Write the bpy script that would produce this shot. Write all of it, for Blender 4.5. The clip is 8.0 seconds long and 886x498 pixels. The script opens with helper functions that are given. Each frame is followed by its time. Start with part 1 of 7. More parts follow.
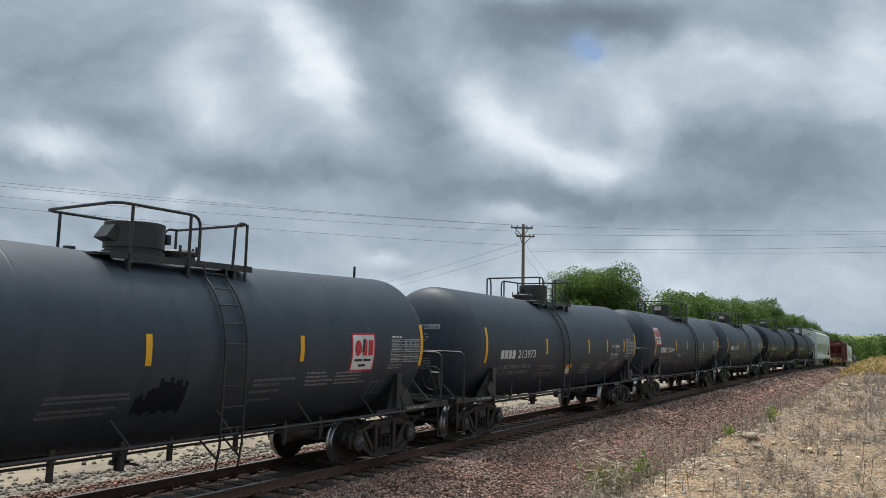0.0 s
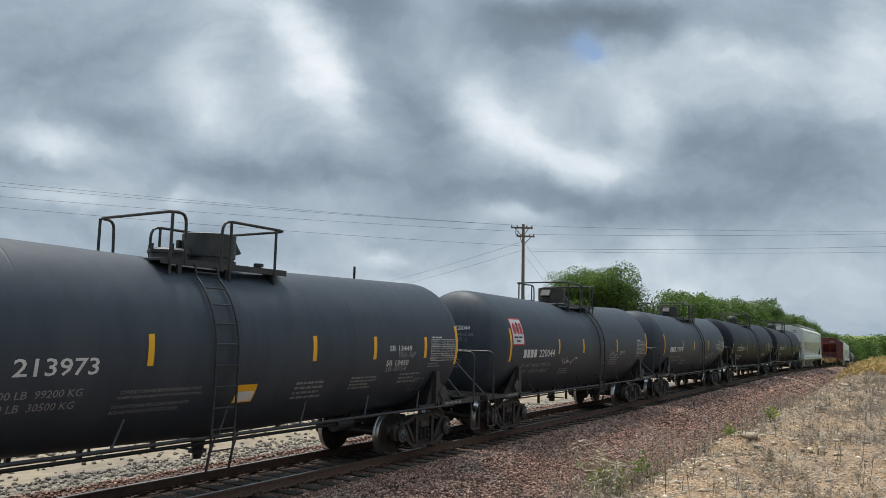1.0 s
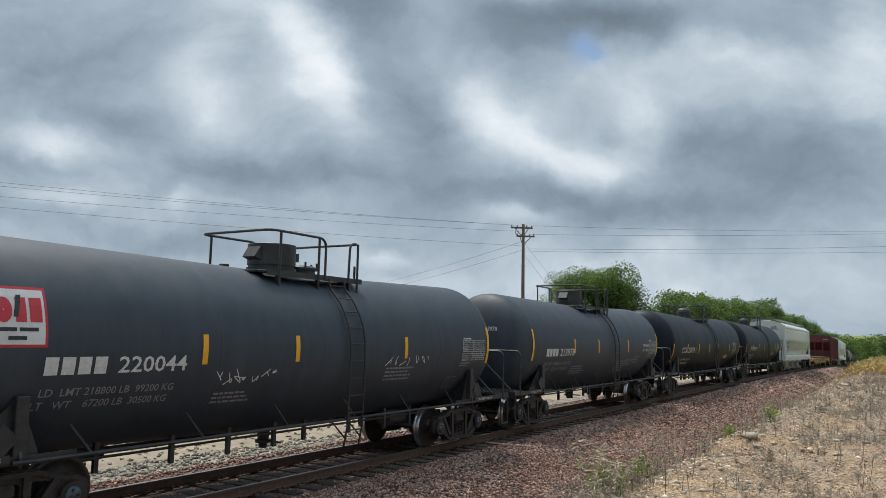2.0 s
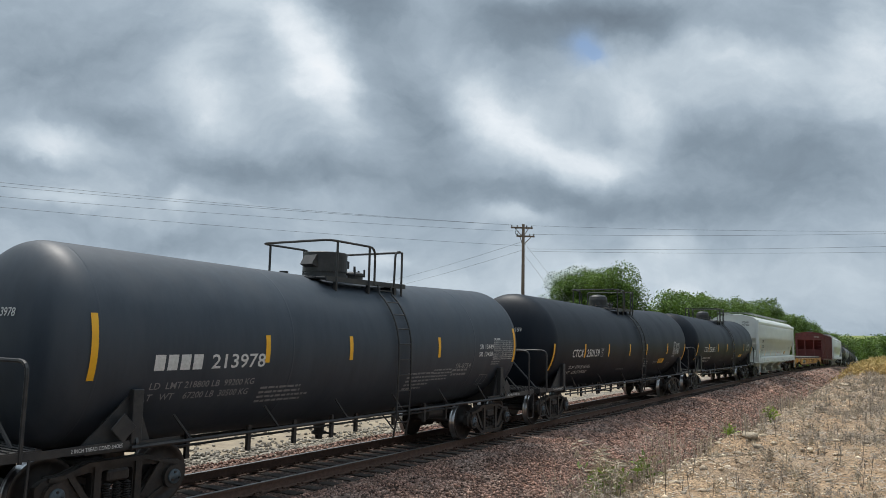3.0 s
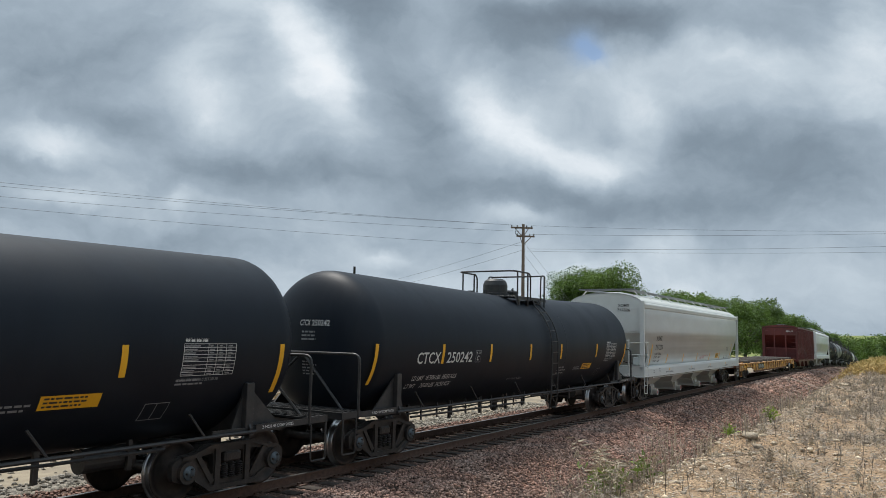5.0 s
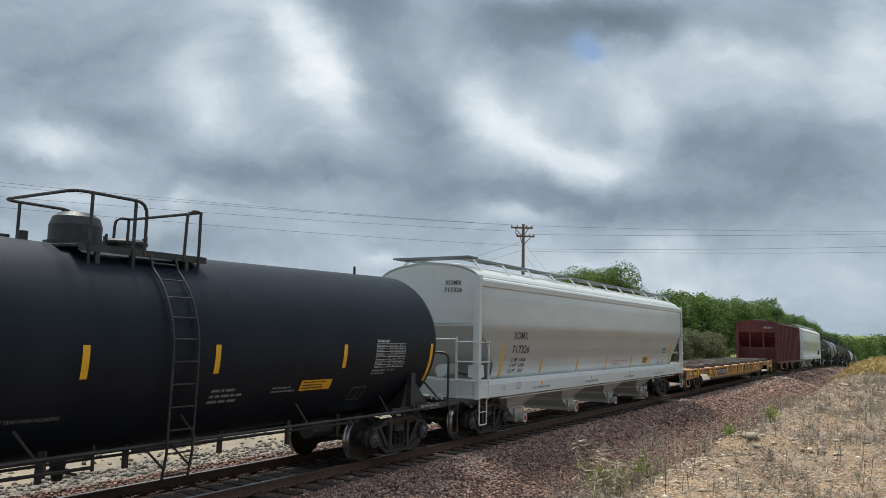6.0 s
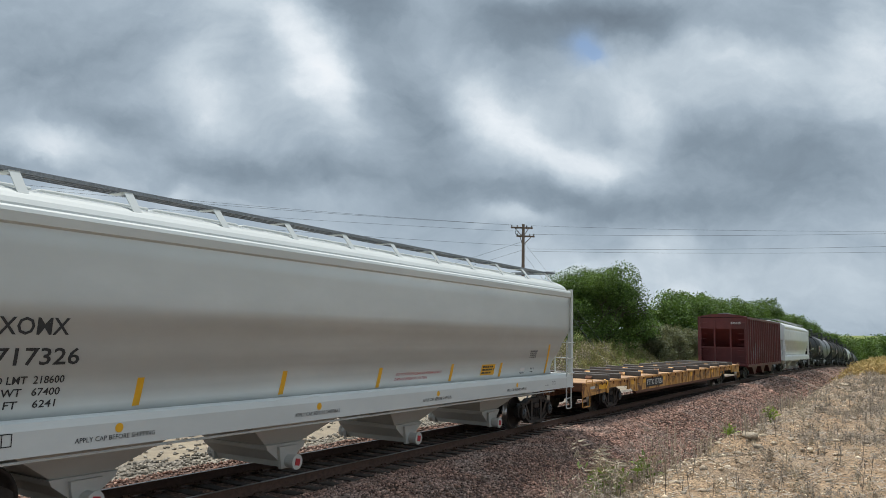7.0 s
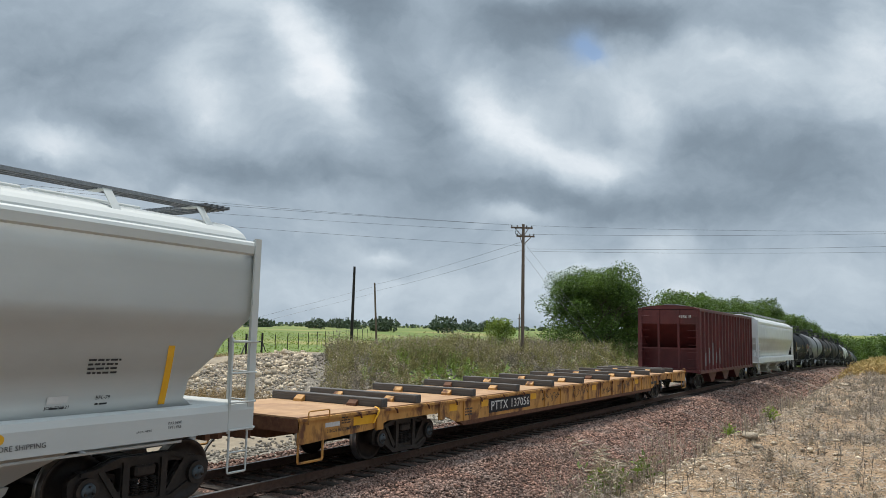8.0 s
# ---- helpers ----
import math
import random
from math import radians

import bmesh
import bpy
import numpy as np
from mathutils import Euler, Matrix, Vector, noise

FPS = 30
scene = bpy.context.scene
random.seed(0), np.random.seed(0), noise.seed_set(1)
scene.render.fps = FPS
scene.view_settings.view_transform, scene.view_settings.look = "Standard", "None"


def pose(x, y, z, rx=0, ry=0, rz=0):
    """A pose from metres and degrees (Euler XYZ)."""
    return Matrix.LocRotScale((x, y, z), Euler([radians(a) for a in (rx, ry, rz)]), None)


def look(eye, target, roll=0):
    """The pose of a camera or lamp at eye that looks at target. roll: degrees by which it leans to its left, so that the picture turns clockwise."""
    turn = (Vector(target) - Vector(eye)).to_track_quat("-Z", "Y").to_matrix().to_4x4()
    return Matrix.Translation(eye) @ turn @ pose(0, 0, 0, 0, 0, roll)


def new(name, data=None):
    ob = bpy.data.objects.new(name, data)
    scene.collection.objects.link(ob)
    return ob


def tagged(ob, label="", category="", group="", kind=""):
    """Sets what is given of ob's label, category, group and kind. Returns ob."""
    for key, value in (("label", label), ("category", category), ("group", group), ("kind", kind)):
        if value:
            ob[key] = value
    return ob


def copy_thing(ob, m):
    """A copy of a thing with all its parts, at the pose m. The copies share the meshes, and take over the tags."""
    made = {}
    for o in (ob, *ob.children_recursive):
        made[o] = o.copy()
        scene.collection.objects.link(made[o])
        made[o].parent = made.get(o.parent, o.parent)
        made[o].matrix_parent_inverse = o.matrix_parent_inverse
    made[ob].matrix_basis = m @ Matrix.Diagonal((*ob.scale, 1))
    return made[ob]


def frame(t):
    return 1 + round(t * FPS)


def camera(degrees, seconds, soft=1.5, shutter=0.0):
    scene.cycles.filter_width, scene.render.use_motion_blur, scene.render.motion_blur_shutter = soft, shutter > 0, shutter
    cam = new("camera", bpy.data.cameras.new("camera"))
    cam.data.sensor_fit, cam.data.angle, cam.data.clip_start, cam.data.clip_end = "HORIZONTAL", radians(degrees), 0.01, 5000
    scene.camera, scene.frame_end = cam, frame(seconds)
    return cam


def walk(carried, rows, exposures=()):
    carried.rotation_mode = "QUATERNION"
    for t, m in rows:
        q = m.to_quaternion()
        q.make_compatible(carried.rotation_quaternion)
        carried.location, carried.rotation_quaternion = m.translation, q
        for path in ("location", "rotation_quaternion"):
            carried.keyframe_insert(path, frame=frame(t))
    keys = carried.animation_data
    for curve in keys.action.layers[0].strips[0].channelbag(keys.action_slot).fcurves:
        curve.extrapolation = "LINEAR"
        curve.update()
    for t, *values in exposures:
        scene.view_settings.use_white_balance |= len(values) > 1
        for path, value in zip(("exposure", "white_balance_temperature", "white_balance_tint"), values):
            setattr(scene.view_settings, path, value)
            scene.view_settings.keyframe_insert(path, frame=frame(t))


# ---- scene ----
EYE = Vector((0.0, 0.0, 2.606))
cam = camera(61.24, 8.0, soft=0.8)
VIEW = look(EYE, EYE + Vector((0.84601, 0.52305, 0.10337)), 0.967)
walk(cam, [(0.0, VIEW), (8.0, VIEW)], exposures=[(0.0, 0.0), (8.0, 0.0)])

# the line: dead straight at first, then a slight bend and a growing downgrade
TRACK_Y, GRADE, DIP, BEND, BEND_AT = 10.291, -0.00994, 0.000128, 0.00018, 60.0
SPEED, SLOWING = 13.402, 0.0379


def line_z(s):
    u = max(min(s, 330.0) - 40.0, 0.0)
    return GRADE * min(s, 330.0) - DIP * u * u


def line_point(s, e=0.0, z=0.0):
    """A point beside the line: s metres along it, e metres to the camera's side of its middle, z metres over the rails."""
    u = max(s - BEND_AT, 0.0)
    th = BEND * u
    x = min(s, BEND_AT) + math.sin(th) / BEND
    y = TRACK_Y + (1 - math.cos(th)) / BEND
    return Vector((x + math.sin(th) * e, y - math.cos(th) * e, line_z(s) + z))


def gone(t):
    return SPEED * t - SLOWING * t * t / 2


# ---- sky, sun ----
world = bpy.data.worlds.new("sky")
scene.world = world
world.use_nodes = True


def build_sky():
    nt = world.node_tree
    nt.nodes.clear()
    L = nt.links.new

    def math_node(op, a, b=None, c=None):
        n = nt.nodes.new("ShaderNodeMath")
        n.operation = op
        for i, v in enumerate((a, b, c)):
            if v is None:
                continue
            if isinstance(v, (int, float)):
                n.inputs[i].default_value = v
            else:
                L(v, n.inputs[i])
        return n.outputs[0]

    def dot(v, w):
        n = nt.nodes.new("ShaderNodeVectorMath")
        n.operation = "DOT_PRODUCT"
        L(v, n.inputs[0])
        n.inputs[1].default_value = w
        return n.outputs["Value"]

    out = nt.nodes.new("ShaderNodeOutputWorld")
    bg = nt.nodes.new("ShaderNodeBackground")
    sky = nt.nodes.new("ShaderNodeTexSky")
    sky.sky_type = "NISHITA"
    sky.sun_disc = False
    sky.sun_elevation, sky.sun_rotation = radians(SUN_UP), radians(90 - SUN_TURN)
    sky.air_density, sky.dust_density = 1.0, 0.3
    tc = nt.nodes.new("ShaderNodeTexCoord")
    d = tc.outputs["Generated"]
    # chart of the part of the sky over the line: u to the right, v up, 1 = 45 degrees
    ax_f = Vector((0.84601, 0.52305, 0.10337)).normalized()
    ax_r = ax_f.cross(Vector((0, 0, 1))).normalized()
    ax_u = ax_r.cross(ax_f)
    f = math_node("MAXIMUM", dot(d, ax_f), 0.15)
    u = math_node("DIVIDE", dot(d, ax_r), f)
    v = math_node("DIVIDE", dot(d, ax_u), f)
    comb = nt.nodes.new("ShaderNodeCombineXYZ")
    L(u, comb.inputs[0])
    L(v, comb.inputs[1])
    chart = comb.outputs[0]

    def noise_tex(vec, scale, detail=5.0, rough=0.55, off=(0, 0, 0), stretch=(1, 1, 1), distortion=0.0):
        m = nt.nodes.new("ShaderNodeMapping")
        m.inputs["Location"].default_value = off
        m.inputs["Scale"].default_value = stretch
        L(vec, m.inputs["Vector"])
        n = nt.nodes.new("ShaderNodeTexNoise")
        n.inputs["Scale"].default_value = scale
        n.inputs["Detail"].default_value = detail
        n.inputs["Roughness"].default_value = rough
        n.inputs["Distortion"].default_value = distortion
        L(m.outputs[0], n.inputs["Vector"])
        return n

    # warped chart, so that no bank of cloud has a clean outline
    warp = noise_tex(chart, 3.4, 7.0, 0.56)
    sub = nt.nodes.new("ShaderNodeVectorMath")
    sub.operation = "SUBTRACT"
    L(warp.outputs["Color"], sub.inputs[0])
    sub.inputs[1].default_value = (0.5, 0.5, 0.5)
    sc = nt.nodes.new("ShaderNodeVectorMath")
    sc.operation = "SCALE"
    L(sub.outputs[0], sc.inputs[0])
    sc.inputs["Scale"].default_value = 0.17
    add = nt.nodes.new("ShaderNodeVectorMath")
    L(chart, add.inputs[0])
    L(sc.outputs[0], add.inputs[1])
    sep = nt.nodes.new("ShaderNodeSeparateXYZ")
    L(add.outputs[0], sep.inputs[0])
    wu, wv = sep.outputs[0], sep.outputs[1]
    total = None
    for (cu, cv, su, sv, tilt, amount) in CLOUDS:
        c, s = math.cos(radians(tilt)), math.sin(radians(tilt))
        du, dv = math_node("SUBTRACT", wu, cu), math_node("SUBTRACT", wv, cv)
        p = math_node("MULTIPLY_ADD", du, c / su, math_node("MULTIPLY", dv, s / su))
        q = math_node("MULTIPLY_ADD", dv, c / sv, math_node("MULTIPLY", du, -s / sv))
        r2 = math_node("MULTIPLY_ADD", p, p, math_node("MULTIPLY", q, q))
        g = math_node("MULTIPLY", math_node("EXPONENT", math_node("MULTIPLY", r2, -1.0)), amount)
        total = g if total is None else math_node("ADD", total, g)
    # finer billows everywhere
    big = noise_tex(d, 2.2, 6.0, 0.5, (0.3, 1.1, 0.2), (1, 1, 2.2), 0.3)
    fine = noise_tex(add.outputs[0], 5.5, 8.0, 0.55, (2.0, 0.4, 0), (1, 1.6, 1), 0.2)
    billow = math_node("MULTIPLY_ADD", math_node("SUBTRACT", fine.outputs["Fac"], 0.5), 0.60,
                       math_node("MULTIPLY", math_node("SUBTRACT", big.outputs["Fac"], 0.5), 0.20))
    wisp = noise_tex(add.outputs[0], 15.0, 6.0, 0.6, (5.0, 1.0, 0), (1, 1.8, 1), 0.2)
    billow = math_node("MULTIPLY_ADD", math_node("SUBTRACT", wisp.outputs["Fac"], 0.5), 0.15, billow)
    val = math_node("ADD", math_node("ADD", total, billow), 0.46)
    ramp = nt.nodes.new("ShaderNodeValToRGB")
    L(val, ramp.inputs[0])
    cr = ramp.color_ramp
    stops = SKY_STOPS
    while len(cr.elements) < len(stops):
        cr.elements.new(0.5)
    for e, (p, col) in zip(cr.elements, stops):
        e.position, e.color = p, (*col, 1)
    mix = nt.nodes.new("ShaderNodeMix")
    mix.data_type = "RGBA"
    # a small torn hole shows blue sky
    hole = None
    for (cu, cv, su, sv) in BLUE_HOLES:
        du, dv = math_node("DIVIDE", math_node("SUBTRACT", wu, cu), su), math_node("DIVIDE", math_node("SUBTRACT", wv, cv), sv)
        g = math_node("EXPONENT", math_node("MULTIPLY", math_node("MULTIPLY_ADD", du, du, math_node("MULTIPLY", dv, dv)), -1.0))
        hole = g if hole is None else math_node("ADD", hole, g)
    hole = math_node("MINIMUM", math_node("MULTIPLY", hole, 0.75), 0.75)
    L(hole, mix.inputs["Factor"])
    L(ramp.outputs[0], mix.inputs["A"])
    skyscale = nt.nodes.new("ShaderNodeVectorMath")
    skyscale.operation = "SCALE"
    skyscale.inputs["Scale"].default_value = 0.12
    L(sky.outputs[0], skyscale.inputs[0])
    L(skyscale.outputs[0], mix.inputs["B"])
    L(mix.outputs["Result"], bg.inputs["Color"])
    # an overcast sky is brighter overhead than near the horizon
    up = dot(d, (0, 0, 1))
    over = nt.nodes.new("ShaderNodeMapRange")
    over.interpolation_type = "SMOOTHSTEP"
    over.inputs["From Min"].default_value, over.inputs["From Max"].default_value = 0.38, 1.0
    over.inputs["To Min"].default_value, over.inputs["To Max"].default_value = 1.0, 2.4
    L(up, over.inputs["Value"])
    L(over.outputs[0], bg.inputs["Strength"])
    L(bg.outputs[0], out.inputs["Surface"])


SUN_UP, SUN_TURN = 66.0, 70.0     # degrees above the horizon; from +x towards +y
SKY_STOPS = [(0.0, (0.145, 0.184, 0.231)), (0.25, (0.236, 0.300, 0.366)), (0.45, (0.362, 0.442, 0.522)), (0.65, (0.54, 0.625, 0.70)), (0.85, (0.80, 0.86, 0.915)), (1.0, (0.93, 0.955, 0.985))]
CLOUDS = [
    (-0.192, 0.261, 0.036, 0.066, 25, 0.34), (-0.150, 0.205, 0.034, 0.052, 25, 0.33), (-0.331, 0.220, 0.050, 0.052, 0, 0.28), (-0.290, 0.189, 0.043, 0.026, 0, 0.12),
    (-0.516, 0.135, 0.072, 0.030, -8, 0.31), (0.050, 0.193, 0.064, 0.044, -15, 0.26), (0.133, 0.140, 0.093, 0.039, -25, 0.28), (0.208, 0.129, 0.050, 0.026, -10, 0.10),
    (0.276, 0.189, 0.050, 0.044, 0, 0.31), (0.382, 0.254, 0.102, 0.052, -10, 0.30), (0.223, 0.220, 0.067, 0.034, 0, 0.20), (0.548, 0.220, 0.067, 0.078, 0, 0.25),
    (0.571, 0.310, 0.050, 0.052, 0, 0.15), (-0.082, -0.003, 0.050, 0.014, -3, 0.23), (-0.516, 0.057, 0.064, 0.013, -4, 0.25), (0.072, 0.042, 0.047, 0.014, -10, 0.25),
    (-0.339, 0.065, 0.020, 0.016, 0, 0.18), (-0.267, 0.057, 0.043, 0.009, -5, 0.11), (0.288, 0.008, 0.038, 0.020, 0, 0.18), (-0.169, 0.072, 0.050, 0.026, -10, 0.15),
    (-0.169, 0.031, 0.253, 0.021, -3, 0.10), (0.344, -0.022, 0.169, 0.021, 0, 0.07), (-0.260, 0.318, 0.102, 0.034, -20, 0.11), (-0.509, 0.227, 0.113, 0.068, 0, -0.16),
    (-0.418, 0.163, 0.083, 0.034, 10, -0.16), (-0.109, 0.306, 0.060, 0.038, -20, -0.27), (0.088, 0.272, 0.068, 0.060, 0, -0.27), (0.171, 0.303, 0.091, 0.030, 0, -0.19),
    (0.299, 0.299, 0.151, 0.026, -5, -0.27), (-0.026, 0.159, 0.045, 0.060, 30, -0.27), (0.359, 0.148, 0.113, 0.038, -15, -0.22), (0.163, 0.072, 0.249, 0.030, -4, -0.22),
    (-0.267, 0.106, 0.151, 0.027, -6, -0.19), (-0.101, 0.106, 0.091, 0.030, 0, -0.14), (0.525, 0.137, 0.106, 0.068, 0, -0.14), (0.427, 0.076, 0.151, 0.030, 0, -0.14),
    (-0.501, 0.099, 0.106, 0.017, 0, -0.14), (-0.403, 0.008, 0.181, 0.017, -3, -0.11), (-0.063, -0.075, 0.760, 0.052, 0, 0.03),
    (0.40, -0.05, 0.30, 0.05, 0, 0.10), (-0.2, -0.05, 0.5, 0.045, 0, 0.07),
]
BLUE_HOLES = [(0.185, 0.264, 0.020, 0.018), (0.202, 0.250, 0.016, 0.012)]
build_sky()

sun = new("sun", bpy.data.lights.new("sun", "SUN"))
sun.data.energy, sun.data.angle, sun.data.color = 3.3, radians(10), (1.0, 0.95, 0.88)
sun_dir = Vector((math.cos(radians(SUN_TURN)) * math.cos(radians(SUN_UP)), math.sin(radians(SUN_TURN)) * math.cos(radians(SUN_UP)), math.sin(radians(SUN_UP))))
sun.matrix_world = look(sun_dir * 100, (0, 0, 0))
# ---- materials ----
def mat(name, c1, c2=None, scale=3.0, rough=0.6, metal=0.0, bump=0.0, bump_scale=40.0, grime=None, grime_scale=0.8,
        grime_at=0.55, grime_soft=0.15, stretch=(1, 1, 1), per_piece=0.0, rough2=None, coat=0.0, cells=0.0, cell_bump=0.0, spec=0.5, glow_through=0.0):
    """A procedural surface: two colours in fine grain, an optional third in patches, relief, and a change from piece to piece."""
    m = bpy.data.materials.new(name)
    m.use_nodes = True
    nt = m.node_tree
    L = nt.links.new
    b = nt.nodes["Principled BSDF"]
    b.inputs["Roughness"].default_value = rough
    b.inputs["Metallic"].default_value = metal
    b.inputs["Specular IOR Level"].default_value = spec
    tc = nt.nodes.new("ShaderNodeTexCoord")
    mp = nt.nodes.new("ShaderNodeMapping")
    mp.inputs["Scale"].default_value = stretch
    L(tc.outputs["Object"], mp.inputs["Vector"])
    n1 = nt.nodes.new("ShaderNodeTexNoise")
    n1.inputs["Scale"].default_value, n1.inputs["Detail"].default_value, n1.inputs["Roughness"].default_value = scale, 6.0, 0.65
    L(mp.outputs[0], n1.inputs["Vector"])
    c2 = c2 or tuple(min(1, x * 1.25) for x in c1)
    ramp = nt.nodes.new("ShaderNodeValToRGB")
    ramp.color_ramp.elements[0].position, ramp.color_ramp.elements[0].color = 0.35, (*c1, 1)
    ramp.color_ramp.elements[1].position, ramp.color_ramp.elements[1].color = 0.68, (*c2, 1)
    L(n1.outputs["Fac"], ramp.inputs[0])
    col = ramp.outputs[0]
    if grime:
        n2 = nt.nodes.new("ShaderNodeTexNoise")
        n2.inputs["Scale"].default_value, n2.inputs["Detail"].default_value, n2.inputs["Roughness"].default_value = grime_scale, 8.0, 0.6
        L(mp.outputs[0], n2.inputs["Vector"])
        mr = nt.nodes.new("ShaderNodeMapRange")
        mr.inputs["From Min"].default_value, mr.inputs["From Max"].default_value = grime_at - grime_soft, grime_at + grime_soft
        L(n2.outputs["Fac"], mr.inputs["Value"])
        mx = nt.nodes.new("ShaderNodeMix")
        mx.data_type = "RGBA"
        L(mr.outputs[0], mx.inputs["Factor"])
        L(col, mx.inputs["A"])
        mx.inputs["B"].default_value = (*grime, 1)
        col = mx.outputs["Result"]
        if rough2 is not None:
            mr2 = nt.nodes.new("ShaderNodeMapRange")
            mr2.inputs["To Min"].default_value, mr2.inputs["To Max"].default_value = rough, rough2
            L(mr.outputs[0], mr2.inputs["Value"])
            L(mr2.outputs[0], b.inputs["Roughness"])
    if cells:
        vo = nt.nodes.new("ShaderNodeTexVoronoi")
        vo.inputs["Scale"].default_value = cells
        L(mp.outputs[0], vo.inputs["Vector"])
        sp = nt.nodes.new("ShaderNodeSeparateColor")
        L(vo.outputs["Color"], sp.inputs[0])
        mr4 = nt.nodes.new("ShaderNodeMapRange")
        mr4.inputs["To Min"].default_value, mr4.inputs["To Max"].default_value = 0.45, 1.45
        L(sp.outputs[0], mr4.inputs["Value"])
        hv = nt.nodes.new("ShaderNodeHueSaturation")
        L(col, hv.inputs["Color"])
        L(mr4.outputs[0], hv.inputs["Value"])
        col = hv.outputs[0]
        cell_height = vo.outputs["Distance"]
    if per_piece:
        oi = nt.nodes.new("ShaderNodeObjectInfo")
        ge = nt.nodes.new("ShaderNodeNewGeometry")
        ad = nt.nodes.new("ShaderNodeMath")
        L(oi.outputs["Random"], ad.inputs[0])
        L(ge.outputs["Random Per Island"], ad.inputs[1])
        fr = nt.nodes.new("ShaderNodeMath")
        fr.operation = "FRACT"
        L(ad.outputs[0], fr.inputs[0])
        mr3 = nt.nodes.new("ShaderNodeMapRange")
        mr3.inputs["To Min"].default_value, mr3.inputs["To Max"].default_value = 1 - per_piece, 1 + per_piece
        L(fr.outputs[0], mr3.inputs["Value"])
        hs = nt.nodes.new("ShaderNodeHueSaturation")
        L(col, hs.inputs["Color"])
        L(mr3.outputs[0], hs.inputs["Value"])
        col = hs.outputs[0]
    L(col, b.inputs["Base Color"])
    if coat:
        b.inputs["Coat Weight"].default_value = coat
    if bump:
        n3 = nt.nodes.new("ShaderNodeTexNoise")
        n3.inputs["Scale"].default_value, n3.inputs["Detail"].default_value = bump_scale, 4.0
        L(mp.outputs[0], n3.inputs["Vector"])
        bp = nt.nodes.new("ShaderNodeBump")
        bp.inputs["Strength"].default_value, bp.inputs["Distance"].default_value = bump, 0.02
        height = n3.outputs["Fac"]
        if cells:
            hm = nt.nodes.new("ShaderNodeMath")
            hm.operation = "MULTIPLY_ADD"
            L(cell_height, hm.inputs[0])
            hm.inputs[1].default_value = -cell_bump
            L(height, hm.inputs[2])
            height = hm.outputs[0]
        L(height, bp.inputs["Height"])
        L(bp.outputs[0], b.inputs["Normal"])
    if glow_through:
        # thin leaf: part of the light passes through, yellower than what is thrown back
        tr = nt.nodes.new("ShaderNodeBsdfTranslucent")
        tint = nt.nodes.new("ShaderNodeMix")
        tint.data_type, tint.blend_type = "RGBA", "MULTIPLY"
        tint.inputs["Factor"].default_value = 1.0
        L(col, tint.inputs["A"])
        tint.inputs["B"].default_value = (1.25, 1.25, 0.7, 1)
        L(tint.outputs["Result"], tr.inputs["Color"])
        ms = nt.nodes.new("ShaderNodeMixShader")
        ms.inputs[0].default_value = glow_through
        L(b.outputs[0], ms.inputs[1])
        L(tr.outputs[0], ms.inputs[2])
        L(ms.outputs[0], nt.nodes["Material Output"].inputs["Surface"])
    return m


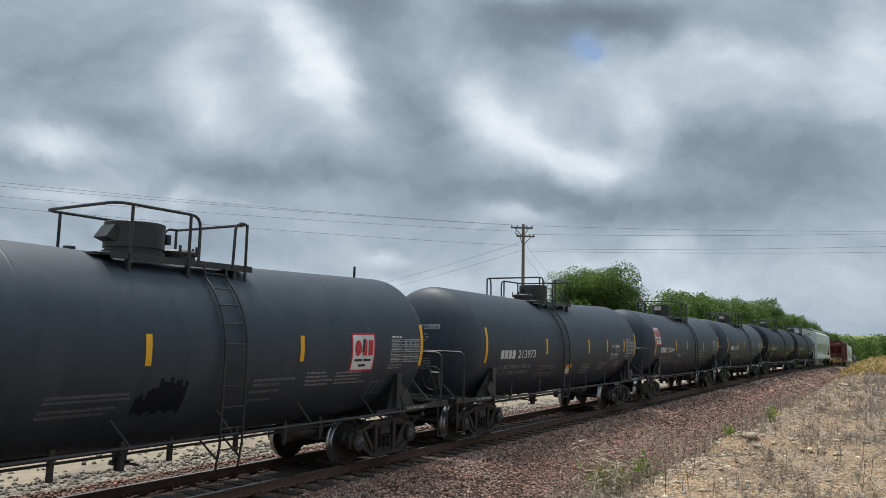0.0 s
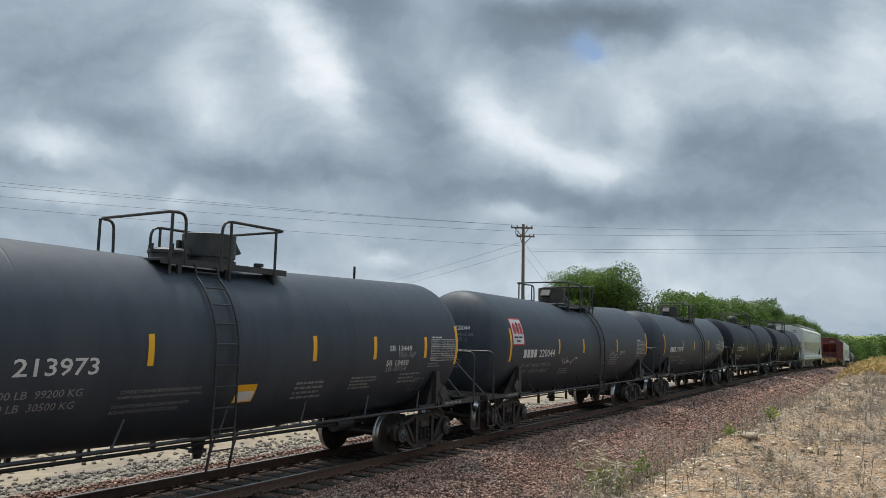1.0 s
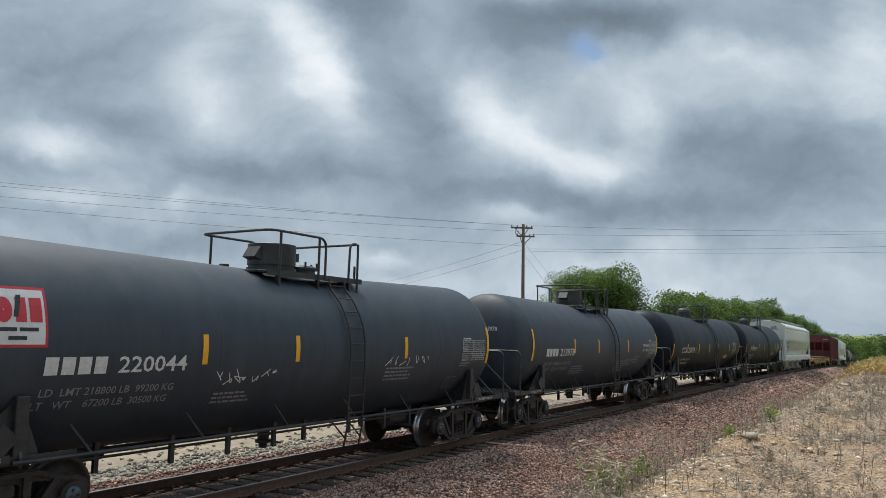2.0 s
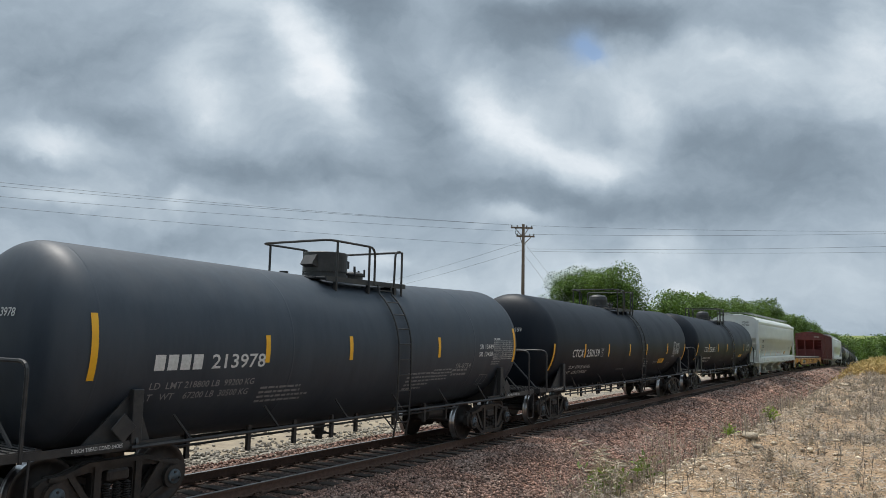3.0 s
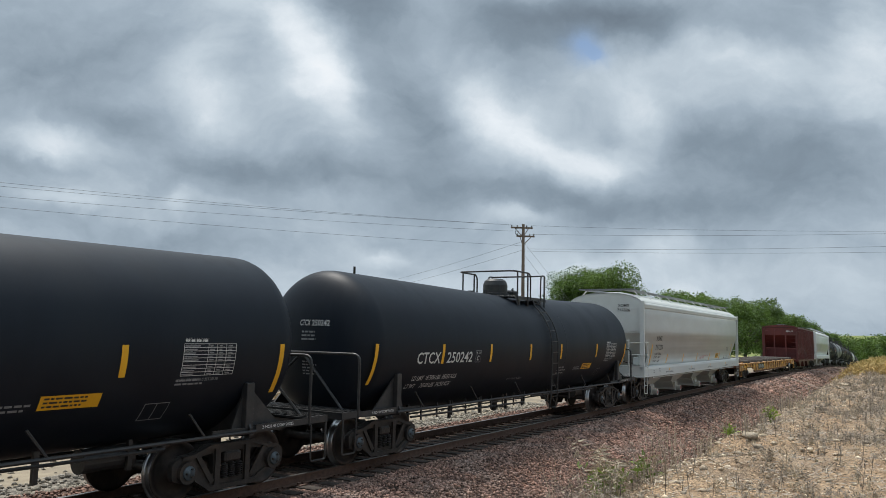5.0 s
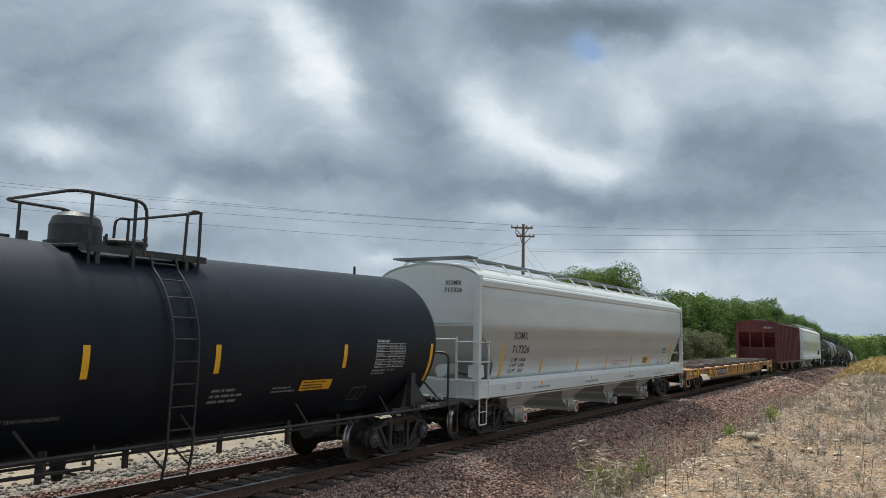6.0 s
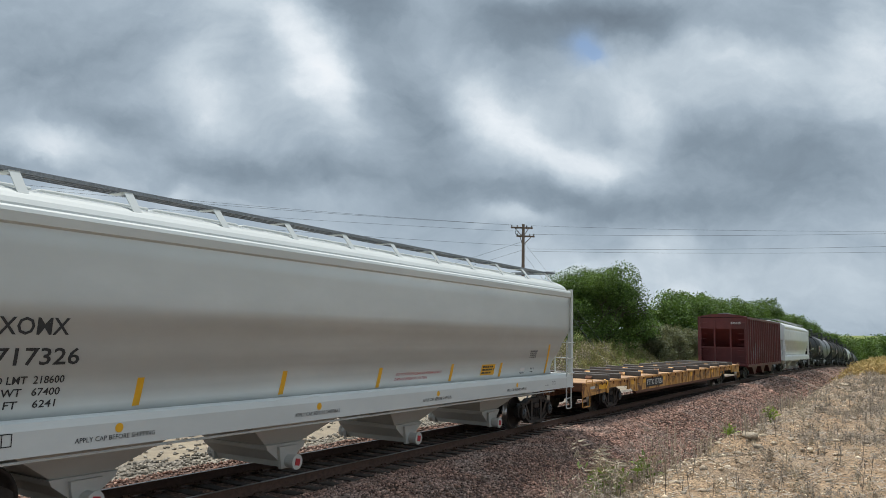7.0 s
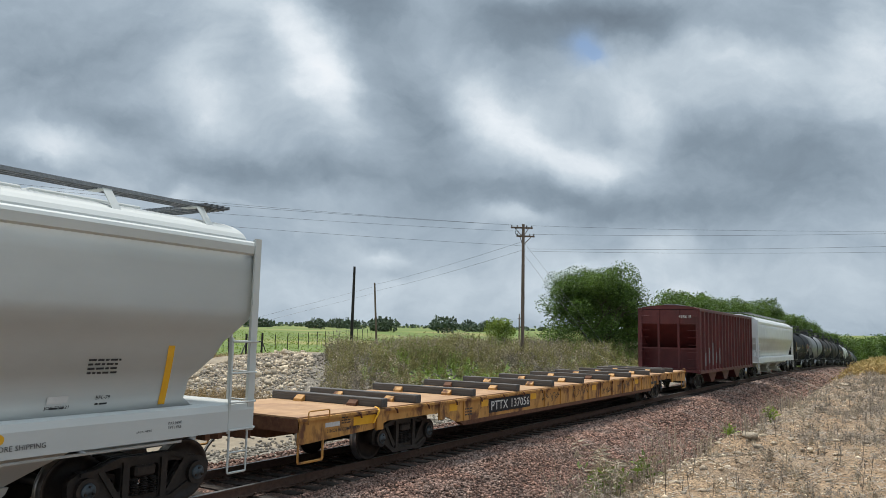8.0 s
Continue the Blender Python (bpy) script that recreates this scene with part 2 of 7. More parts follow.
M = {
    "tank_grey": mat("weathered_grey_black_paint", (0.026, 0.035, 0.047), (0.037, 0.048, 0.061), 3.5, 0.52, 0, 0.05, 14, (0.050, 0.059, 0.070), 1.8, 0.60, 0.14, (1.2, 1, 0.22), rough2=0.68, spec=0.40),
    "tank_black": mat("fresh_black_paint", (0.0050, 0.0082, 0.0138), (0.0075, 0.0118, 0.0185), 2.5, 0.50, 0, 0.03, 10, (0.012, 0.016, 0.021), 1.2, 0.62, 0.15, (1, 1, 0.3), rough2=0.6, spec=0.22),
    "tank_pale": mat("pale_grey_tank_paint", (0.20, 0.20, 0.21), (0.28, 0.28, 0.28), 2.5, 0.5, 0, 0.03, 14, (0.12, 0.11, 0.10), 0.7, 0.6, 0.2),
    "tank_brown": mat("brown_black_tank_paint", (0.028, 0.022, 0.020), (0.045, 0.036, 0.032), 2.5, 0.62, 0, 0.03, 14, (0.07, 0.058, 0.048), 0.7, 0.6, 0.2, spec=0.2),
    "tank_dull": mat("dull_black_tank_paint", (0.010, 0.010, 0.011), (0.018, 0.018, 0.019), 2.5, 0.65, 0, 0.03, 14, (0.05, 0.045, 0.04), 0.9, 0.66, 0.12, spec=0.18),
    "tank_white": mat("white_tank_paint", (0.62, 0.62, 0.60), (0.72, 0.72, 0.70), 2.5, 0.45),
    "fitting": mat("black_painted_steel", (0.014, 0.015, 0.016), (0.026, 0.026, 0.026), 9, 0.5, 0, 0.1, 40, (0.05, 0.045, 0.04), 3.0, 0.62, 0.15),
    "truck": mat("greasy_cast_steel", (0.013, 0.012, 0.011), (0.036, 0.030, 0.026), 6, 0.6, 0, 0.3, 30, (0.075, 0.052, 0.038), 2.0, 0.64, 0.12),
    "wheel": mat("worn_wheel_steel", (0.018, 0.016, 0.015), (0.035, 0.03, 0.027), 5, 0.5, 0.3, 0.1, 30, (0.07, 0.05, 0.04), 2.5, 0.6, 0.15),
    "tread": mat("polished_tread_steel", (0.35, 0.35, 0.35), (0.5, 0.5, 0.5), 5, 0.28, 1.0),
    "cap": mat("blue_grey_bearing_cap", (0.045, 0.06, 0.07), (0.10, 0.13, 0.15), 14, 0.45, 0.3),
    "yellow": mat("yellow_reflective_strip", (0.72, 0.36, 0.01), (0.80, 0.42, 0.015), 6, 0.45),
    "white_letter": mat("white_stencil_paint", (0.50, 0.50, 0.48), (0.66, 0.66, 0.64), 18, 0.6),
    "grey_letter": mat("faded_stencil_paint", (0.17, 0.175, 0.18), (0.28, 0.28, 0.28), 30, 0.7),
    "black_letter": mat("black_stencil_paint", (0.015, 0.015, 0.016), (0.03, 0.03, 0.03), 18, 0.6),
    "red_paint": mat("red_sign_paint", (0.42, 0.02, 0.03), (0.5, 0.03, 0.04), 8, 0.5),
    "sign_white": mat("white_sign_sheet", (0.58, 0.57, 0.55), (0.70, 0.69, 0.66), 4, 0.5, grime=(0.35, 0.34, 0.33), grime_at=0.68),
    "hopper": mat("pale_grey_hopper_paint", (0.565, 0.58, 0.555), (0.62, 0.635, 0.605), 1.6, 0.60, 0, 0.02, 8, (0.52, 0.535, 0.505), 0.5, 0.58, 0.2, (0.4, 1, 1), spec=0.35),
    "hopper_white": mat("white_hopper_paint", (0.66, 0.66, 0.65), (0.74, 0.74, 0.73), 1.6, 0.45),
    "galvanised": mat("galvanised_grating", (0.20, 0.21, 0.22), (0.32, 0.33, 0.34), 20, 0.4, 0.7),
    "red_hopper": mat("oxide_red_hopper_paint", (0.11, 0.018, 0.018), (0.15, 0.028, 0.025), 2.5, 0.55, 0, 0.05, 14, (0.07, 0.022, 0.02), 1.0, 0.6, 0.2),
    "flat_yellow": mat("worn_yellow_flatcar_paint", (0.44, 0.21, 0.042), (0.56, 0.29, 0.075), 4, 0.6, 0, 0.1, 25, (0.14, 0.06, 0.03), 3.2, 0.56, 0.06, (1, 1, 0.5), rough2=0.85),
    "deck": mat("tan_deck_steel", (0.40, 0.23, 0.11), (0.52, 0.32, 0.17), 3, 0.75, 0, 0.15, 25, (0.28, 0.15, 0.08), 1.2, 0.58, 0.12),
    "timber": mat("weathered_grey_timber", (0.075, 0.07, 0.065), (0.16, 0.15, 0.14), 14, 0.85, 0, 0.5, 40, (0.05, 0.045, 0.04), 2.0, 0.6, 0.15, (1, 0.08, 1)),
    "rust": mat("rusty_steel", (0.09, 0.035, 0.018), (0.17, 0.075, 0.035), 9, 0.85, 0, 0.3, 40),
    "rail": mat("rusty_rail_steel", (0.07, 0.04, 0.028), (0.12, 0.07, 0.05), 12, 0.8, 0, 0.2, 40),
    "rail_top": mat("polished_rail_head", (0.20, 0.19, 0.18), (0.34, 0.33, 0.32), 8, 0.4, 1.0),
    "sleeper": mat("dark_weathered_sleeper_timber", (0.035, 0.026, 0.02), (0.07, 0.055, 0.045), 10, 0.9, 0, 0.4, 40, (0.10, 0.085, 0.07), 2, 0.62, 0.12, per_piece=0.3),
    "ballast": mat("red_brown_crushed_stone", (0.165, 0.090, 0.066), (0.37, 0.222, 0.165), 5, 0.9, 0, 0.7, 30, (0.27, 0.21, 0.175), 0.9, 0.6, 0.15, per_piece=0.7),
    # the stones' colours darkened: shade between loose stones is painted into the bed
    "ballast_bed": mat("red_brown_shaded_ballast_bed", (0.095, 0.053, 0.040), (0.21, 0.127, 0.094), 5, 0.9, 0, 0.9, 30, (0.15, 0.115, 0.095), 0.5, 0.6, 0.15, cells=22, cell_bump=3.5),
    "gravel": mat("pale_limestone_gravel", (0.23, 0.20, 0.155), (0.42, 0.37, 0.295), 5, 0.95, 0, 0.8, 25, (0.19, 0.165, 0.135), 0.8, 0.54, 0.15, per_piece=0.5),
    "gravel_bed": mat("pale_gravel_bed", (0.21, 0.18, 0.14), (0.38, 0.33, 0.26), 5, 0.95, 0, 0.9, 25, (0.17, 0.145, 0.115), 0.8, 0.54, 0.15, cells=14, cell_bump=3.0),
    "track_sand": mat("sandy_service_road", (0.27, 0.215, 0.145), (0.38, 0.31, 0.215), 3, 0.95, 0, 0.5, 30, (0.22, 0.18, 0.13), 1.2, 0.55, 0.12),
    "bank": mat("dry_limestone_soil", (0.30, 0.190, 0.105), (0.53, 0.375, 0.23), 2.2, 0.95, 0, 0.9, 26, (0.25, 0.19, 0.135), 0.6, 0.55, 0.12, cells=42, cell_bump=1.6),
    "rock": mat("pale_limestone_rock", (0.43, 0.33, 0.22), (0.66, 0.56, 0.42), 6, 0.9, 0, 0.5, 20, per_piece=0.45),
    "grass_field": mat("green_pasture", (0.10, 0.155, 0.030), (0.18, 0.235, 0.050), 0.25, 0.95, 0, 0.3, 4, (0.30, 0.27, 0.09), 0.02, 0.56, 0.08),
    "leaf": mat("green_tree_leaf", (0.055, 0.105, 0.020), (0.135, 0.215, 0.042), 0.35, 0.55, per_piece=0.5, glow_through=0.30),
    "leaf_pale": mat("pale_shrub_leaf", (0.12, 0.135, 0.075), (0.20, 0.20, 0.12), 0.9, 0.7, per_piece=0.3, glow_through=0.3),
    # leaf green paled and greyed: distance haze is put into this colour
    "leaf_far_hazed": mat("distant_hazed_foliage", (0.075, 0.105, 0.07), (0.11, 0.145, 0.085), 0.1, 0.9, per_piece=0.25),
    "bark": mat("grey_brown_bark", (0.06, 0.045, 0.035), (0.12, 0.095, 0.075), 12, 0.9, 0, 0.6, 30),
    "pole": mat("weathered_pole_timber", (0.12, 0.085, 0.065), (0.20, 0.15, 0.115), 8, 0.85, 0, 0.3, 30, stretch=(1, 1, 0.1)),
    "tar_pole": mat("tarred_pole_timber", (0.012, 0.011, 0.01), (0.02, 0.018, 0.016), 8, 0.7),
    "wire": mat("dark_cable", (0.03, 0.03, 0.032), (0.04, 0.04, 0.042), 8, 0.5),
    "weed_green": mat("fresh_green_weed", (0.15, 0.215, 0.045), (0.29, 0.36, 0.09), 0.5, 0.7, per_piece=0.35, glow_through=0.35),
    "weed_olive": mat("olive_tall_weed", (0.20, 0.18, 0.085), (0.35, 0.31, 0.155), 0.5, 0.8, per_piece=0.4, glow_through=0.25),
    "weed_dry": mat("dry_straw_weed", (0.33, 0.265, 0.18), (0.50, 0.42, 0.30), 2, 0.85, per_piece=0.4),
    "weed_grey": mat("grey_dead_weed", (0.25, 0.205, 0.16), (0.42, 0.36, 0.29), 2, 0.9, per_piece=0.45),
    "weed_brown": mat("brown_dry_grass", (0.25, 0.17, 0.09), (0.42, 0.31, 0.18), 0.6, 0.85, per_piece=0.4, glow_through=0.2),
    "dead_stalk": mat("dark_dead_stalk", (0.10, 0.08, 0.062), (0.19, 0.155, 0.12), 4, 0.9, per_piece=0.35),
    "dust": mat("pale_ballast_dust", (0.27, 0.20, 0.155), (0.38, 0.29, 0.225), 4, 0.95, 0, 0.7, 30, (0.20, 0.13, 0.10), 1.5, 0.55, 0.1, per_piece=0.4),
    "straw": mat("golden_dry_grass", (0.42, 0.29, 0.10), (0.55, 0.40, 0.17), 2, 0.85, per_piece=0.25),
    "pink": mat("pink_thistle_flower", (0.42, 0.16, 0.30), (0.55, 0.25, 0.42), 5, 0.7),
}


# ---- mesh helpers ----
def part(name, bm, material, parent=None, label="", smooth=False):
    me = bpy.data.meshes.new(name)
    if smooth:
        for f in bm.faces:
            f.smooth = True
    bm.to_mesh(me)
    bm.free()
    me.materials.append(material)
    ob = new(name, me)
    if parent is not None:
        ob.parent = parent
    if label:
        ob["label"] = label
    return ob


def raw_mesh(name, verts, faces, material):
    me = bpy.data.meshes.new(name)
    me.from_pydata(verts, [], faces)
    me.materials.append(material)
    me.update()
    return me


def box(bm, c, size, rot=None, bevel=0.0):
    m = Matrix.Translation(c) @ (rot.to_4x4() if rot else Matrix.Identity(4)) @ Matrix.Diagonal((*size, 1))
    r = bmesh.ops.create_cube(bm, size=1.0, matrix=m)
    if bevel:
        es = list({e for v in r["verts"] for e in v.link_edges})
        bmesh.ops.bevel(bm, geom=es, offset=bevel, segments=1, affect="EDGES")
    return bm


def cyl(bm, p0, p1, r, seg=12, r2=None):
    p0, p1 = Vector(p0), Vector(p1)
    d = p1 - p0
    m = Matrix.Translation((p0 + p1) / 2) @ d.to_track_quat("Z", "Y").to_matrix().to_4x4()
    bmesh.ops.create_cone(bm, cap_ends=True, segments=seg, radius1=r, radius2=r if r2 is None else r2, depth=d.length, matrix=m)
    return bm


def tube(bm, pts, r, seg=8, closed=False):
    """A round bar along a polyline, with mitred bends."""
    pts = [Vector(p) for p in pts]
    rings, up = [], None
    n = len(pts)
    for i, p in enumerate(pts):
        a = pts[i - 1] if (i > 0 or closed) else None
        b = pts[(i + 1) % n] if (i < n - 1 or closed) else None
        d = ((p - a).normalized() if a is not None else Vector()) + ((b - p).normalized() if b is not None else Vector())
        d = d.normalized()
        if up is None:
            up = d.orthogonal().normalized()
        up = (up - d * up.dot(d)).normalized()
        side = d.cross(up)
        rings.append([bm.verts.new(p + (up * math.cos(k) + side * math.sin(k)) * r) for k in [2 * math.pi * j / seg for j in range(seg)]])
    pairs = list(zip(rings, rings[1:])) + ([(rings[-1], rings[0])] if closed else [])
    for q, w in pairs:
        for j in range(seg):
            bm.faces.new((q[j], q[(j + 1) % seg], w[(j + 1) % seg], w[j]))
    if not closed:
        bm.faces.new(rings[0][::-1])
        bm.faces.new(rings[-1])
    return bm


def rounded(pts, r, steps=4):
    """The polyline with its inner corners rounded."""
    pts = [Vector(p) for p in pts]
    out = [pts[0]]
    for a, p, b in zip(pts, pts[1:], pts[2:]):
        u, w = (a - p), (b - p)
        k = min(r, u.length / 2, w.length / 2)
        q0, q1 = p + u.normalized() * k, p + w.normalized() * k
        for i in range(steps + 1):
            t = i / steps
            out.append(q0 * (1 - t) ** 2 + p * 2 * t * (1 - t) + q1 * t * t)
    return out + [pts[-1]]


def lathe(bm, profile, seg=48, axis="X"):
    """A turned body: profile of (along, radius)."""
    rings = []
    for a, r in profile:
        ring = []
        for j in range(seg):
            k = 2 * math.pi * j / seg
            c, s = r * math.cos(k), r * math.sin(k)
            ring.append(bm.verts.new({"X": (a, c, s), "Y": (c, a, s), "Z": (c, s, a)}[axis]))
        rings.append(ring)
    for q, w in zip(rings, rings[1:]):
        for j in range(seg):
            bm.faces.new((q[j], w[j], w[(j + 1) % seg], q[(j + 1) % seg]))
    bm.faces.new(rings[0])
    bm.faces.new(rings[-1][::-1])
    bmesh.ops.recalc_face_normals(bm, faces=bm.faces)
    return bm


def prism(bm, outline, y0, y1, plane="XZ"):
    """An outline pushed from y0 to y1 across its plane."""
    def at(a, b, y):
        return {"XZ": (a, y, b), "YZ": (y, a, b), "XY": (a, b, y)}[plane]
    lo = [bm.verts.new(at(a, b, y0)) for a, b in outline]
    hi = [bm.verts.new(at(a, b, y1)) for a, b in outline]
    n = len(outline)
    fs = [bm.faces.new(lo), bm.faces.new(hi[::-1])]
    for i in range(n):
        fs.append(bm.faces.new((lo[i], hi[i], hi[(i + 1) % n], lo[(i + 1) % n])))
    bmesh.ops.recalc_face_normals(bm, faces=fs)
    return bm


def B():
    return bmesh.new()
# ---- ground ----
def smooth(a, b, x):
    t = max(0.0, min(1.0, (x - a) / (b - a)))
    return t * t * (3 - 2 * t)


PROFILE = [(-4000, 6.0), (-900, 3.0), (-250, 1.2), (-60, 0.45), (-30, 0.05), (-12, -0.45), (-5.0, -0.72), (-3.6, -0.70), (-2.1, -0.21), (2.1, -0.21),
           (2.6, -0.32), (4.9, -1.26), (5.7, -1.38), (6.5, -0.9), (7.55, 0.86), (8.1, 0.99), (11.0, 1.02), (25.0, 1.1), (80, 1.0), (4000, 1.0)]


def ground_z(s, e):
    for (a, za), (b, zb) in zip(PROFILE, PROFILE[1:]):
        if e <= b:
            t = (e - a) / (b - a)
            z = za + (zb - za) * t
            break
    far = smooth(25, 140, -e) if e < 0 else smooth(400, 3000, e)
    zz = line_z(max(s, -80.0)) * (1 - far) 
    # overgrown bank of earth beside the yard
    z += 1.25 * smooth(22, 34, s) * (1 - smooth(150, 190, s)) * smooth(-9.5, -15, e) * (1 - smooth(-22, -32, e))
    # heap of broken stone
    z += 0.12 * math.exp(-((s - 35) / 6.0) ** 2 - ((e + 22) / 5.0) ** 2)
    p = Vector((s, e, 0))
    if (e < -2.3 or e > 6.0) and abs(e) < 200:
        z += 0.10 * noise.noise(p * 0.35) + 0.05 * noise.noise(p * 1.3)
    if e > 6.3 and e < 9.0:
        z += 0.16 * noise.noise(p * 0.8) + 0.1 * noise.noise(p * 2.7)
    return z + zz


def spread(a, b, n):
    return [a + (b - a) * i / n for i in range(n)]


def build_ground():
    ss = spread(-3000, -200, 6) + spread(-200, -20, 12) + spread(-20, 60, 200) + spread(60, 160, 120) + spread(160, 400, 60) + spread(400, 4000, 14) + [4000]
    es = (spread(-4000, -300, 8) + spread(-300, -60, 16) + spread(-60, -30, 16) + spread(-30, -3.6, 60) + spread(-3.6, 4.9, 14) + spread(4.9, 10, 30)
          + spread(10, 20, 20) + spread(20, 80, 12) + spread(80, 4000, 8) + [4000])
    verts, faces, kinds = [], [], []
    for s in ss:
        for e in es:
            verts.append(line_point(s, e)[:2] + (ground_z(s, e),))
    n = len(es)
    for i in range(len(ss) - 1):
        for j in range(n - 1):
            faces.append((i * n + j, (i + 1) * n + j, (i + 1) * n + j + 1, i * n + j + 1))
            s, e = (ss[i] + ss[i + 1]) / 2, (es[j] + es[j + 1]) / 2
            w = e + 1.2 * noise.noise(Vector((s * 0.3, e * 0.3, 3))) + 0.5 * noise.noise(Vector((s * 1.2, e * 1.2, 7)))
            if e > 6.1 + 0.3 * (w - e):
                k = 0 if s < 45 + 3 * (w - e) else 4
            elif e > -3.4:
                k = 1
            elif w > -5.2 or -8.2 > w > -30:
                k = 2 if (s < 30 + 4 * (w - e) or w > -9.5) or (s < 52 and TRACK_Y - e > 0.84 * s) else 4
                if s > 75 and w < -9.5:
                    k = 4
            elif w >= -8.2:
                k = 3
            else:
                k = 4 if w < -40 or s > 60 else 2
            if -40 < w < -21.5 and s < 60 and k == 2:
                k = 3
            if s < -20 or abs(e) > 70:
                k = 4 if abs(e) > 12 else k
            kinds.append(k)
    me = raw_mesh("ground", verts, faces, M["bank"])
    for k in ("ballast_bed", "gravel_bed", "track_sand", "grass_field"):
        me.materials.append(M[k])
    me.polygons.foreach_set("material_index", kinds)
    me.polygons.foreach_set("use_smooth", [True] * len(faces))
    return tagged(new("ground", me), "dry stony verge, red ballast bed, pale gravel yard and green pasture", "ground", kind="structure")


ground = build_ground()


# ---- track ----
RAIL_OUT = [(-0.07, -0.172), (0.07, -0.172), (0.07, -0.160), (0.012, -0.145), (0.010, -0.045), (0.036, -0.036), (0.036, -0.005), (0.028, 0.0),
            (-0.028, 0.0), (-0.036, -0.005), (-0.036, -0.036), (-0.010, -0.045), (-0.012, -0.145), (-0.07, -0.160)]


def build_rail(side):
    ss = spread(-60, 60, 12) + spread(60, 420, 60)
    verts, faces, kinds = [], [], []
    n = len(RAIL_OUT)
    for s in ss:
        for a, z in RAIL_OUT:
            verts.append(line_point(s, side * 0.7535 + a, z))
    for i in range(len(ss) - 1):
        for j in range(n):
            faces.append((i * n + j, i * n + (j + 1) % n, (i + 1) * n + (j + 1) % n, (i + 1) * n + j))
            kinds.append(1 if j in (6, 7, 8) else 0)
    me = raw_mesh("rail", verts, faces, M["rail"])
    me.materials.append(M["rail_top"])
    me.polygons.foreach_set("material_index", kinds)
    return tagged(new("rail", me), "rusty steel rail with a polished head on timber sleepers", "rail", "rails of the line", "structure")


for side in (1, -1):
    build_rail(side)
# ---- railway cars: shared parts ----
CARS = []       # (thing, distance of its middle along the line at the start, half of its truck spacing, half turn)


def make_wheelset_mesh():
    half = [(0.0, 0.085), (0.60, 0.085), (0.66, 0.11), (0.672, 0.20), (0.69, 0.33), (0.685, 0.40), (0.685, 0.482), (0.712, 0.486), (0.722, 0.468), (0.735, 0.460), (0.82, 0.455), (0.826, 0.445),
            (0.822, 0.40), (0.79, 0.375), (0.775, 0.30), (0.785, 0.20), (0.80, 0.13), (0.86, 0.10), (0.90, 0.085), (1.10, 0.085), (1.102, 0.105), (1.155, 0.105), (1.165, 0.09), (1.165, 0.05), (1.175, 0.045), (1.175, 0.002)]
    prof = [(-a, r) for a, r in half[:0:-1]] + half
    bm = lathe(B(), prof, 40, "Y")
    for f in bm.faces:
        c = f.calc_center_median()
        r = math.hypot(c.x, c.z)
        f.smooth = True
        f.material_index = 1 if r > 0.451 else (2 if abs(c.y) > 1.095 and r < 0.11 else 0)
    # three bolts on each bearing cap
    for sy in (-1, 1):
        for k in range(3):
            a = 2 * math.pi * k / 3
            cyl(bm, (0.065 * math.cos(a), sy * 1.15, 0.065 * math.sin(a)), (0.065 * math.cos(a), sy * 1.185, 0.065 * math.sin(a)), 0.016, 6)
    me = bpy.data.meshes.new("wheelset")
    bm.to_mesh(me)
    bm.free()
    for k in ("wheel", "tread", "cap"):
        me.materials.append(M[k])
    return me


def pierced(bm, outer, holes, y0, y1):
    """A plate with openings, pushed from y0 to y1."""
    loops = []
    for ring in [outer] + holes:
        vs = [bm.verts.new((a, y0, b)) for a, b in ring]
        loops += [bm.edges.new((vs[i], vs[(i + 1) % len(vs)])) for i in range(len(vs))]
    made = bmesh.ops.triangle_fill(bm, use_beauty=True, edges=loops)
    fs = [g for g in made["geom"] if isinstance(g, bmesh.types.BMFace)]
    up = bmesh.ops.extrude_face_region(bm, geom=fs)
    bmesh.ops.translate(bm, verts=[g for g in up["geom"] if isinstance(g, bmesh.types.BMVert)], vec=(0, y1 - y0, 0))
    return bm


def soft_ring(pts, r=0.05):
    """A closed outline with its corners rounded."""
    out = []
    n = len(pts)
    for i in range(n):
        p, a, b = Vector(pts[i]), Vector(pts[i - 1]), Vector(pts[(i + 1) % n])
        u, w = a - p, b - p
        k = min(r, u.length * 0.45, w.length * 0.45)
        q0, q1 = p + u.normalized() * k, p + w.normalized() * k
        out += [tuple(q0), tuple(q0 * 0.25 + p * 0.5 + q1 * 0.25), tuple(q1)]
    return out


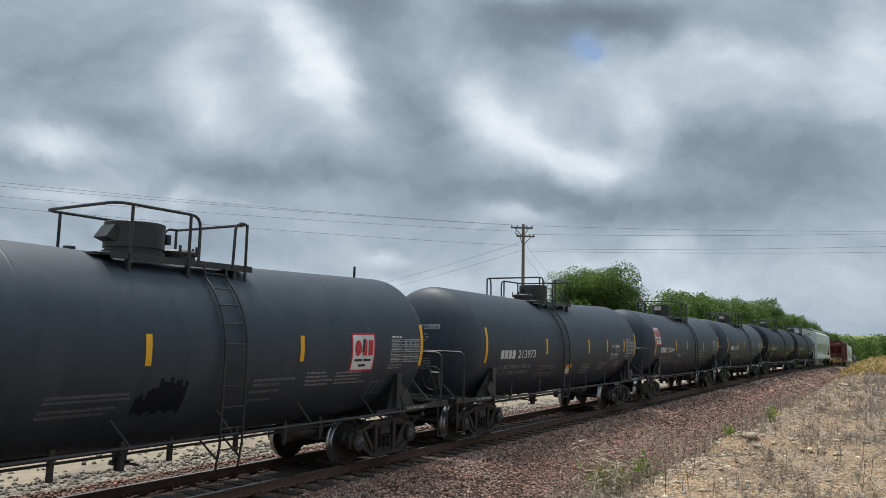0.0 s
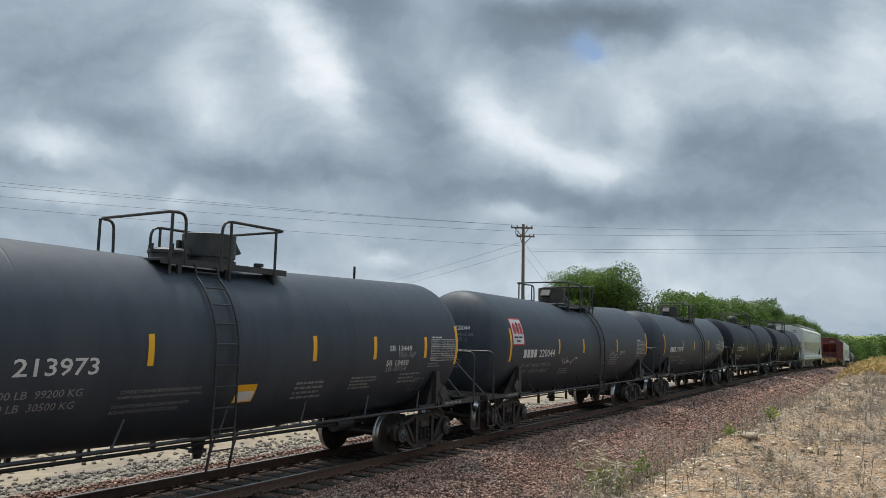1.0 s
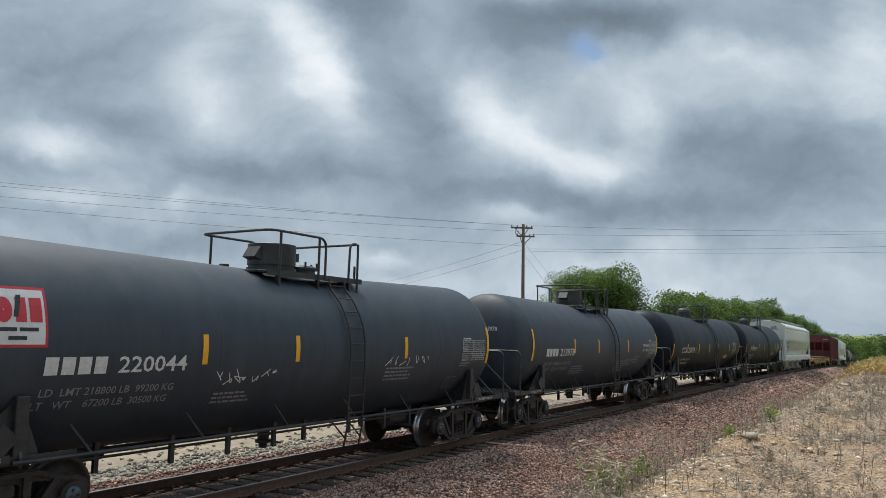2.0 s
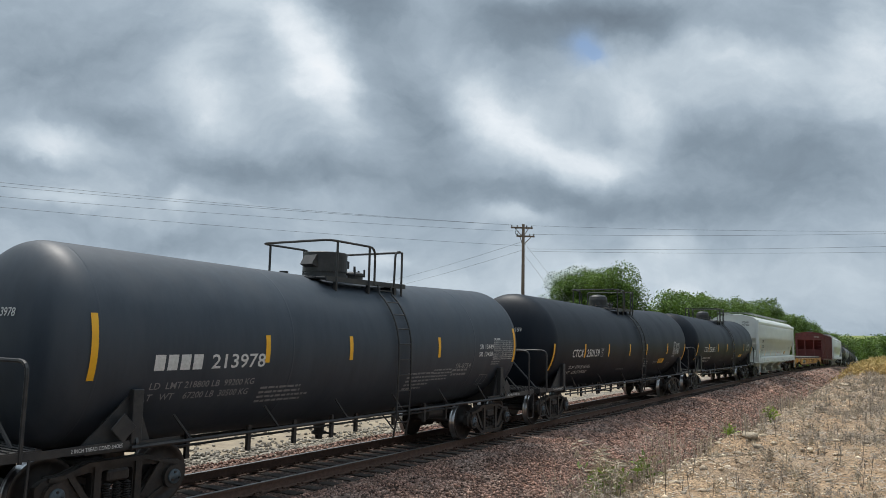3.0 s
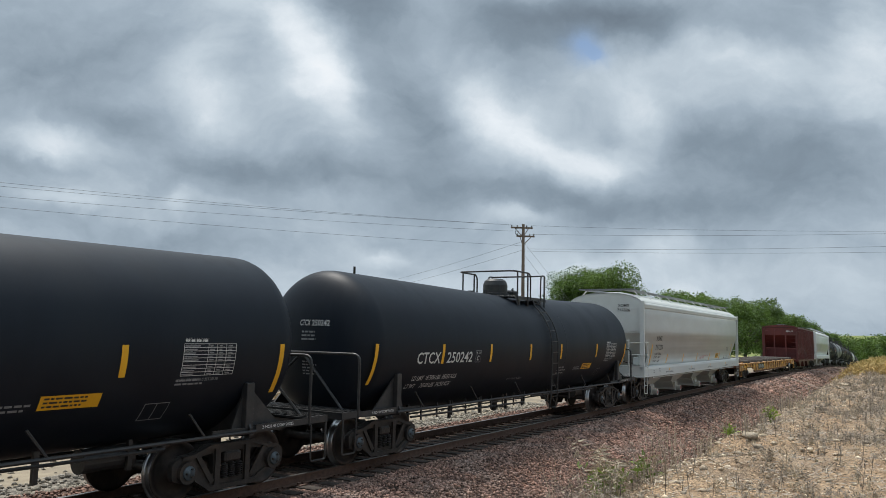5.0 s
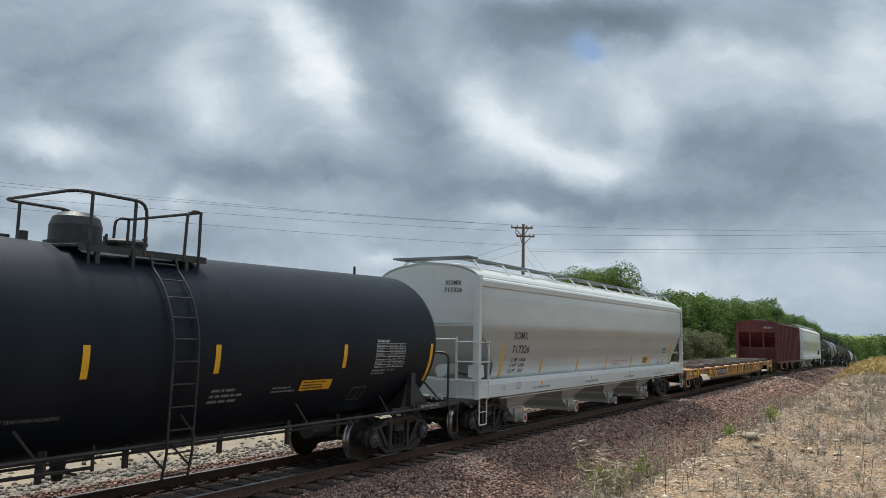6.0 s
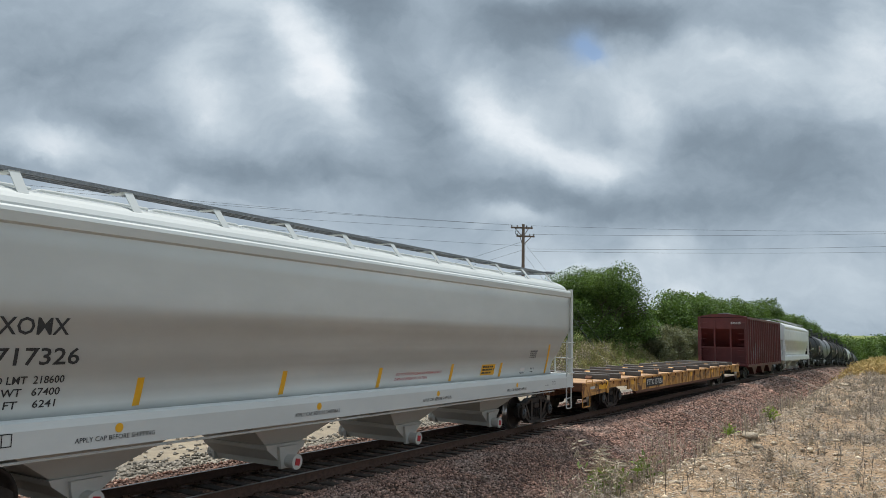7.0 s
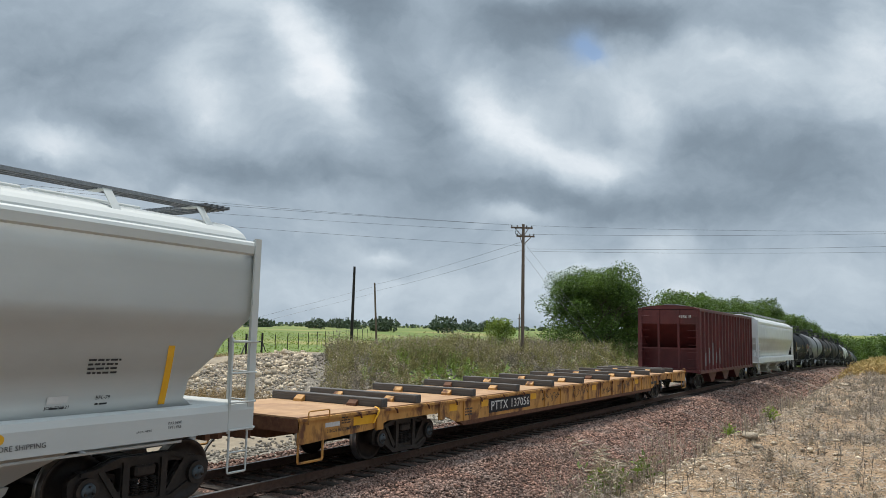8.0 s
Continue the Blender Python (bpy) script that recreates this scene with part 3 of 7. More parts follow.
def make_frame_mesh():
    """The cast side frame: arched top, rounded pedestal ends, two windows and the spring opening."""
    bm = B()
    outer = soft_ring([(-1.13, 0.36), (-1.15, 0.60), (-1.0, 0.68), (-0.78, 0.69), (-0.45, 0.80), (0.45, 0.80), (0.78, 0.69), (1.0, 0.68), (1.15, 0.60), (1.13, 0.36), (1.03, 0.33),
                       (0.74, 0.33), (0.44, 0.14), (-0.44, 0.14), (-0.74, 0.33), (-1.03, 0.33)], 0.06)
    windows = [soft_ring([(-0.24, 0.27), (0.24, 0.27), (0.24, 0.68), (-0.24, 0.68)], 0.05)]
    for s in (-1, 1):
        windows.append(soft_ring([(s * 0.37, 0.69), (s * 0.37, 0.34), (s * 0.70, 0.58), (s * 0.66, 0.65)][::s], 0.05))
    pierced(bm, outer, windows, -0.05, 0.05)
    # proud flanges along the top and bottom, and the boss over each bearing
    for y0, y1 in ((-0.09, -0.045), (0.045, 0.09)):
        prism(bm, [(-0.98, 0.69), (-0.78, 0.705), (-0.45, 0.815), (0.45, 0.815), (0.78, 0.705), (0.98, 0.69), (0.98, 0.64), (0.78, 0.65), (0.43, 0.755), (-0.43, 0.755), (-0.78, 0.65), (-0.98, 0.64)], y0, y1)
        prism(bm, [(-0.74, 0.35), (-0.44, 0.20), (0.44, 0.20), (0.74, 0.35), (0.74, 0.31), (0.45, 0.125), (-0.45, 0.125), (-0.74, 0.31)], y0, y1)
        for s in (-1, 1):
            prism(bm, [(s * 0.36, 0.76), (s * 0.26, 0.76), (s * 0.26, 0.20), (s * 0.36, 0.20)], y0, y1)
            prism(bm, [(s * 0.66, 0.70), (s * 0.74, 0.68), (s * 0.44, 0.24), (s * 0.36, 0.27)], y0 * 0.9, y1 * 0.9)
    for s in (-1, 1):
        cyl(bm, (s * 0.889, -0.12, 0.457), (s * 0.889, 0.12, 0.457), 0.165, 18)
    bmesh.ops.recalc_face_normals(bm, faces=bm.faces)
    me = bpy.data.meshes.new("side_frame")
    bm.to_mesh(me)
    bm.free()
    me.materials.append(M["truck"])
    return me


def make_spring_mesh():
    prof = [(0.27, 0.02)]
    for k in range(7):
        z = 0.28 + k * 0.033
        prof += [(z, 0.05), (z + 0.009, 0.066), (z + 0.018, 0.05), (z + 0.024, 0.04)]
    prof.append((0.515, 0.02))
    bm = lathe(B(), prof, 14, "Z")
    me = bpy.data.meshes.new("spring")
    bm.to_mesh(me)
    bm.free()
    me.materials.append(M["truck"])
    return me


WHEELSET, SIDE_FRAME, SPRING = make_wheelset_mesh(), make_frame_mesh(), make_spring_mesh()


def child(name, mesh, parent, at=(0, 0, 0), label=""):
    ob = new(name, mesh)
    ob.parent = parent
    ob.location = at
    if label:
        ob["label"] = label
    return ob


def truck(parent, x):
    bm = B()
    box(bm, (0, 0, 0.60), (0.34, 2.24, 0.16), bevel=0.03)
    box(bm, (0, 0, 0.70), (0.42, 0.9, 0.10), bevel=0.02)
    cyl(bm, (0, 0, 0.6), (0, 0, 0.86), 0.2, 16)
    tr = part("truck", bm, M["truck"], parent, "greasy cast steel freight truck")
    tr.location = (x, 0, 0)
    for sy in (-1, 1):
        child("side_frame", SIDE_FRAME, tr, (0, sy * 1.02, 0))
        for dx in (-0.15, 0.0, 0.15):
            child("spring", SPRING, tr, (dx, sy * 1.07, 0))
    for sx in (-1, 1):
        bm = B()
        box(bm, (sx * 0.36, 0, 0.42), (0.10, 1.7, 0.12), bevel=0.02)
        for sy in (-1, 1):
            prism(bm, arc((sx * 0.889, 0.457), 0.475, 180 if sx > 0 else 0, (215 if sx > 0 else -35), 4) + arc((sx * 0.889, 0.457), 0.53, (215 if sx > 0 else -35), (180 if sx > 0 else 0), 4), sy * 0.72, sy * 0.80)
            box(bm, (sx * 0.36, sy * 0.76, 0.40), (0.12, 0.08, 0.16))
        part("brake_beam", bm, M["truck"], tr)
        w = child("wheelset", WHEELSET, tr, (sx * 0.889, 0, 0.457), "worn steel wheels with blue-grey bearing caps")
    return tr


def arc(c, r, a0, a1, n):
    return [(c[0] + r * math.cos(radians(a0 + (a1 - a0) * i / n)), c[1] + r * math.sin(radians(a0 + (a1 - a0) * i / n))) for i in range(n + 1)]


def coupler(parent, x, sx, paint):
    bm = B()
    box(bm, (x - sx * 0.28, 0, 0.86), (0.5, 0.14, 0.16), bevel=0.02)
    prism(bm, [(x - sx * 0.08, -0.16), (x + sx * 0.02, -0.17), (x + sx * 0.09, -0.06), (x + sx * 0.01, -0.02), (x + sx * 0.02, 0.06), (x + sx * 0.09, 0.10), (x + sx * 0.07, 0.18), (x - sx * 0.06, 0.16)], 0.72, 1.0, "XY")
    part("coupler", bm, paint, parent, "rusty cast knuckle coupler")
    bm = B()
    tube(bm, rounded([(x - sx * 0.5, 0.35, 0.75), (x - sx * 0.2, 0.33, 0.55), (x + sx * 0.05, 0.2, 0.36), (x + sx * 0.12, 0.1, 0.38)], 0.2), 0.025, 8)
    part("air_hose", bm, M["fitting"], parent, "black rubber air hose")


# ---- lettering and decals ----
class Wrap:
    """Where paint lies on a car's side: a tank of radius r about the height zc, or flat at reach r."""

    def __init__(self, car, r, zc=None, turned=False, lift=0.006, slope=None):
        self.car, self.r, self.zc, self.turned, self.lift, self.slope = car, r, zc, turned, lift, slope

    def at(self, x, z):
        if self.slope:
            e = self.slope(z)
        elif self.zc is None:
            e = self.r
        else:
            e = math.sqrt(max(self.r ** 2 - (z - self.zc - RISE * abs(x)) ** 2, 0.01))
        p = Vector((x, -(e + self.lift), z))
        return Vector((-p.x, -p.y, p.z)) if self.turned else p


def decal(w, name, quads, material, label="", lift=0.0, parent=None):
    """Painted patches: each (x0, z0, x1, z1), cut fine enough to lie on a curve."""
    verts, faces = [], []
    w.lift += lift
    for q in quads:
        x0, z0, x1, z1 = q[:4]
        lean = q[4] if len(q) > 4 else 0.0
        n = max(1, int(abs(z1 - z0) / 0.08))
        k = len(verts)
        for i in range(n + 1):
            z = z0 + (z1 - z0) * i / n
            verts += [w.at(x0 + lean * i / n, z), w.at(x1 + lean * i / n, z)]
        for i in range(n):
            a = k + 2 * i
            faces.append((a, a + 1, a + 3, a + 2))
    w.lift -= lift
    return child(name, raw_mesh(name, verts, faces, material), parent or w.car, label=label)


FONT_CACHE = {}


def glyphs(text, bold):
    key = (text, bold)
    if key not in FONT_CACHE:
        cu = bpy.data.curves.new("letters", "FONT")
        cu.body, cu.size, cu.resolution_u, cu.offset = text, 1.0, 2, bold
        ob = bpy.data.objects.new("letters", cu)
        me = bpy.data.meshes.new_from_object(ob)
        FONT_CACHE[key] = ([v.co.copy() for v in me.vertices], [tuple(p.vertices) for p in me.polygons])
        bpy.data.objects.remove(ob)
        bpy.data.curves.remove(cu)
        bpy.data.meshes.remove(me)
    return FONT_CACHE[key]


def lettering(w, text, x0, z0, width, height, material, bold=0.012, label="", place=None):
    vs, fs = glyphs(text, bold)
    lo = Vector((min(v.x for v in vs), min(v.y for v in vs)))
    hi = Vector((max(v.x for v in vs), max(v.y for v in vs)))
    sx, sz = width / (hi.x - lo.x), height / (hi.y - lo.y)
    pts = []
    for v in vs:
        x, z = x0 + (v.x - lo.x) * sx, z0 + (v.y - lo.y) * sz
        pts.append(place(x, z) if place else w.at(x, z))
    return child("lettering", raw_mesh("lettering", pts, fs, material), w.car, label=label)


def word_bars(rng, x, z, width, height, lines, fill=0.75):
    """Lines of small writing too fine to read, as bars."""
    out = []
    pitch = height / lines
    for i in range(lines):
        zz = z + height - (i + 1) * pitch
        xx, end = x, x + width * rng.uniform(0.65, 1.0)
        while xx < end:
            n = rng.uniform(0.5, 1.6) * pitch * 1.4
            out.append((xx, zz + pitch * 0.2, min(xx + n, end), zz + pitch * 0.2 + pitch * fill * 0.62))
            xx += n + pitch * 0.35
    return out


def mark_blocks(x, z, width, height, n, rng):
    """An owner's mark as n plain upright blocks of its size."""
    step = width / n
    out = [(x + (i + 0.06) * step, z, x + (i + 0.84) * step, z + height) for i in range(n)]
    return out


def test_table(w, x, z, width, height, rng):
    """The ruled inspection table."""
    q = []
    t = 0.008
    for k in range(10):
        zz = z + height * k / 9
        q.append((x, zz, x + width, zz + t))
    for f in (0, 0.45, 0.62, 0.8, 1.0):
        q.append((x + width * f, z, x + width * f + t, z + height))
    decal(w, "table_rules", q, M["white_letter"])
    q = []
    for k in range(9):
        zz = z + height * k / 9 + 0.016
        if k == 3:
            continue
        for a, b in ((0.02, 0.40), (0.48, 0.60), (0.66, 0.77), (0.84, 0.96)):
            q.append((x + width * a, zz, x + width * (a + (b - a) * rng.uniform(0.5, 0.85)), zz + height / 9 * 0.34))
    decal(w, "table_entries", q, M["grey_letter"])


# ---- tank cars ----
RISE = 0.0165     # each half of a tank climbs from the middle towards its end


def tilt_halves(bm):
    for v in bm.verts:
        v.co.z += RISE * abs(v.co.x)
    return bm


def tank_base(kind, tank_half, truck_half, R, zc, paint, lid="dome"):
    """One tank car with its fittings, no lettering. Its ladder stands beyond the middle."""
    car = tagged(new("tank_car"), "x", "tank car", "tank cars of the train")
    depth = 0.70
    prof = []
    for a in range(0, 91, 6):
        c, s = math.cos(radians(a)), math.sin(radians(a))
        prof.append((-tank_half + depth * (1 - c ** 0.9), R * s ** 0.92 + 0.001))
    prof = prof + [(-1.5, R), (-0.02, R), (0.02, R), (1.5, R)] + [(-a, r) for a, r in prof[::-1]]
    bm = lathe(B(), prof, 72)
    bmesh.ops.translate(bm, verts=bm.verts, vec=(0, 0, zc))
    tilt_halves(bm)
    shell = part("shell", bm, paint, car, smooth=True)
    # jacket bands, proud of the shell
    for bx in ((-tank_half + 0.72, tank_half - 0.72, -2.4, 3.9) if kind == "grey" else (1.9,)):
        bm = lathe(B(), [(bx - 0.04, R - 0.01), (bx - 0.02, R + 0.0012), (bx + 0.02, R + 0.0012), (bx + 0.04, R - 0.01)], 72)
        bmesh.ops.translate(bm, verts=bm.verts, vec=(0, 0, zc))
        tilt_halves(bm)
        part("jacket_band", bm, paint, shell, smooth=True)
    top = zc + R
    fit = M["fitting"]
    # manway housing
    if lid == "dome":
        bm = lathe(B(), [(top - 0.12, 0.47), (top + 0.08, 0.47), (top + 0.08, 0.43), (top + 0.13, 0.43), (top + 0.13, 0.455), (top + 0.52, 0.455), (top + 0.53, 0.44), (top + 0.53, 0.1)], 40, "Z")
        prism(bm, [(-0.60, top + 0.26), (-0.46, top + 0.46), (-0.42, top + 0.46), (-0.42, top + 0.20)], -0.16, 0.16)
        box(bm, (0.47, -0.2, top + 0.32), (0.08, 0.06, 0.16))
    else:
        bm = lathe(B(), [(top - 0.1, 0.42), (top + 0.06, 0.42), (top + 0.07, 0.36), (top + 0.30, 0.36), (top + 0.42, 0.32), (top + 0.49, 0.22), (top + 0.51, 0.02)], 40, "Z")
    part("manway_housing", bm, fit, car, "dark steel manway housing", smooth=False)
    # fill hatch with eye bolts
    bm = lathe(B(), [(top - 0.1, 0.30), (top + 0.12, 0.30), (top + 0.12, 0.34), (top + 0.16, 0.34), (top + 0.20, 0.26), (top + 0.215, 0.02)], 28, "Z")
    bmesh.ops.translate(bm, verts=bm.verts, vec=(0.86, 0.05, 0))
    hatch = part("fill_hatch", bm, fit, car)
    for k in range(6):
        a = 2 * math.pi * k / 6
        bm = cyl(B(), (0.86 + 0.33 * math.cos(a), 0.05 + 0.33 * math.sin(a), top + 0.1), (0.86 + 0.33 * math.cos(a), 0.05 + 0.33 * math.sin(a), top + 0.26), 0.022, 6)
        part("eye_bolt", bm, fit, hatch)
    bm = B()
    if lid != "dome":
        cyl(bm, (-0.85, -0.15, top - 0.15), (-0.85, -0.15, top + 0.12), 0.07, 10)
    cyl(bm, (-0.85, 0.35, top - 0.15), (-0.85, 0.35, top + 0.10), 0.055, 10)
    cyl(bm, (-0.85, 0.35, top + 0.04), (-0.85, 0.35, top + 0.1), 0.09, 10)
    part("relief_valve", bm, fit, car)
    # walkway: two boards beside the housing and one across
    pz = top - 0.06
    wx = 0.0 if kind == "grey" else 0.5
    bm = B()
    for sy in (-1, 1):
        box(bm, (0.33 + wx / 2, sy * 0.74, pz), (2.66 - wx, 0.30, 0.05), bevel=0.008)
        box(bm, (0.33 + wx / 2, sy * 0.89, pz - 0.02), (2.66 - wx, 0.02, 0.10))
    for x in (-0.92 + wx, 1.45):
        box(bm, (x, 0, pz), (0.36, 1.3, 0.05), bevel=0.008)
    walkway = part("walkway", bm, fit, car, "black steel grating walkway")
    for x in (-0.7 + wx, 0.35, 1.3):
        for sy in (-1, 1):
            bm = B()
            box(bm, (x, sy * 0.86, pz - 0.14), (0.07, 0.05, 0.30))
            part("walkway_bracket", bm, fit, walkway)
    # hand rails
    hz = top + 0.67
    rr = 0.024
    bm = B()
    left = -0.95 if kind == "grey" else -0.60
    tube(bm, rounded([(0.52, -0.9, pz - 0.05), (0.52, -0.9, hz), (left, -0.9, hz), (left, 0.9, hz), (0.52, 0.9, hz), (0.52, 0.9, pz - 0.05)], 0.2), rr)
    rail = part("walkway_rail", bm, fit, car, "black tubular hand rail")
    bm = B()
    tube(bm, rounded([(1.22, -0.9, pz - 0.05), (1.25, -0.9, hz), (1.52, -0.9, hz), (1.52, 0.9, hz), (1.25, 0.9, hz), (1.22, 0.9, pz - 0.05)], 0.16), rr)
    part("walkway_rail", bm, fit, car, "black tubular hand rail")
    for x, y in ((left + 0.25, -0.9), (0.33, -0.9), (left + 0.25, 0.9), (0.33, 0.9), (1.5, -0.9), (1.5, 0.9)):
        bm = B()
        cyl(bm, (x, y, pz - 0.25), (x, y, hz), rr, 8)
        part("rail_post", bm, fit, rail)
    # ladders over the flank, both sides
    for sy in (-1, 1):
        bm = B()
        path = [(0.93, top - 0.10)] + [((R + 0.07) * math.sin(radians(a)), zc + (R + 0.07) * math.cos(radians(a))) for a in range(40, 91, 7)] + [(R + 0.07, zc - 0.3), (R + 0.05, 0.86), (R - 0.02, 0.50)]
        tube(bm, [(0.61, sy * e, z) for e, z in path], 0.021, 6)
        lad = part("ladder", bm, fit, car, "black steel side ladder")
        bm = B()
        tube(bm, [(1.05, sy * e, z) for e, z in path], 0.021, 6)
        part("stile", bm, fit, lad)
        acc = 0.12
        for (e0, z0), (e1, z1) in zip(path, path[1:]):
            seg = math.hypot(e1 - e0, z1 - z0)
            while acc < seg:
                t = acc / seg
                e, z = e0 + (e1 - e0) * t, z0 + (z1 - z0) * t
                bm = B()
                cyl(bm, (0.60, sy * e, z), (1.06, sy * e, z), 0.013, 6)
                part("rung", bm, fit, lad)
                acc += 0.315
            acc -= seg
        for x in (0.61, 1.05):
            bm = B()
            tube(bm, [(x - 0.28, sy * (R - 0.15), 1.02), (x, sy * (R + 0.0), 0.66)], 0.016, 6)
            part("ladder_strut", bm, fit, lad)
    # running pipe along both flanks on slanting stays
    for sy in (-1, 1):
        bm = B()
        tube(bm, [(-truck_half - 0.1, sy * 1.46, 1.0), (truck_half + 0.1, sy * 1.46, 1.0)], 0.028, 8)
        pipe = part("side_rail", bm, fit, car, "black tubular side rail")
        n = 5
        for k in range(n + 1):
            x = -truck_half + 0.9 + (2 * truck_half - 1.8) * k / n
            bm = B()
            tube(bm, [(x - 0.25, sy * (R * 0.93), zc - R * 0.60), (x, sy * 1.46, 1.0)], 0.02, 6)
            part("rail_stay", bm, fit, pipe)
    # piping, brake rigging and outlet under the belly
    bm = B()
    tube(bm, [(-truck_half, 0.35, 0.72), (truck_half, 0.35, 0.72)], 0.03, 8)
    part("brake_pipe", bm, fit, car)
    bm = B()
    tube(bm, [(-truck_half + 1, -0.75, 0.80), (truck_half - 1, -0.75, 0.80)], 0.022, 6)
    part("steam_pipe", bm, fit, car)
    if kind == "black":
        for y, z, x0, x1 in ((-1.05, 0.90, -truck_half + 1.0, -0.2), (-1.05, 0.74, -truck_half + 1.0, -0.2), (-0.95, 0.82, 0.5, truck_half - 1.2)):
            part("heater_pipe", tube(B(), [(x0, y, z + 0.04), (x1, y, z)], 0.026, 6), fit, car)
        for k in range(9):
            x = -truck_half + 1.4 + k * 0.66
            part("pipe_hanger", box(B(), (x, -1.05, 0.86), (0.035, 0.03, 0.34)), fit, car)
    rng = random.Random(5)
    for k in range(8):
        x = -truck_half + 1.5 + k * (2 * truck_half - 3) / 7 + rng.uniform(-0.15, 0.15)
        bm = B()
        box(bm, (x, rng.choice((-0.75, -0.6)), 0.78), (0.07, 0.06, 0.42))
        part("pipe_hanger", bm, fit, car)
    bm = lathe(B(), [(0.42, 0.02), (0.42, 0.07), (0.50, 0.08), (0.52, 0.15), (0.57, 0.15), (0.58, 0.10), (0.72, 0.12), (0.9, 0.2)], 18, "Z")
    cyl(bm, (0, 0, 0.55), (0.0, -0.45, 0.55), 0.02, 6)
    part("outlet_valve", bm, fit, car)
    bm = B()
    cyl(bm, (truck_half - 2.3, -0.55, 0.74), (truck_half - 1.5, -0.55, 0.74), 0.17, 18)
    part("air_reservoir", bm, fit, car)
    bm = B()
    cyl(bm, (-truck_half + 1.7, 0.3, 0.72), (-truck_half + 2.2, 0.3, 0.72), 0.15, 16)
    part("brake_cylinder", bm, fit, car)
    # ends: stub sill, bolster, cradle, platform, rails, steps, coupler
    end = tank_half + 0.25
    post = 0.04 if kind == "grey" else 0.20
    for sx in (-1, 1):
        bm = B()
        box(bm, (sx * (truck_half + 0.55), 0, 0.92), (end * 2 - truck_half * 2 + 0.4, 0.42, 0.30), bevel=0.015)
        part("stub_sill", bm, fit, car)
        bm = B()
        prism(bm, [(-1.46, 0.94), (-1.46, 1.06), (-1.20, 1.62), (-1.10, 1.55)] + [(-R * math.cos(radians(a)), zc + RISE * truck_half - R * math.sin(radians(a))) for a in range(48, 133, 8)] + [(1.10, 1.55), (1.20, 1.62), (1.46, 1.06), (1.46, 0.94), (0.3, 0.80), (-0.3, 0.80)], sx * truck_half - 0.02, sx * truck_half + 0.02, "YZ")
        for sy in (-1, 1):
            box(bm, (sx * truck_half, sy * 1.40, 1.02), (1.45, 0.03, 0.10))
            box(bm, (sx * truck_half, sy * 1.36, 1.40), (0.16, 0.14, 0.72), bevel=0.01)
            prism(bm, [(sx * (truck_half + 0.06), 1.06), (sx * (truck_half + 0.75), 1.06), (sx * (truck_half + 0.06), 1.70)], sy * 1.30, sy * 1.33)
            prism(bm, [(sx * (truck_half - 0.06), 1.06), (sx * (truck_half - 0.28), 1.06), (sx * (truck_half - 0.06), 1.62)], sy * 1.30, sy * 1.33)
        cradle = part("bolster", bm, fit, car, "black welded bolster and tank cradle")
        if kind == "grey":
            for sy in (-1, 1):
                part("placard_holder", box(B(), (sx * (truck_half + 0.22), sy * 1.45, 1.27), (0.27, 0.014, 0.27), Euler((0, radians(45), 0)).to_matrix(), 0.004), fit, cradle)
        bm = B()
        box(bm, (sx * (end - 0.02), 0, 1.10), (0.55, 2.9, 0.035))
        plat = part("end_platform", bm, fit, car, "black grated end platform")
        for k in range(5):
            part("tread_bar", box(B(), (sx * (end - 0.24 + k * 0.11), 0, 1.125), (0.03, 2.86, 0.02)), fit, plat)
        part("end_beam", box(B(), (sx * (end + 0.26), 0, 1.05), (0.03, 2.9, 0.13)), fit, plat)
        for sy in (-1, 1):
            part("side_beam", box(B(), (sx * (truck_half + end) / 2 + sx * 0.2, sy * 1.44, 1.05), (end - truck_half + 0.15, 0.03, 0.10)), fit, plat)
        for sy in (-1, 1):
            bm = B()
            tube(bm, rounded([(sx * (end - post), sy * 1.45, 0.98), (sx * (end - post), sy * 1.45, 2.17), (sx * (end - post + 0.02), 0, 2.17)], 0.16), 0.027)
            part("end_rail", bm, fit, car, "black tubular end rail")
            bm = B()
            tube(bm, rounded([(sx * (end - 0.15), sy * 1.45, 1.02), (sx * (end - 0.13), sy * 1.45, 0.36), (sx * (end + 0.24), sy * 1.45, 0.36), (sx * (end + 0.24), sy * 1.45, 1.02)], 0.04), 0.017, 6)
            part("sill_step", bm, fit, car)
            bm = B()
            tube(bm, [(sx * (end - post + 0.01), sy * 0.06, 2.12), (sx * (end - 0.10), sy * 1.15, 1.12)], 0.026, 6)
            part("platform_brace", bm, fit, car)
        coupler(car, sx * (end + 0.47), sx, M["truck"])
    # hand brake on one end
    bm = B()
    wheel_c = Vector((end + 0.22, 0.75, 1.55))
    tube(bm, [wheel_c + Vector((0, 0.27 * math.cos(a), 0.27 * math.sin(a))) for a in [2 * math.pi * k / 20 for k in range(20)]], 0.014, 6, True)
    for k in range(4):
        a = math.pi * k / 2 + 0.4
        tube(bm, [wheel_c, wheel_c + Vector((0, 0.27 * math.cos(a), 0.27 * math.sin(a)))], 0.011, 6)
    part("brake_wheel", bm, fit, car)
    bm = B()
    box(bm, (end + 0.1, 0.75, 1.5), (0.14, 0.28, 0.40), bevel=0.02)
    box(bm, (end + 0.1, 0.75, 1.25), (0.06, 0.1, 0.5))
    part("brake_housing", bm, fit, car)
    truck(car, -truck_half)
    truck(car, truck_half)
    return car


RNG = random.Random(11)


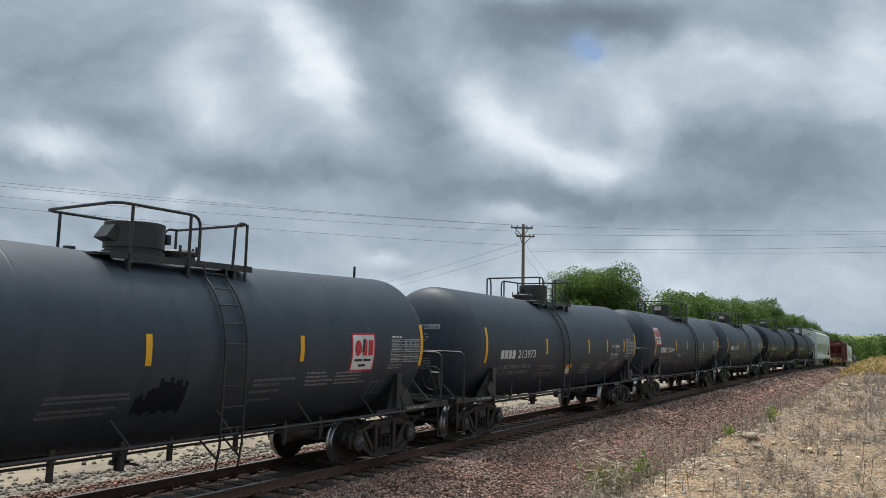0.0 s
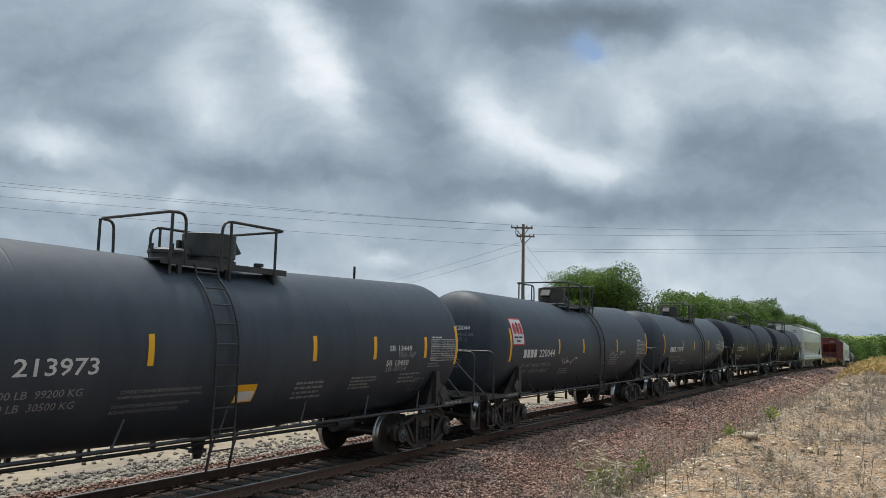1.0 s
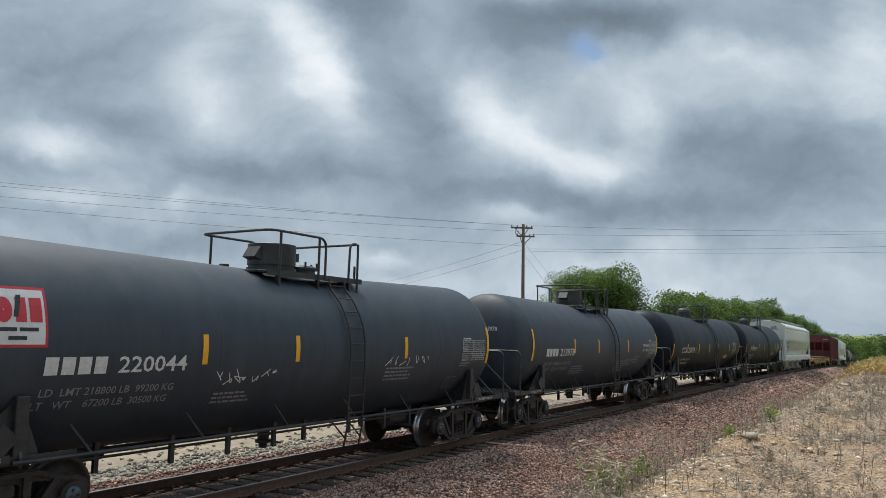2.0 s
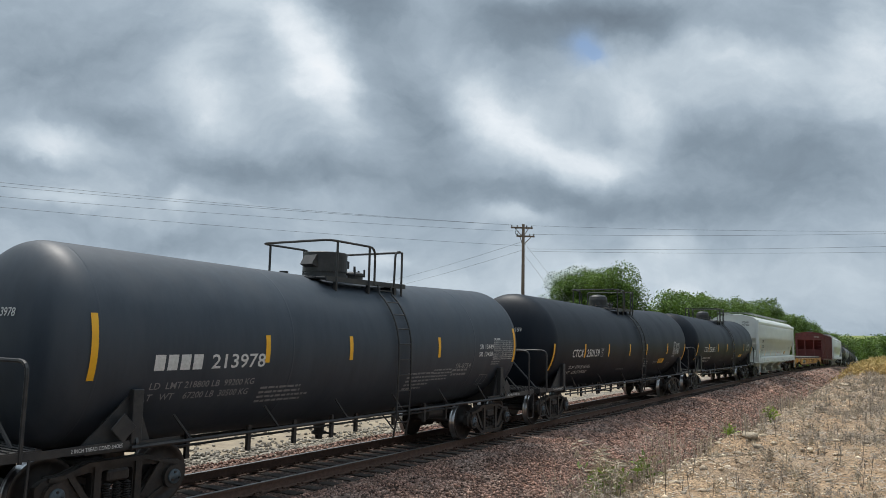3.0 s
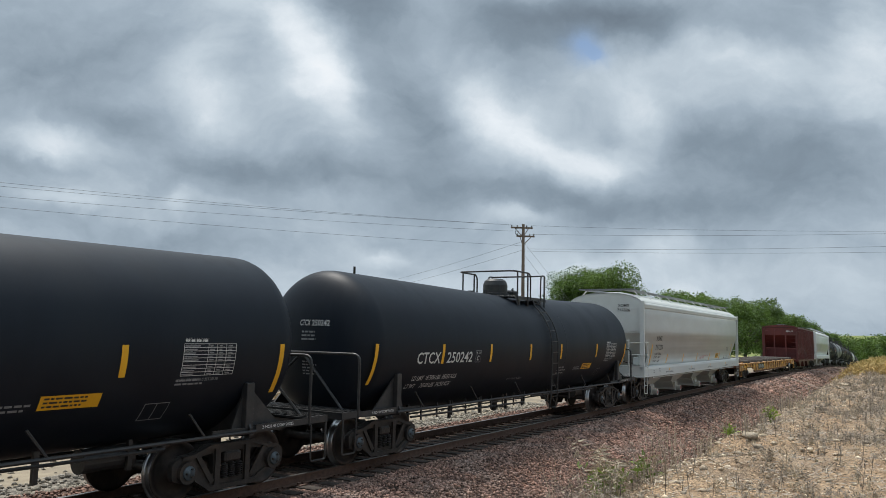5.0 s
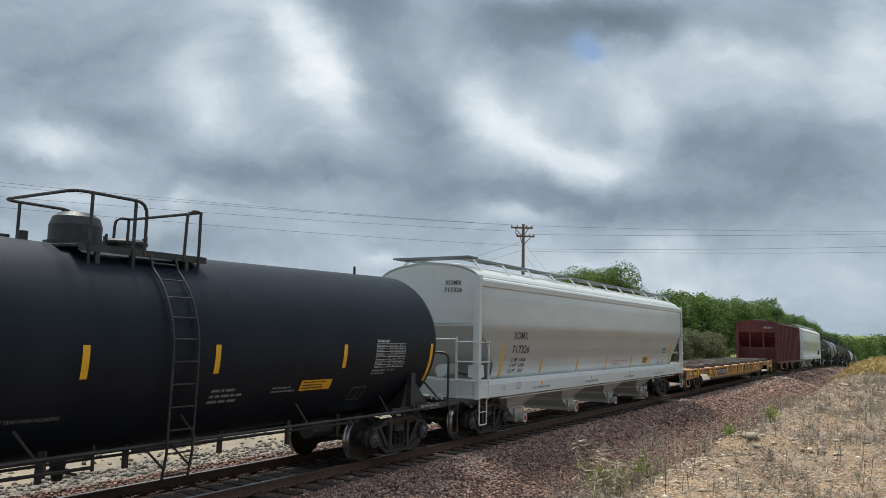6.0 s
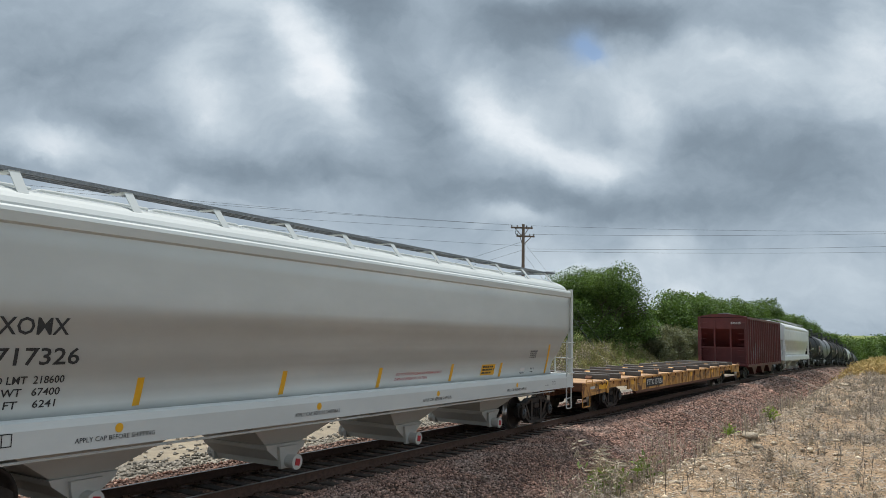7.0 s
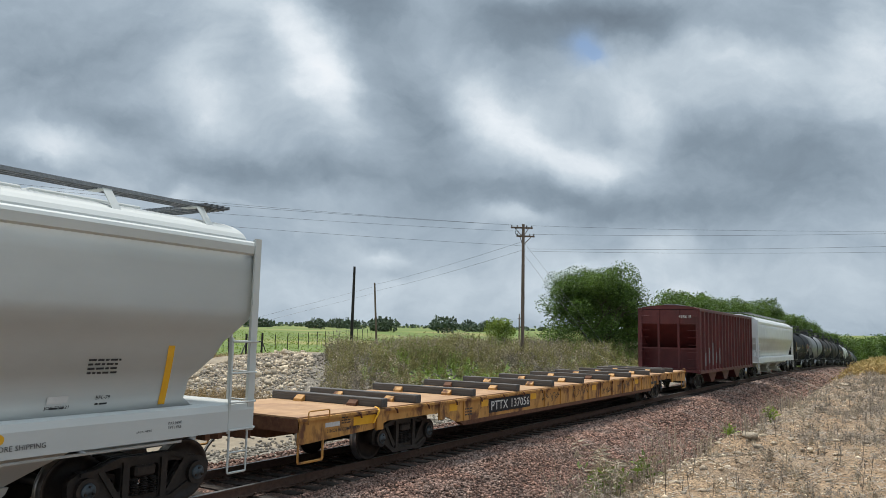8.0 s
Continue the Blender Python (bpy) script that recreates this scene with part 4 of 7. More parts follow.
def place_car(base, first, mid, half, turned, label, group=""):
    car = base if first else copy_thing(base, Matrix.Identity(4))
    tagged(car, label, group=group)
    CARS.append((car, mid, half, turned))
    return car


def tank_lettering(car, R, zc, turned, stripes, end_z, mid_z, number, num_at, table_at, sign_at=None, sr=None, texts=(), end_number=True, tank_half=6.72, half_truck=5.36, sentences=(), capacity=()):
    w = Wrap(car, R, zc, turned)
    for i, x in enumerate(stripes):
        z0, z1 = end_z if abs(x) > 5.5 else mid_z
        decal(w, "reflective_strip", [(x - 0.05, z0, x + 0.05, z1)], M["yellow"], "yellow reflective strip")
    x, z = num_at
    if tank_half > 7:
        lettering(w, "CTCX", x - 0.15, z - 0.02, 0.93, 0.25, M["white_letter"])
        lettering(w, number, x + 1.06, z - 0.02, 1.15, 0.25, M["white_letter"])
        a, b, t = x + 2.36, z - 0.03, 0.012
        decal(w, "plate_box", [(a, b, a + 0.26, b + t), (a, b + 0.28, a + 0.26, b + 0.28 + t), (a, b, a + t, b + 0.28), (a + 0.25, b, a + 0.26, b + 0.29)], M["grey_letter"])
        lettering(w, "C", a + 0.08, b + 0.04, 0.10, 0.12, M["white_letter"])
        lettering(w, "PLATE", a + 0.04, b + 0.20, 0.18, 0.05, M["white_letter"], 0.004)
        lettering(w, "LD LMT  187500 LBS  85050 KGS", x - 0.10, z - 0.38, 1.80, 0.10, M["white_letter"], 0.002)
        lettering(w, "LT WT     75500 LBS  34250 KGS", x - 0.22, z - 0.55, 1.80, 0.10, M["white_letter"], 0.002)
    else:
        decal(w, "owner_mark", mark_blocks(x - 0.12, z, 0.88, 0.22, 4, RNG), M["white_letter"])
        lettering(w, number, x + 0.90, z, 1.10, 0.22, M["white_letter"])
        lettering(w, "LD  LMT 218800 LB  99200 KG", x - 0.1, z - 0.27, 1.95, 0.10, M["grey_letter"], 0.008)
        lettering(w, "LT   WT    67200 LB  30500 KG", x - 0.16, z - 0.43, 1.95, 0.10, M["grey_letter"], 0.008)
    if table_at:
        test_table(w, table_at[0], table_at[1], 1.06 if tank_half < 7 else 0.98, 0.46, RNG)
        decal(w, "table_heading", word_bars(RNG, table_at[0] + 0.02, table_at[1] + 0.48, 0.45, 0.07, 1), M["white_letter"])
        decal(w, "coating_note", word_bars(RNG, table_at[0] - 0.05, table_at[1] - 0.14, 0.5, 0.11, 2), M["grey_letter"])
        a, b = table_at[0] - 0.42, table_at[1] - 0.62
        t = 0.012
        decal(w, "routing_box", [(a, b, a + 0.42, b + t), (a, b + 0.24, a + 0.42, b + 0.24 + t), (a, b, a + t, b + 0.24), (a + 0.41, b, a + 0.42, b + 0.24), (a + 0.20, b, a + 0.20 + t, b + 0.24)], M["grey_letter"])
    if sr:
        for text, x, z, wd, m in sr:
            lettering(w, text, x, z, wd, 0.115, M[m])
    if sign_at:
        x, z = sign_at
        s = 0.72
        decal(w, "sign_border", [(x, z, x + s, z + s)], M["red_paint"])
        decal(w, "sign_sheet", [(x + 0.035, z + 0.035, x + s - 0.035, z + s - 0.035)], M["sign_white"], "white sheet sign with a red border", lift=0.003)
        # the emblem: three plain red shapes
        w.lift += 0.007
        vs, fs = [], []
        for k in range(16):
            a = 2 * math.pi * k / 16
            vs += [w.at(x + 0.19 + 0.105 * math.cos(a), z + 0.44 + 0.15 * math.sin(a)), w.at(x + 0.19 + 0.01 * math.cos(a), z + 0.44 + 0.01 * math.sin(a))]
        for k in range(16):
            fs.append((2 * k, 2 * k + 1, (2 * k + 3) % 32, (2 * k + 2) % 32))
        child("emblem", raw_mesh("emblem", vs, fs, M["red_paint"]), w.car)
        w.lift -= 0.007
        decal(w, "emblem", [(x + 0.33, z + 0.30, x + 0.46, z + 0.59)], M["red_paint"], lift=0.007)
        decal(w, "emblem", [(x + 0.50, z + 0.30, x + 0.65, z + 0.59)], M["red_paint"], lift=0.007)
        decal(w, "emblem_flame", [(x + 0.30, z + 0.36, x + 0.36, z + 0.62, 0.05)], M["black_letter"], lift=0.008)
        decal(w, "sign_words", [(x + 0.10, z + 0.19, x + 0.34, z + 0.235), (x + 0.37, z + 0.19, x + 0.60, z + 0.235), (x + 0.24, z + 0.09, x + 0.46, z + 0.135)], M["black_letter"], lift=0.006)
    wb = Wrap(car, 1.457, None, turned)
    for x in (-half_truck - 0.95, half_truck + 0.25):
        lettering(wb, "2 INCH TREAD COND SHOES" if tank_half < 7 else "2 INCH HF COMP SHOES", x, 1.025, 0.72, 0.05, M["white_letter"], 0.004)
    for text, x, z, wd, ht in sentences:
        lettering(w, text, x, z, wd, ht, M["grey_letter"], 0.006)
    for x, z, wd, ht, n in texts:
        decal(w, "notice", word_bars(RNG, x, z, wd, ht, n), M["grey_letter"])
    if end_number:
        def on_head(y, z, lift=0.012):
            # y across the head as read from in front of it
            rad = math.hypot(y, z - zc - RISE * tank_half)
            s = min((rad / R), 0.999) ** (1 / 0.92)
            c = math.sqrt(max(1 - s * s, 0)) ** 0.9
            xx = -tank_half + 0.70 * (1 - c) - lift
            p = Vector((xx, -y, z))
            return Vector((-p.x, -p.y, p.z)) if turned else p
        lettering(w, number, 0.17, 2.70, 0.42, 0.12, M["white_letter"], place=on_head)
        if tank_half > 7:
            lettering(w, "CTCX", -0.14, 2.70, 0.27, 0.12, M["white_letter"], place=on_head)
        for (a, b, c, d) in [(-0.14, 2.70, 0.13, 2.82)] if tank_half < 7 else []:
            n = 4
            vs, fs = [], []
            for k in range(n):
                x0 = a + (c - a) * k / n
                for (u0, u1) in ((0.008, 0.022), (0.038, 0.052)):
                    i = len(vs)
                    vs += [on_head(x0 + u0, b), on_head(x0 + u1, b), on_head(x0 + u1, d), on_head(x0 + u0, d)]
                    fs.append((i, i + 1, i + 2, i + 3))
            child("owner_mark", raw_mesh("owner_mark", vs, fs, M["white_letter"]), w.car)
        for text, y, z, wd in capacity:
            lettering(w, text, y, z, wd, 0.085, M["grey_letter"], 0.004, place=on_head)
        vs, fs = [], []
        for (a, b, c, d) in ([] if capacity else word_bars(RNG, -0.08, 2.40, 0.45, 0.22, 3)) + word_bars(RNG, -0.05, 1.72, 0.42, 0.30, 5):
            i = len(vs)
            vs += [on_head(a, b), on_head(c, b), on_head(c, d), on_head(a, d)]
            fs.append((i, i + 1, i + 2, i + 3))
        child("capacity_figures", raw_mesh("capacity_figures", vs, fs, M["grey_letter"]), w.car)
    return w


def build_tanks():
    C0, L = 14.80, 14.87
    R, zc, half = 1.445, 2.235, 6.72
    base = tank_base("grey", half, 5.36, R, zc, M["tank_grey"])
    long_lab = "weathered grey-black tank car with yellow strips, coupled in a freight train"
    a = place_car(base, True, C0 - L / 2, 5.36, False, "weathered grey-black tank car with a red and white sign")
    b = place_car(base, False, C0 + L / 2, 5.36, True, "weathered grey-black tank car with a small yellow notice")
    c = place_car(base, False, C0 + 1.5 * L, 5.36, False, "grey-black tank car with a sign and chalk scrawls")
    d = place_car(base, False, C0 + 2.5 * L, 5.36, False, long_lab)
    ez, mz = (1.90, 2.77), (2.07, 2.51)
    w = tank_lettering(a, R, zc, False, (-5.83, -3.0, -0.69, 2.39, 6.12), ez, mz, "213970", (-5.2, 2.0), (5.02, 2.0), (3.74, 1.85), sentences=[("CONSULT OWNER BEFORE REPAIRING TANK", -2.05, 1.68, 1.18, 0.042), ("SHARP OBJECTS MUST NOT CONTACT LINING", -2.06, 1.61, 1.22, 0.042), ("DO NOT STEAM OR CLEAN TANK WITH", -2.08, 1.50, 1.06, 0.042), ("BOILING WATER OR CAUSTIC SODA", -2.08, 1.43, 0.95, 0.042), ("MAXIMUM OPERATING PRESSURE FOR", 1.37, 1.76, 0.95, 0.05), ("HEATER COILS 25 PSI", 1.37, 1.68, 0.6, 0.05), ("EXTERIOR HEATER PIPES", 1.36, 1.57, 0.65, 0.05), ("CAPS REQUIRED", 1.38, 1.43, 0.5, 0.05)], texts=[(2.6, 1.62, 0.75, 0.28, 4), (3.4, 1.62, 0.95, 0.26, 4)])
    # patch of fresh black paint with ragged edges
    decal(w, "paint_patch", [(-0.76 + 0.055 * k, 1.40 + 0.03 * math.sin(k * 1.7), -0.704 + 0.055 * k, 1.64 + 0.22 * smooth(1, 7, k) * (1 - 0.25 * smooth(10, 14, k)) + 0.05 * math.sin(k * 2.3)) for k in range(15)], M["tank_black"], "patch of fresh black paint")
    w = tank_lettering(b, R, zc, True, (-5.80, -2.14, 1.23, 2.99, 4.79, 6.10), ez, mz, "213973", (-4.9, 1.98), (5.02, 2.0),
                       sr=[("SR 13449", 3.47, 2.22, 0.80, "white_letter"), ("FRA AIP", 3.80, 2.09, 0.62, "grey_letter"), ("SR 13450", 3.41, 1.93, 0.78, "white_letter"), ("SR-8754", 3.41, 1.81, 0.75, "grey_letter")],
                       sentences=[("CONSULT OWNER BEFORE REPAIRING TANK", -2.5, 1.70, 1.35, 0.05), ("SHARP OBJECTS MUST NOT CONTACT LINING", -2.52, 1.62, 1.4, 0.05), ("DO NOT STEAM OR CLEAN TANK WITH", -2.55, 1.50, 1.25, 0.05), ("BOILING WATER OR CAUSTIC SODA", -2.55, 1.42, 1.1, 0.05)], texts=[(0.9, 1.40, 0.9, 0.34, 4), (2.4, 1.5, 0.85, 0.26, 4), (4.0, 1.55, 0.8, 0.24, 3)])
    decal(w, "notice_label", [(-0.43, 1.44, -0.02, 1.73)], M["yellow"], "small yellow and white notice")
    decal(w, "notice_label_sheet", [(-0.40, 1.46, -0.05, 1.62)], M["sign_white"], lift=0.003)
    w = tank_lettering(c, R, zc, False, (-5.95, -2.72, -0.73, 2.54, 6.10), ez, mz, "220044", (-5.04, 1.99), (4.88, 1.98), (-5.86, 2.33), capacity=[("CAPY   20440 US GAL", -0.1, 2.55, 0.8), ("CAPY   77 372    L", -0.1, 2.42, 0.62)], texts=[(1.9, 1.62, 1.0, 0.3, 4), (-2.4, 1.45, 0.9, 0.2, 3)])
    scrawl(w, -2.47, 1.74, 1.3, 0.26, 1)
    scrawl(w, 1.83, 1.90, 1.7, 0.22, 2)
    w = tank_lettering(d, R, zc, False, (-6.08, -3.0, -0.84, 2.28, 6.02), ez, mz, "213978", (-5.04, 2.0), (4.87, 1.98),
                       sr=[("SR 13449", 4.14, 2.24, 0.70, "white_letter"), ("SR 13450", 4.12, 2.06, 0.70, "white_letter"), ("SR-8754", 3.1, 1.80, 0.7, "grey_letter")], texts=[(1.2, 1.38, 1.1, 0.4, 5), (2.2, 1.55, 0.95, 0.28, 4), (3.0, 1.62, 0.9, 0.2, 2), (-3.0, 1.4, 1.2, 0.3, 4)])
    R2, zc2, half2, th2 = 1.49, 2.25, 8.17, 6.85
    base2 = tank_base("black", half2, th2, R2, zc2, M["tank_black"], "round")
    e = place_car(base2, True, 59.41 + 17.80 * 0.5, th2, False, "clean black tank car with yellow strips and white figures")
    f = place_car(base2, False, 59.41 + 17.80 * 1.5, th2, False, "clean black tank car coupled before a pale hopper")
    for car, num in ((e, "250159"), (f, "250242")):
        w = tank_lettering(car, R2, zc2, False, (-7.74, -5.24, -2.98, -0.66, 1.48, 4.50, 7.44), (1.57, 2.37), (1.93, 2.36), num, (-6.12, 1.96), (5.45, 1.91), half_truck=th2, sentences=[("VENT TANK WHEN UNLOADING", -1.65, 1.42, 0.85, 0.05), ("DOT 111A100W1", 5.47, 2.40, 0.42, 0.06), ("EXTERIOR HEATER COILS 200 PSI", 5.42, 1.83, 0.75, 0.045)], texts=[(1.5, 1.45, 0.7, 0.26, 3), (2.8, 1.55, 0.6, 0.12, 2)], tank_half=half2)
        decal(w, "notice_label", [(3.47, 1.56, 4.29, 1.74)], M["yellow"], "yellow notice with dark writing")
        decal(w, "notice_words", word_bars(RNG, 3.52, 1.58, 0.72, 0.15, 3), M["black_letter"], lift=0.003)
        if car is f:
            wc = Wrap(car, 1.455)
            scrawl(wc, 7.5, 1.12, 0.5, 0.2, 6)
    # far cars of the train
    lab = {"tank_dull": "dull black tank car far down the train", "tank_pale": "pale grey tank car far down the train", "tank_brown": "brown-black tank car far down the train", "tank_white": "white tank car far down the train", "tank_grey": "grey-black tank car far down the train"}
    s = 182.3
    for k, paint in enumerate(("tank_dull", "tank_pale", "tank_brown", "tank_brown", "tank_dull", "tank_white", "tank_dull", "tank_pale", "tank_grey", "tank_grey")):
        car = place_car(base, False, s + L / 2, 5.36, k % 2 == 1, lab[paint])
        for o in car.children:
            if o.name.startswith("shell"):
                o.data = o.data.copy()
                o.data.materials[0] = M[paint]
        s += L


def scrawl(w, x, z, width, height, seed):
    """Looping chalk scrawl."""
    rng = random.Random(seed)
    verts, faces = [], []
    px, n = x, 7
    for k in range(n):
        cx = x + width * (k + 0.5) / n
        pts = [(cx + rng.uniform(-0.6, 0.6) * width / n, z + rng.uniform(0, height)) for _ in range(4)]
        pts = rounded([(a, 0, b) for a, b in pts], 0.06, 3)
        for p, q in zip(pts, pts[1:]):
            d = (q - p).normalized() * 0.008
            m = Vector((-d.z, 0, d.x))
            i = len(verts)
            for a in (p - m, p + m, q + m, q - m):
                verts.append(w.at(a.x, a.z))
            faces.append((i, i + 1, i + 2, i + 3))
    child("chalk_scrawl", raw_mesh("chalk_scrawl", verts, faces, M["white_letter"]), w.car, label="white chalk scrawl")


build_tanks()
# ---- covered hoppers ----
def side_reach(z):
    """How far the hopper's bowed side sheet stands out at a height."""
    return 1.565 - 0.245 * (max(3.2 - max(z, 1.45), 0.0) / 1.75) ** 2


def sheet(bm, outline, inner, thick=0.03, reach=side_reach, sy=-1):
    """A side sheet that follows the bowed flank: fan of strips between two height lines given as (z, x_left, x_right)."""
    rows = []
    for z, xl, xr in outline:
        e = reach(z)
        rows.append([bm.verts.new((x, sy * (e - d), z)) for x, d in ((xl, 0), (xr, 0), (xr, thick), (xl, thick))])
    fs = []
    for a, b in zip(rows, rows[1:]):
        for j in range(4):
            fs.append(bm.faces.new((a[j], a[(j + 1) % 4], b[(j + 1) % 4], b[j])))
    fs.append(bm.faces.new(rows[0]))
    fs.append(bm.faces.new(rows[-1]))
    bmesh.ops.recalc_face_normals(bm, faces=fs)


def covered_hopper(mid, half, paint, label, number=None, bays=4, gap=0.0):
    car = tagged(new("covered_hopper"), label, "hopper car", "hopper cars of the train")
    h = half
    t_half = h - 1.50
    # flanks: full sheet with sloping cut ends
    for sy in (-1, 1):
        bm = B()
        cut = [(1.47, 0.95), (1.60, 1.14), (1.72, 1.13), (1.87, 1.12), (2.02, 0.93), (2.17, 0.74), (2.29, 0.66), (2.41, 0.58), (2.58, 0.35), (2.75, 0.12), (2.9, 0.10), (3.05, 0.10), (3.2, 0.10), (3.5, 0.10), (3.88, 0.10)]
        sheet(bm, [(z, -h + a, h - a) for z, a in cut], None, sy=sy)
        part("side_sheet", bm, paint, car, smooth=True)
        # side sill, with a folded top edge, and the top chord under the eave
        bm = B()
        prism(bm, [(sy * 1.63, 1.08), (sy * 1.63, 1.38), (sy * 1.60, 1.47), (sy * 1.50, 1.49), (sy * 1.40, 1.49), (sy * 1.40, 1.40), (sy * 1.54, 1.36), (sy * 1.58, 1.32), (sy * 1.58, 1.12), (sy * 1.48, 1.10), (sy * 1.48, 1.08)], -h + 0.02, h - 0.02, "YZ")
        part("side_sill", bm, paint, car)
        bm = B()
        prism(bm, [(sy * a, b) for a, b in ((1.46, 3.73), (1.54, 3.73), (1.60, 3.78), (1.61, 3.90), (1.58, 3.95), (1.48, 3.99), (1.44, 3.95))], -h + 0.05, h - 0.05, "YZ")
        part("top_chord", bm, paint, car)
        bm = B()
        tube(bm, [(-h + 1.3, sy * 1.56, 1.02), (h - 1.3, sy * 1.56, 1.02)], 0.02, 6)
        part("sill_pipe", bm, paint, car)
    # roof arch
    bm = B()
    ro = [(1.50 * math.cos(radians(a)), 3.94 + 0.44 * math.sin(radians(a))) for a in range(0, 181, 10)]
    ri = [(1.46 * math.cos(radians(a)), 3.90 + 0.42 * math.sin(radians(a))) for a in range(180, -1, -10)]
    prism(bm, ro + ri, -h + 0.2, h - 0.2, "YZ")
    part("roof", bm, paint, car)
    # loading trough hatches along the middle
    n = 9
    for k in range(n):
        x = -h + 1.2 + (2 * h - 2.4) * (k + 0.5) / n
        bm = B()
        box(bm, (x, 0, 4.41), ((2 * h - 2.4) / n - 0.12, 0.56, 0.09), bevel=0.02)
        part("hatch_cover", bm, paint, car)
    # running boards on straps
    grate = M["galvanised"]
    for sy in (-1, 1):
        bm = B()
        for j in range(4):
            box(bm, (0, sy * (0.66 + 0.11 * j), 4.50), (2 * h - 0.5, 0.012, 0.05))
        x = -h + 0.3
        while x < h - 0.3:
            box(bm, (x, sy * 0.825, 4.505), (0.02, 0.34, 0.03))
            x += 0.09
        rb = part("running_board", bm, grate, car, "galvanised grated running board")
        n = 12
        for k in range(n):
            x = -h + 0.75 + (2 * h - 1.5) * k / (n - 1)
            bm = B()
            prism(bm, [(x - 0.07, 4.48), (x + 0.07, 4.48), (x + 0.07, 4.47), (x - 0.07, 4.47)], sy * 0.65, sy * 1.02)
            d = Vector((0, sy * 0.30, -0.36))
            box(bm, (x, sy * 1.16, 4.29), (0.14, 0.012, d.length), Euler((sy * math.atan2(0.30, 0.36), 0, 0)).to_matrix())
            part("board_strap", bm, paint, rb)
    for sx in (-1, 1):
        bm = B()
        for j in range(5):
            box(bm, (sx * (h - 0.28 - 0.11 * j), 0, 4.51), (0.012, 2.3, 0.05))
        y = -1.1
        while y < 1.12:
            box(bm, (sx * (h - 0.5), y, 4.515), (0.5, 0.018, 0.03))
            y += 0.09
        part("crosswalk", bm, grate, car, "galvanised grated crosswalk")
    # ends
    for sx in (-1, 1):
        bm = B()
        outline = [(-1.50, 2.85), (1.50, 2.85), (1.50, 3.94)] + [(1.48 * math.cos(radians(a)), 3.94 + 0.43 * math.sin(radians(a))) for a in range(10, 180, 10)] + [(-1.50, 3.94)]
        prism(bm, outline, sx * (h - 0.24), sx * (h - 0.20), "YZ")
        part("end_sheet", bm, paint, car)
        bm = B()
        rows = []
        for x, z, y in ((h - 0.22, 2.82, 1.47), (h - 1.16, 1.95, 1.36), (h - 2.1, 1.08, 1.20)):
            rows.append([bm.verts.new((sx * x, sy * y, z + dz)) for sy, dz in ((-1, 0.03), (1, 0.03), (1, -0.03), (-1, -0.03))])
        for a, b in zip(rows, rows[1:]):
            for j in range(4):
                bm.faces.new((a[j], a[(j + 1) % 4], b[(j + 1) % 4], b[j]))
        bm.faces.new(rows[0])
        bm.faces.new(rows[-1])
        bmesh.ops.recalc_face_normals(bm, faces=bm.faces)
        part("slope_sheet", bm, paint, car)
        # corner posts, knee plates and ladders
        for sy in (-1, 1):
            bm = B()
            prism(bm, [(sx * (h - 0.00), sy * 1.62), (sx * (h - 0.13), sy * 1.62), (sx * (h - 0.13), sy * 1.59), (sx * (h - 0.03), sy * 1.59), (sx * (h - 0.03), sy * 1.46), (sx * (h - 0.00), sy * 1.46)], 1.06, 4.02, "XY")
            part("corner_post", bm, paint, car)
            bm = B()
            prism(bm, [(sx * (h - 0.02), 1.08), (sx * (h - 0.95), 1.08), (sx * (h - 0.95), 1.47), (sx * (h - 0.02), 1.47)], sy * 1.56, sy * 1.60)
            part("end_plate", bm, paint, car)
            bm = B()
            box(bm, (sx * (h - 0.50), sy * 1.62, 1.76), (0.035, 0.035, 1.42))
            lad = part("end_ladder", bm, paint, car)
            bm = B()
            box(bm, (sx * (h + 0.02), sy * 1.02, 1.78), (0.03, 0.05, 1.5))
            part("ladder_stile", bm, paint, lad)
            for z in (1.10, 1.50, 1.94, 2.41):
                bm = B()
                cyl(bm, (sx * (h - 0.02), sy * 1.66, z), (sx * (h - 0.52), sy * 1.66, z), 0.014, 6)
                part("rung", bm, paint, lad)
                bm = B()
                cyl(bm, (sx * (h + 0.05), sy * 1.60, z), (sx * (h + 0.05), sy * 1.00, z), 0.014, 6)
                part("rung", bm, paint, lad)
            bm = B()
            tube(bm, rounded([(sx * (h - 0.10), sy * 1.60, 1.1), (sx * (h - 0.10), sy * 1.60, 0.46), (sx * (h - 0.46), sy * 1.60, 0.46), (sx * (h - 0.46), sy * 1.60, 1.1)], 0.03), 0.018, 6)
            tube(bm, [(sx * (h - 0.10), sy * 1.60, 0.76), (sx * (h - 0.46), sy * 1.60, 0.76)], 0.015, 6)
            part("sill_step", bm, paint, car)
        bm = B()
        tube(bm, [(sx * (h + 0.05), -1.0, 2.47), (sx * (h + 0.05), 1.0, 2.47)], 0.016, 6)
        part("grab_iron", bm, paint, car)
        bm = B()
        box(bm, (sx * (h - 0.48), 0, 1.46), (0.95, 3.0, 0.05))
        box(bm, (sx * (h - 0.02), 0, 1.27), (0.04, 3.05, 0.40))
        part("end_platform", bm, paint, car)
        bm = B()
        box(bm, (sx * (h - 1.2), 0, 0.92), (2.6, 0.5, 0.36), bevel=0.02)
        part("centre_sill", bm, paint, car)
        coupler(car, sx * (h + 0.43), sx, M["rust"])
    # brake gear on the front platform
    bm = B()
    cyl(bm, (-h + 0.35, -0.35, 1.68), (-h + 0.95, -0.35, 1.68), 0.16, 18)
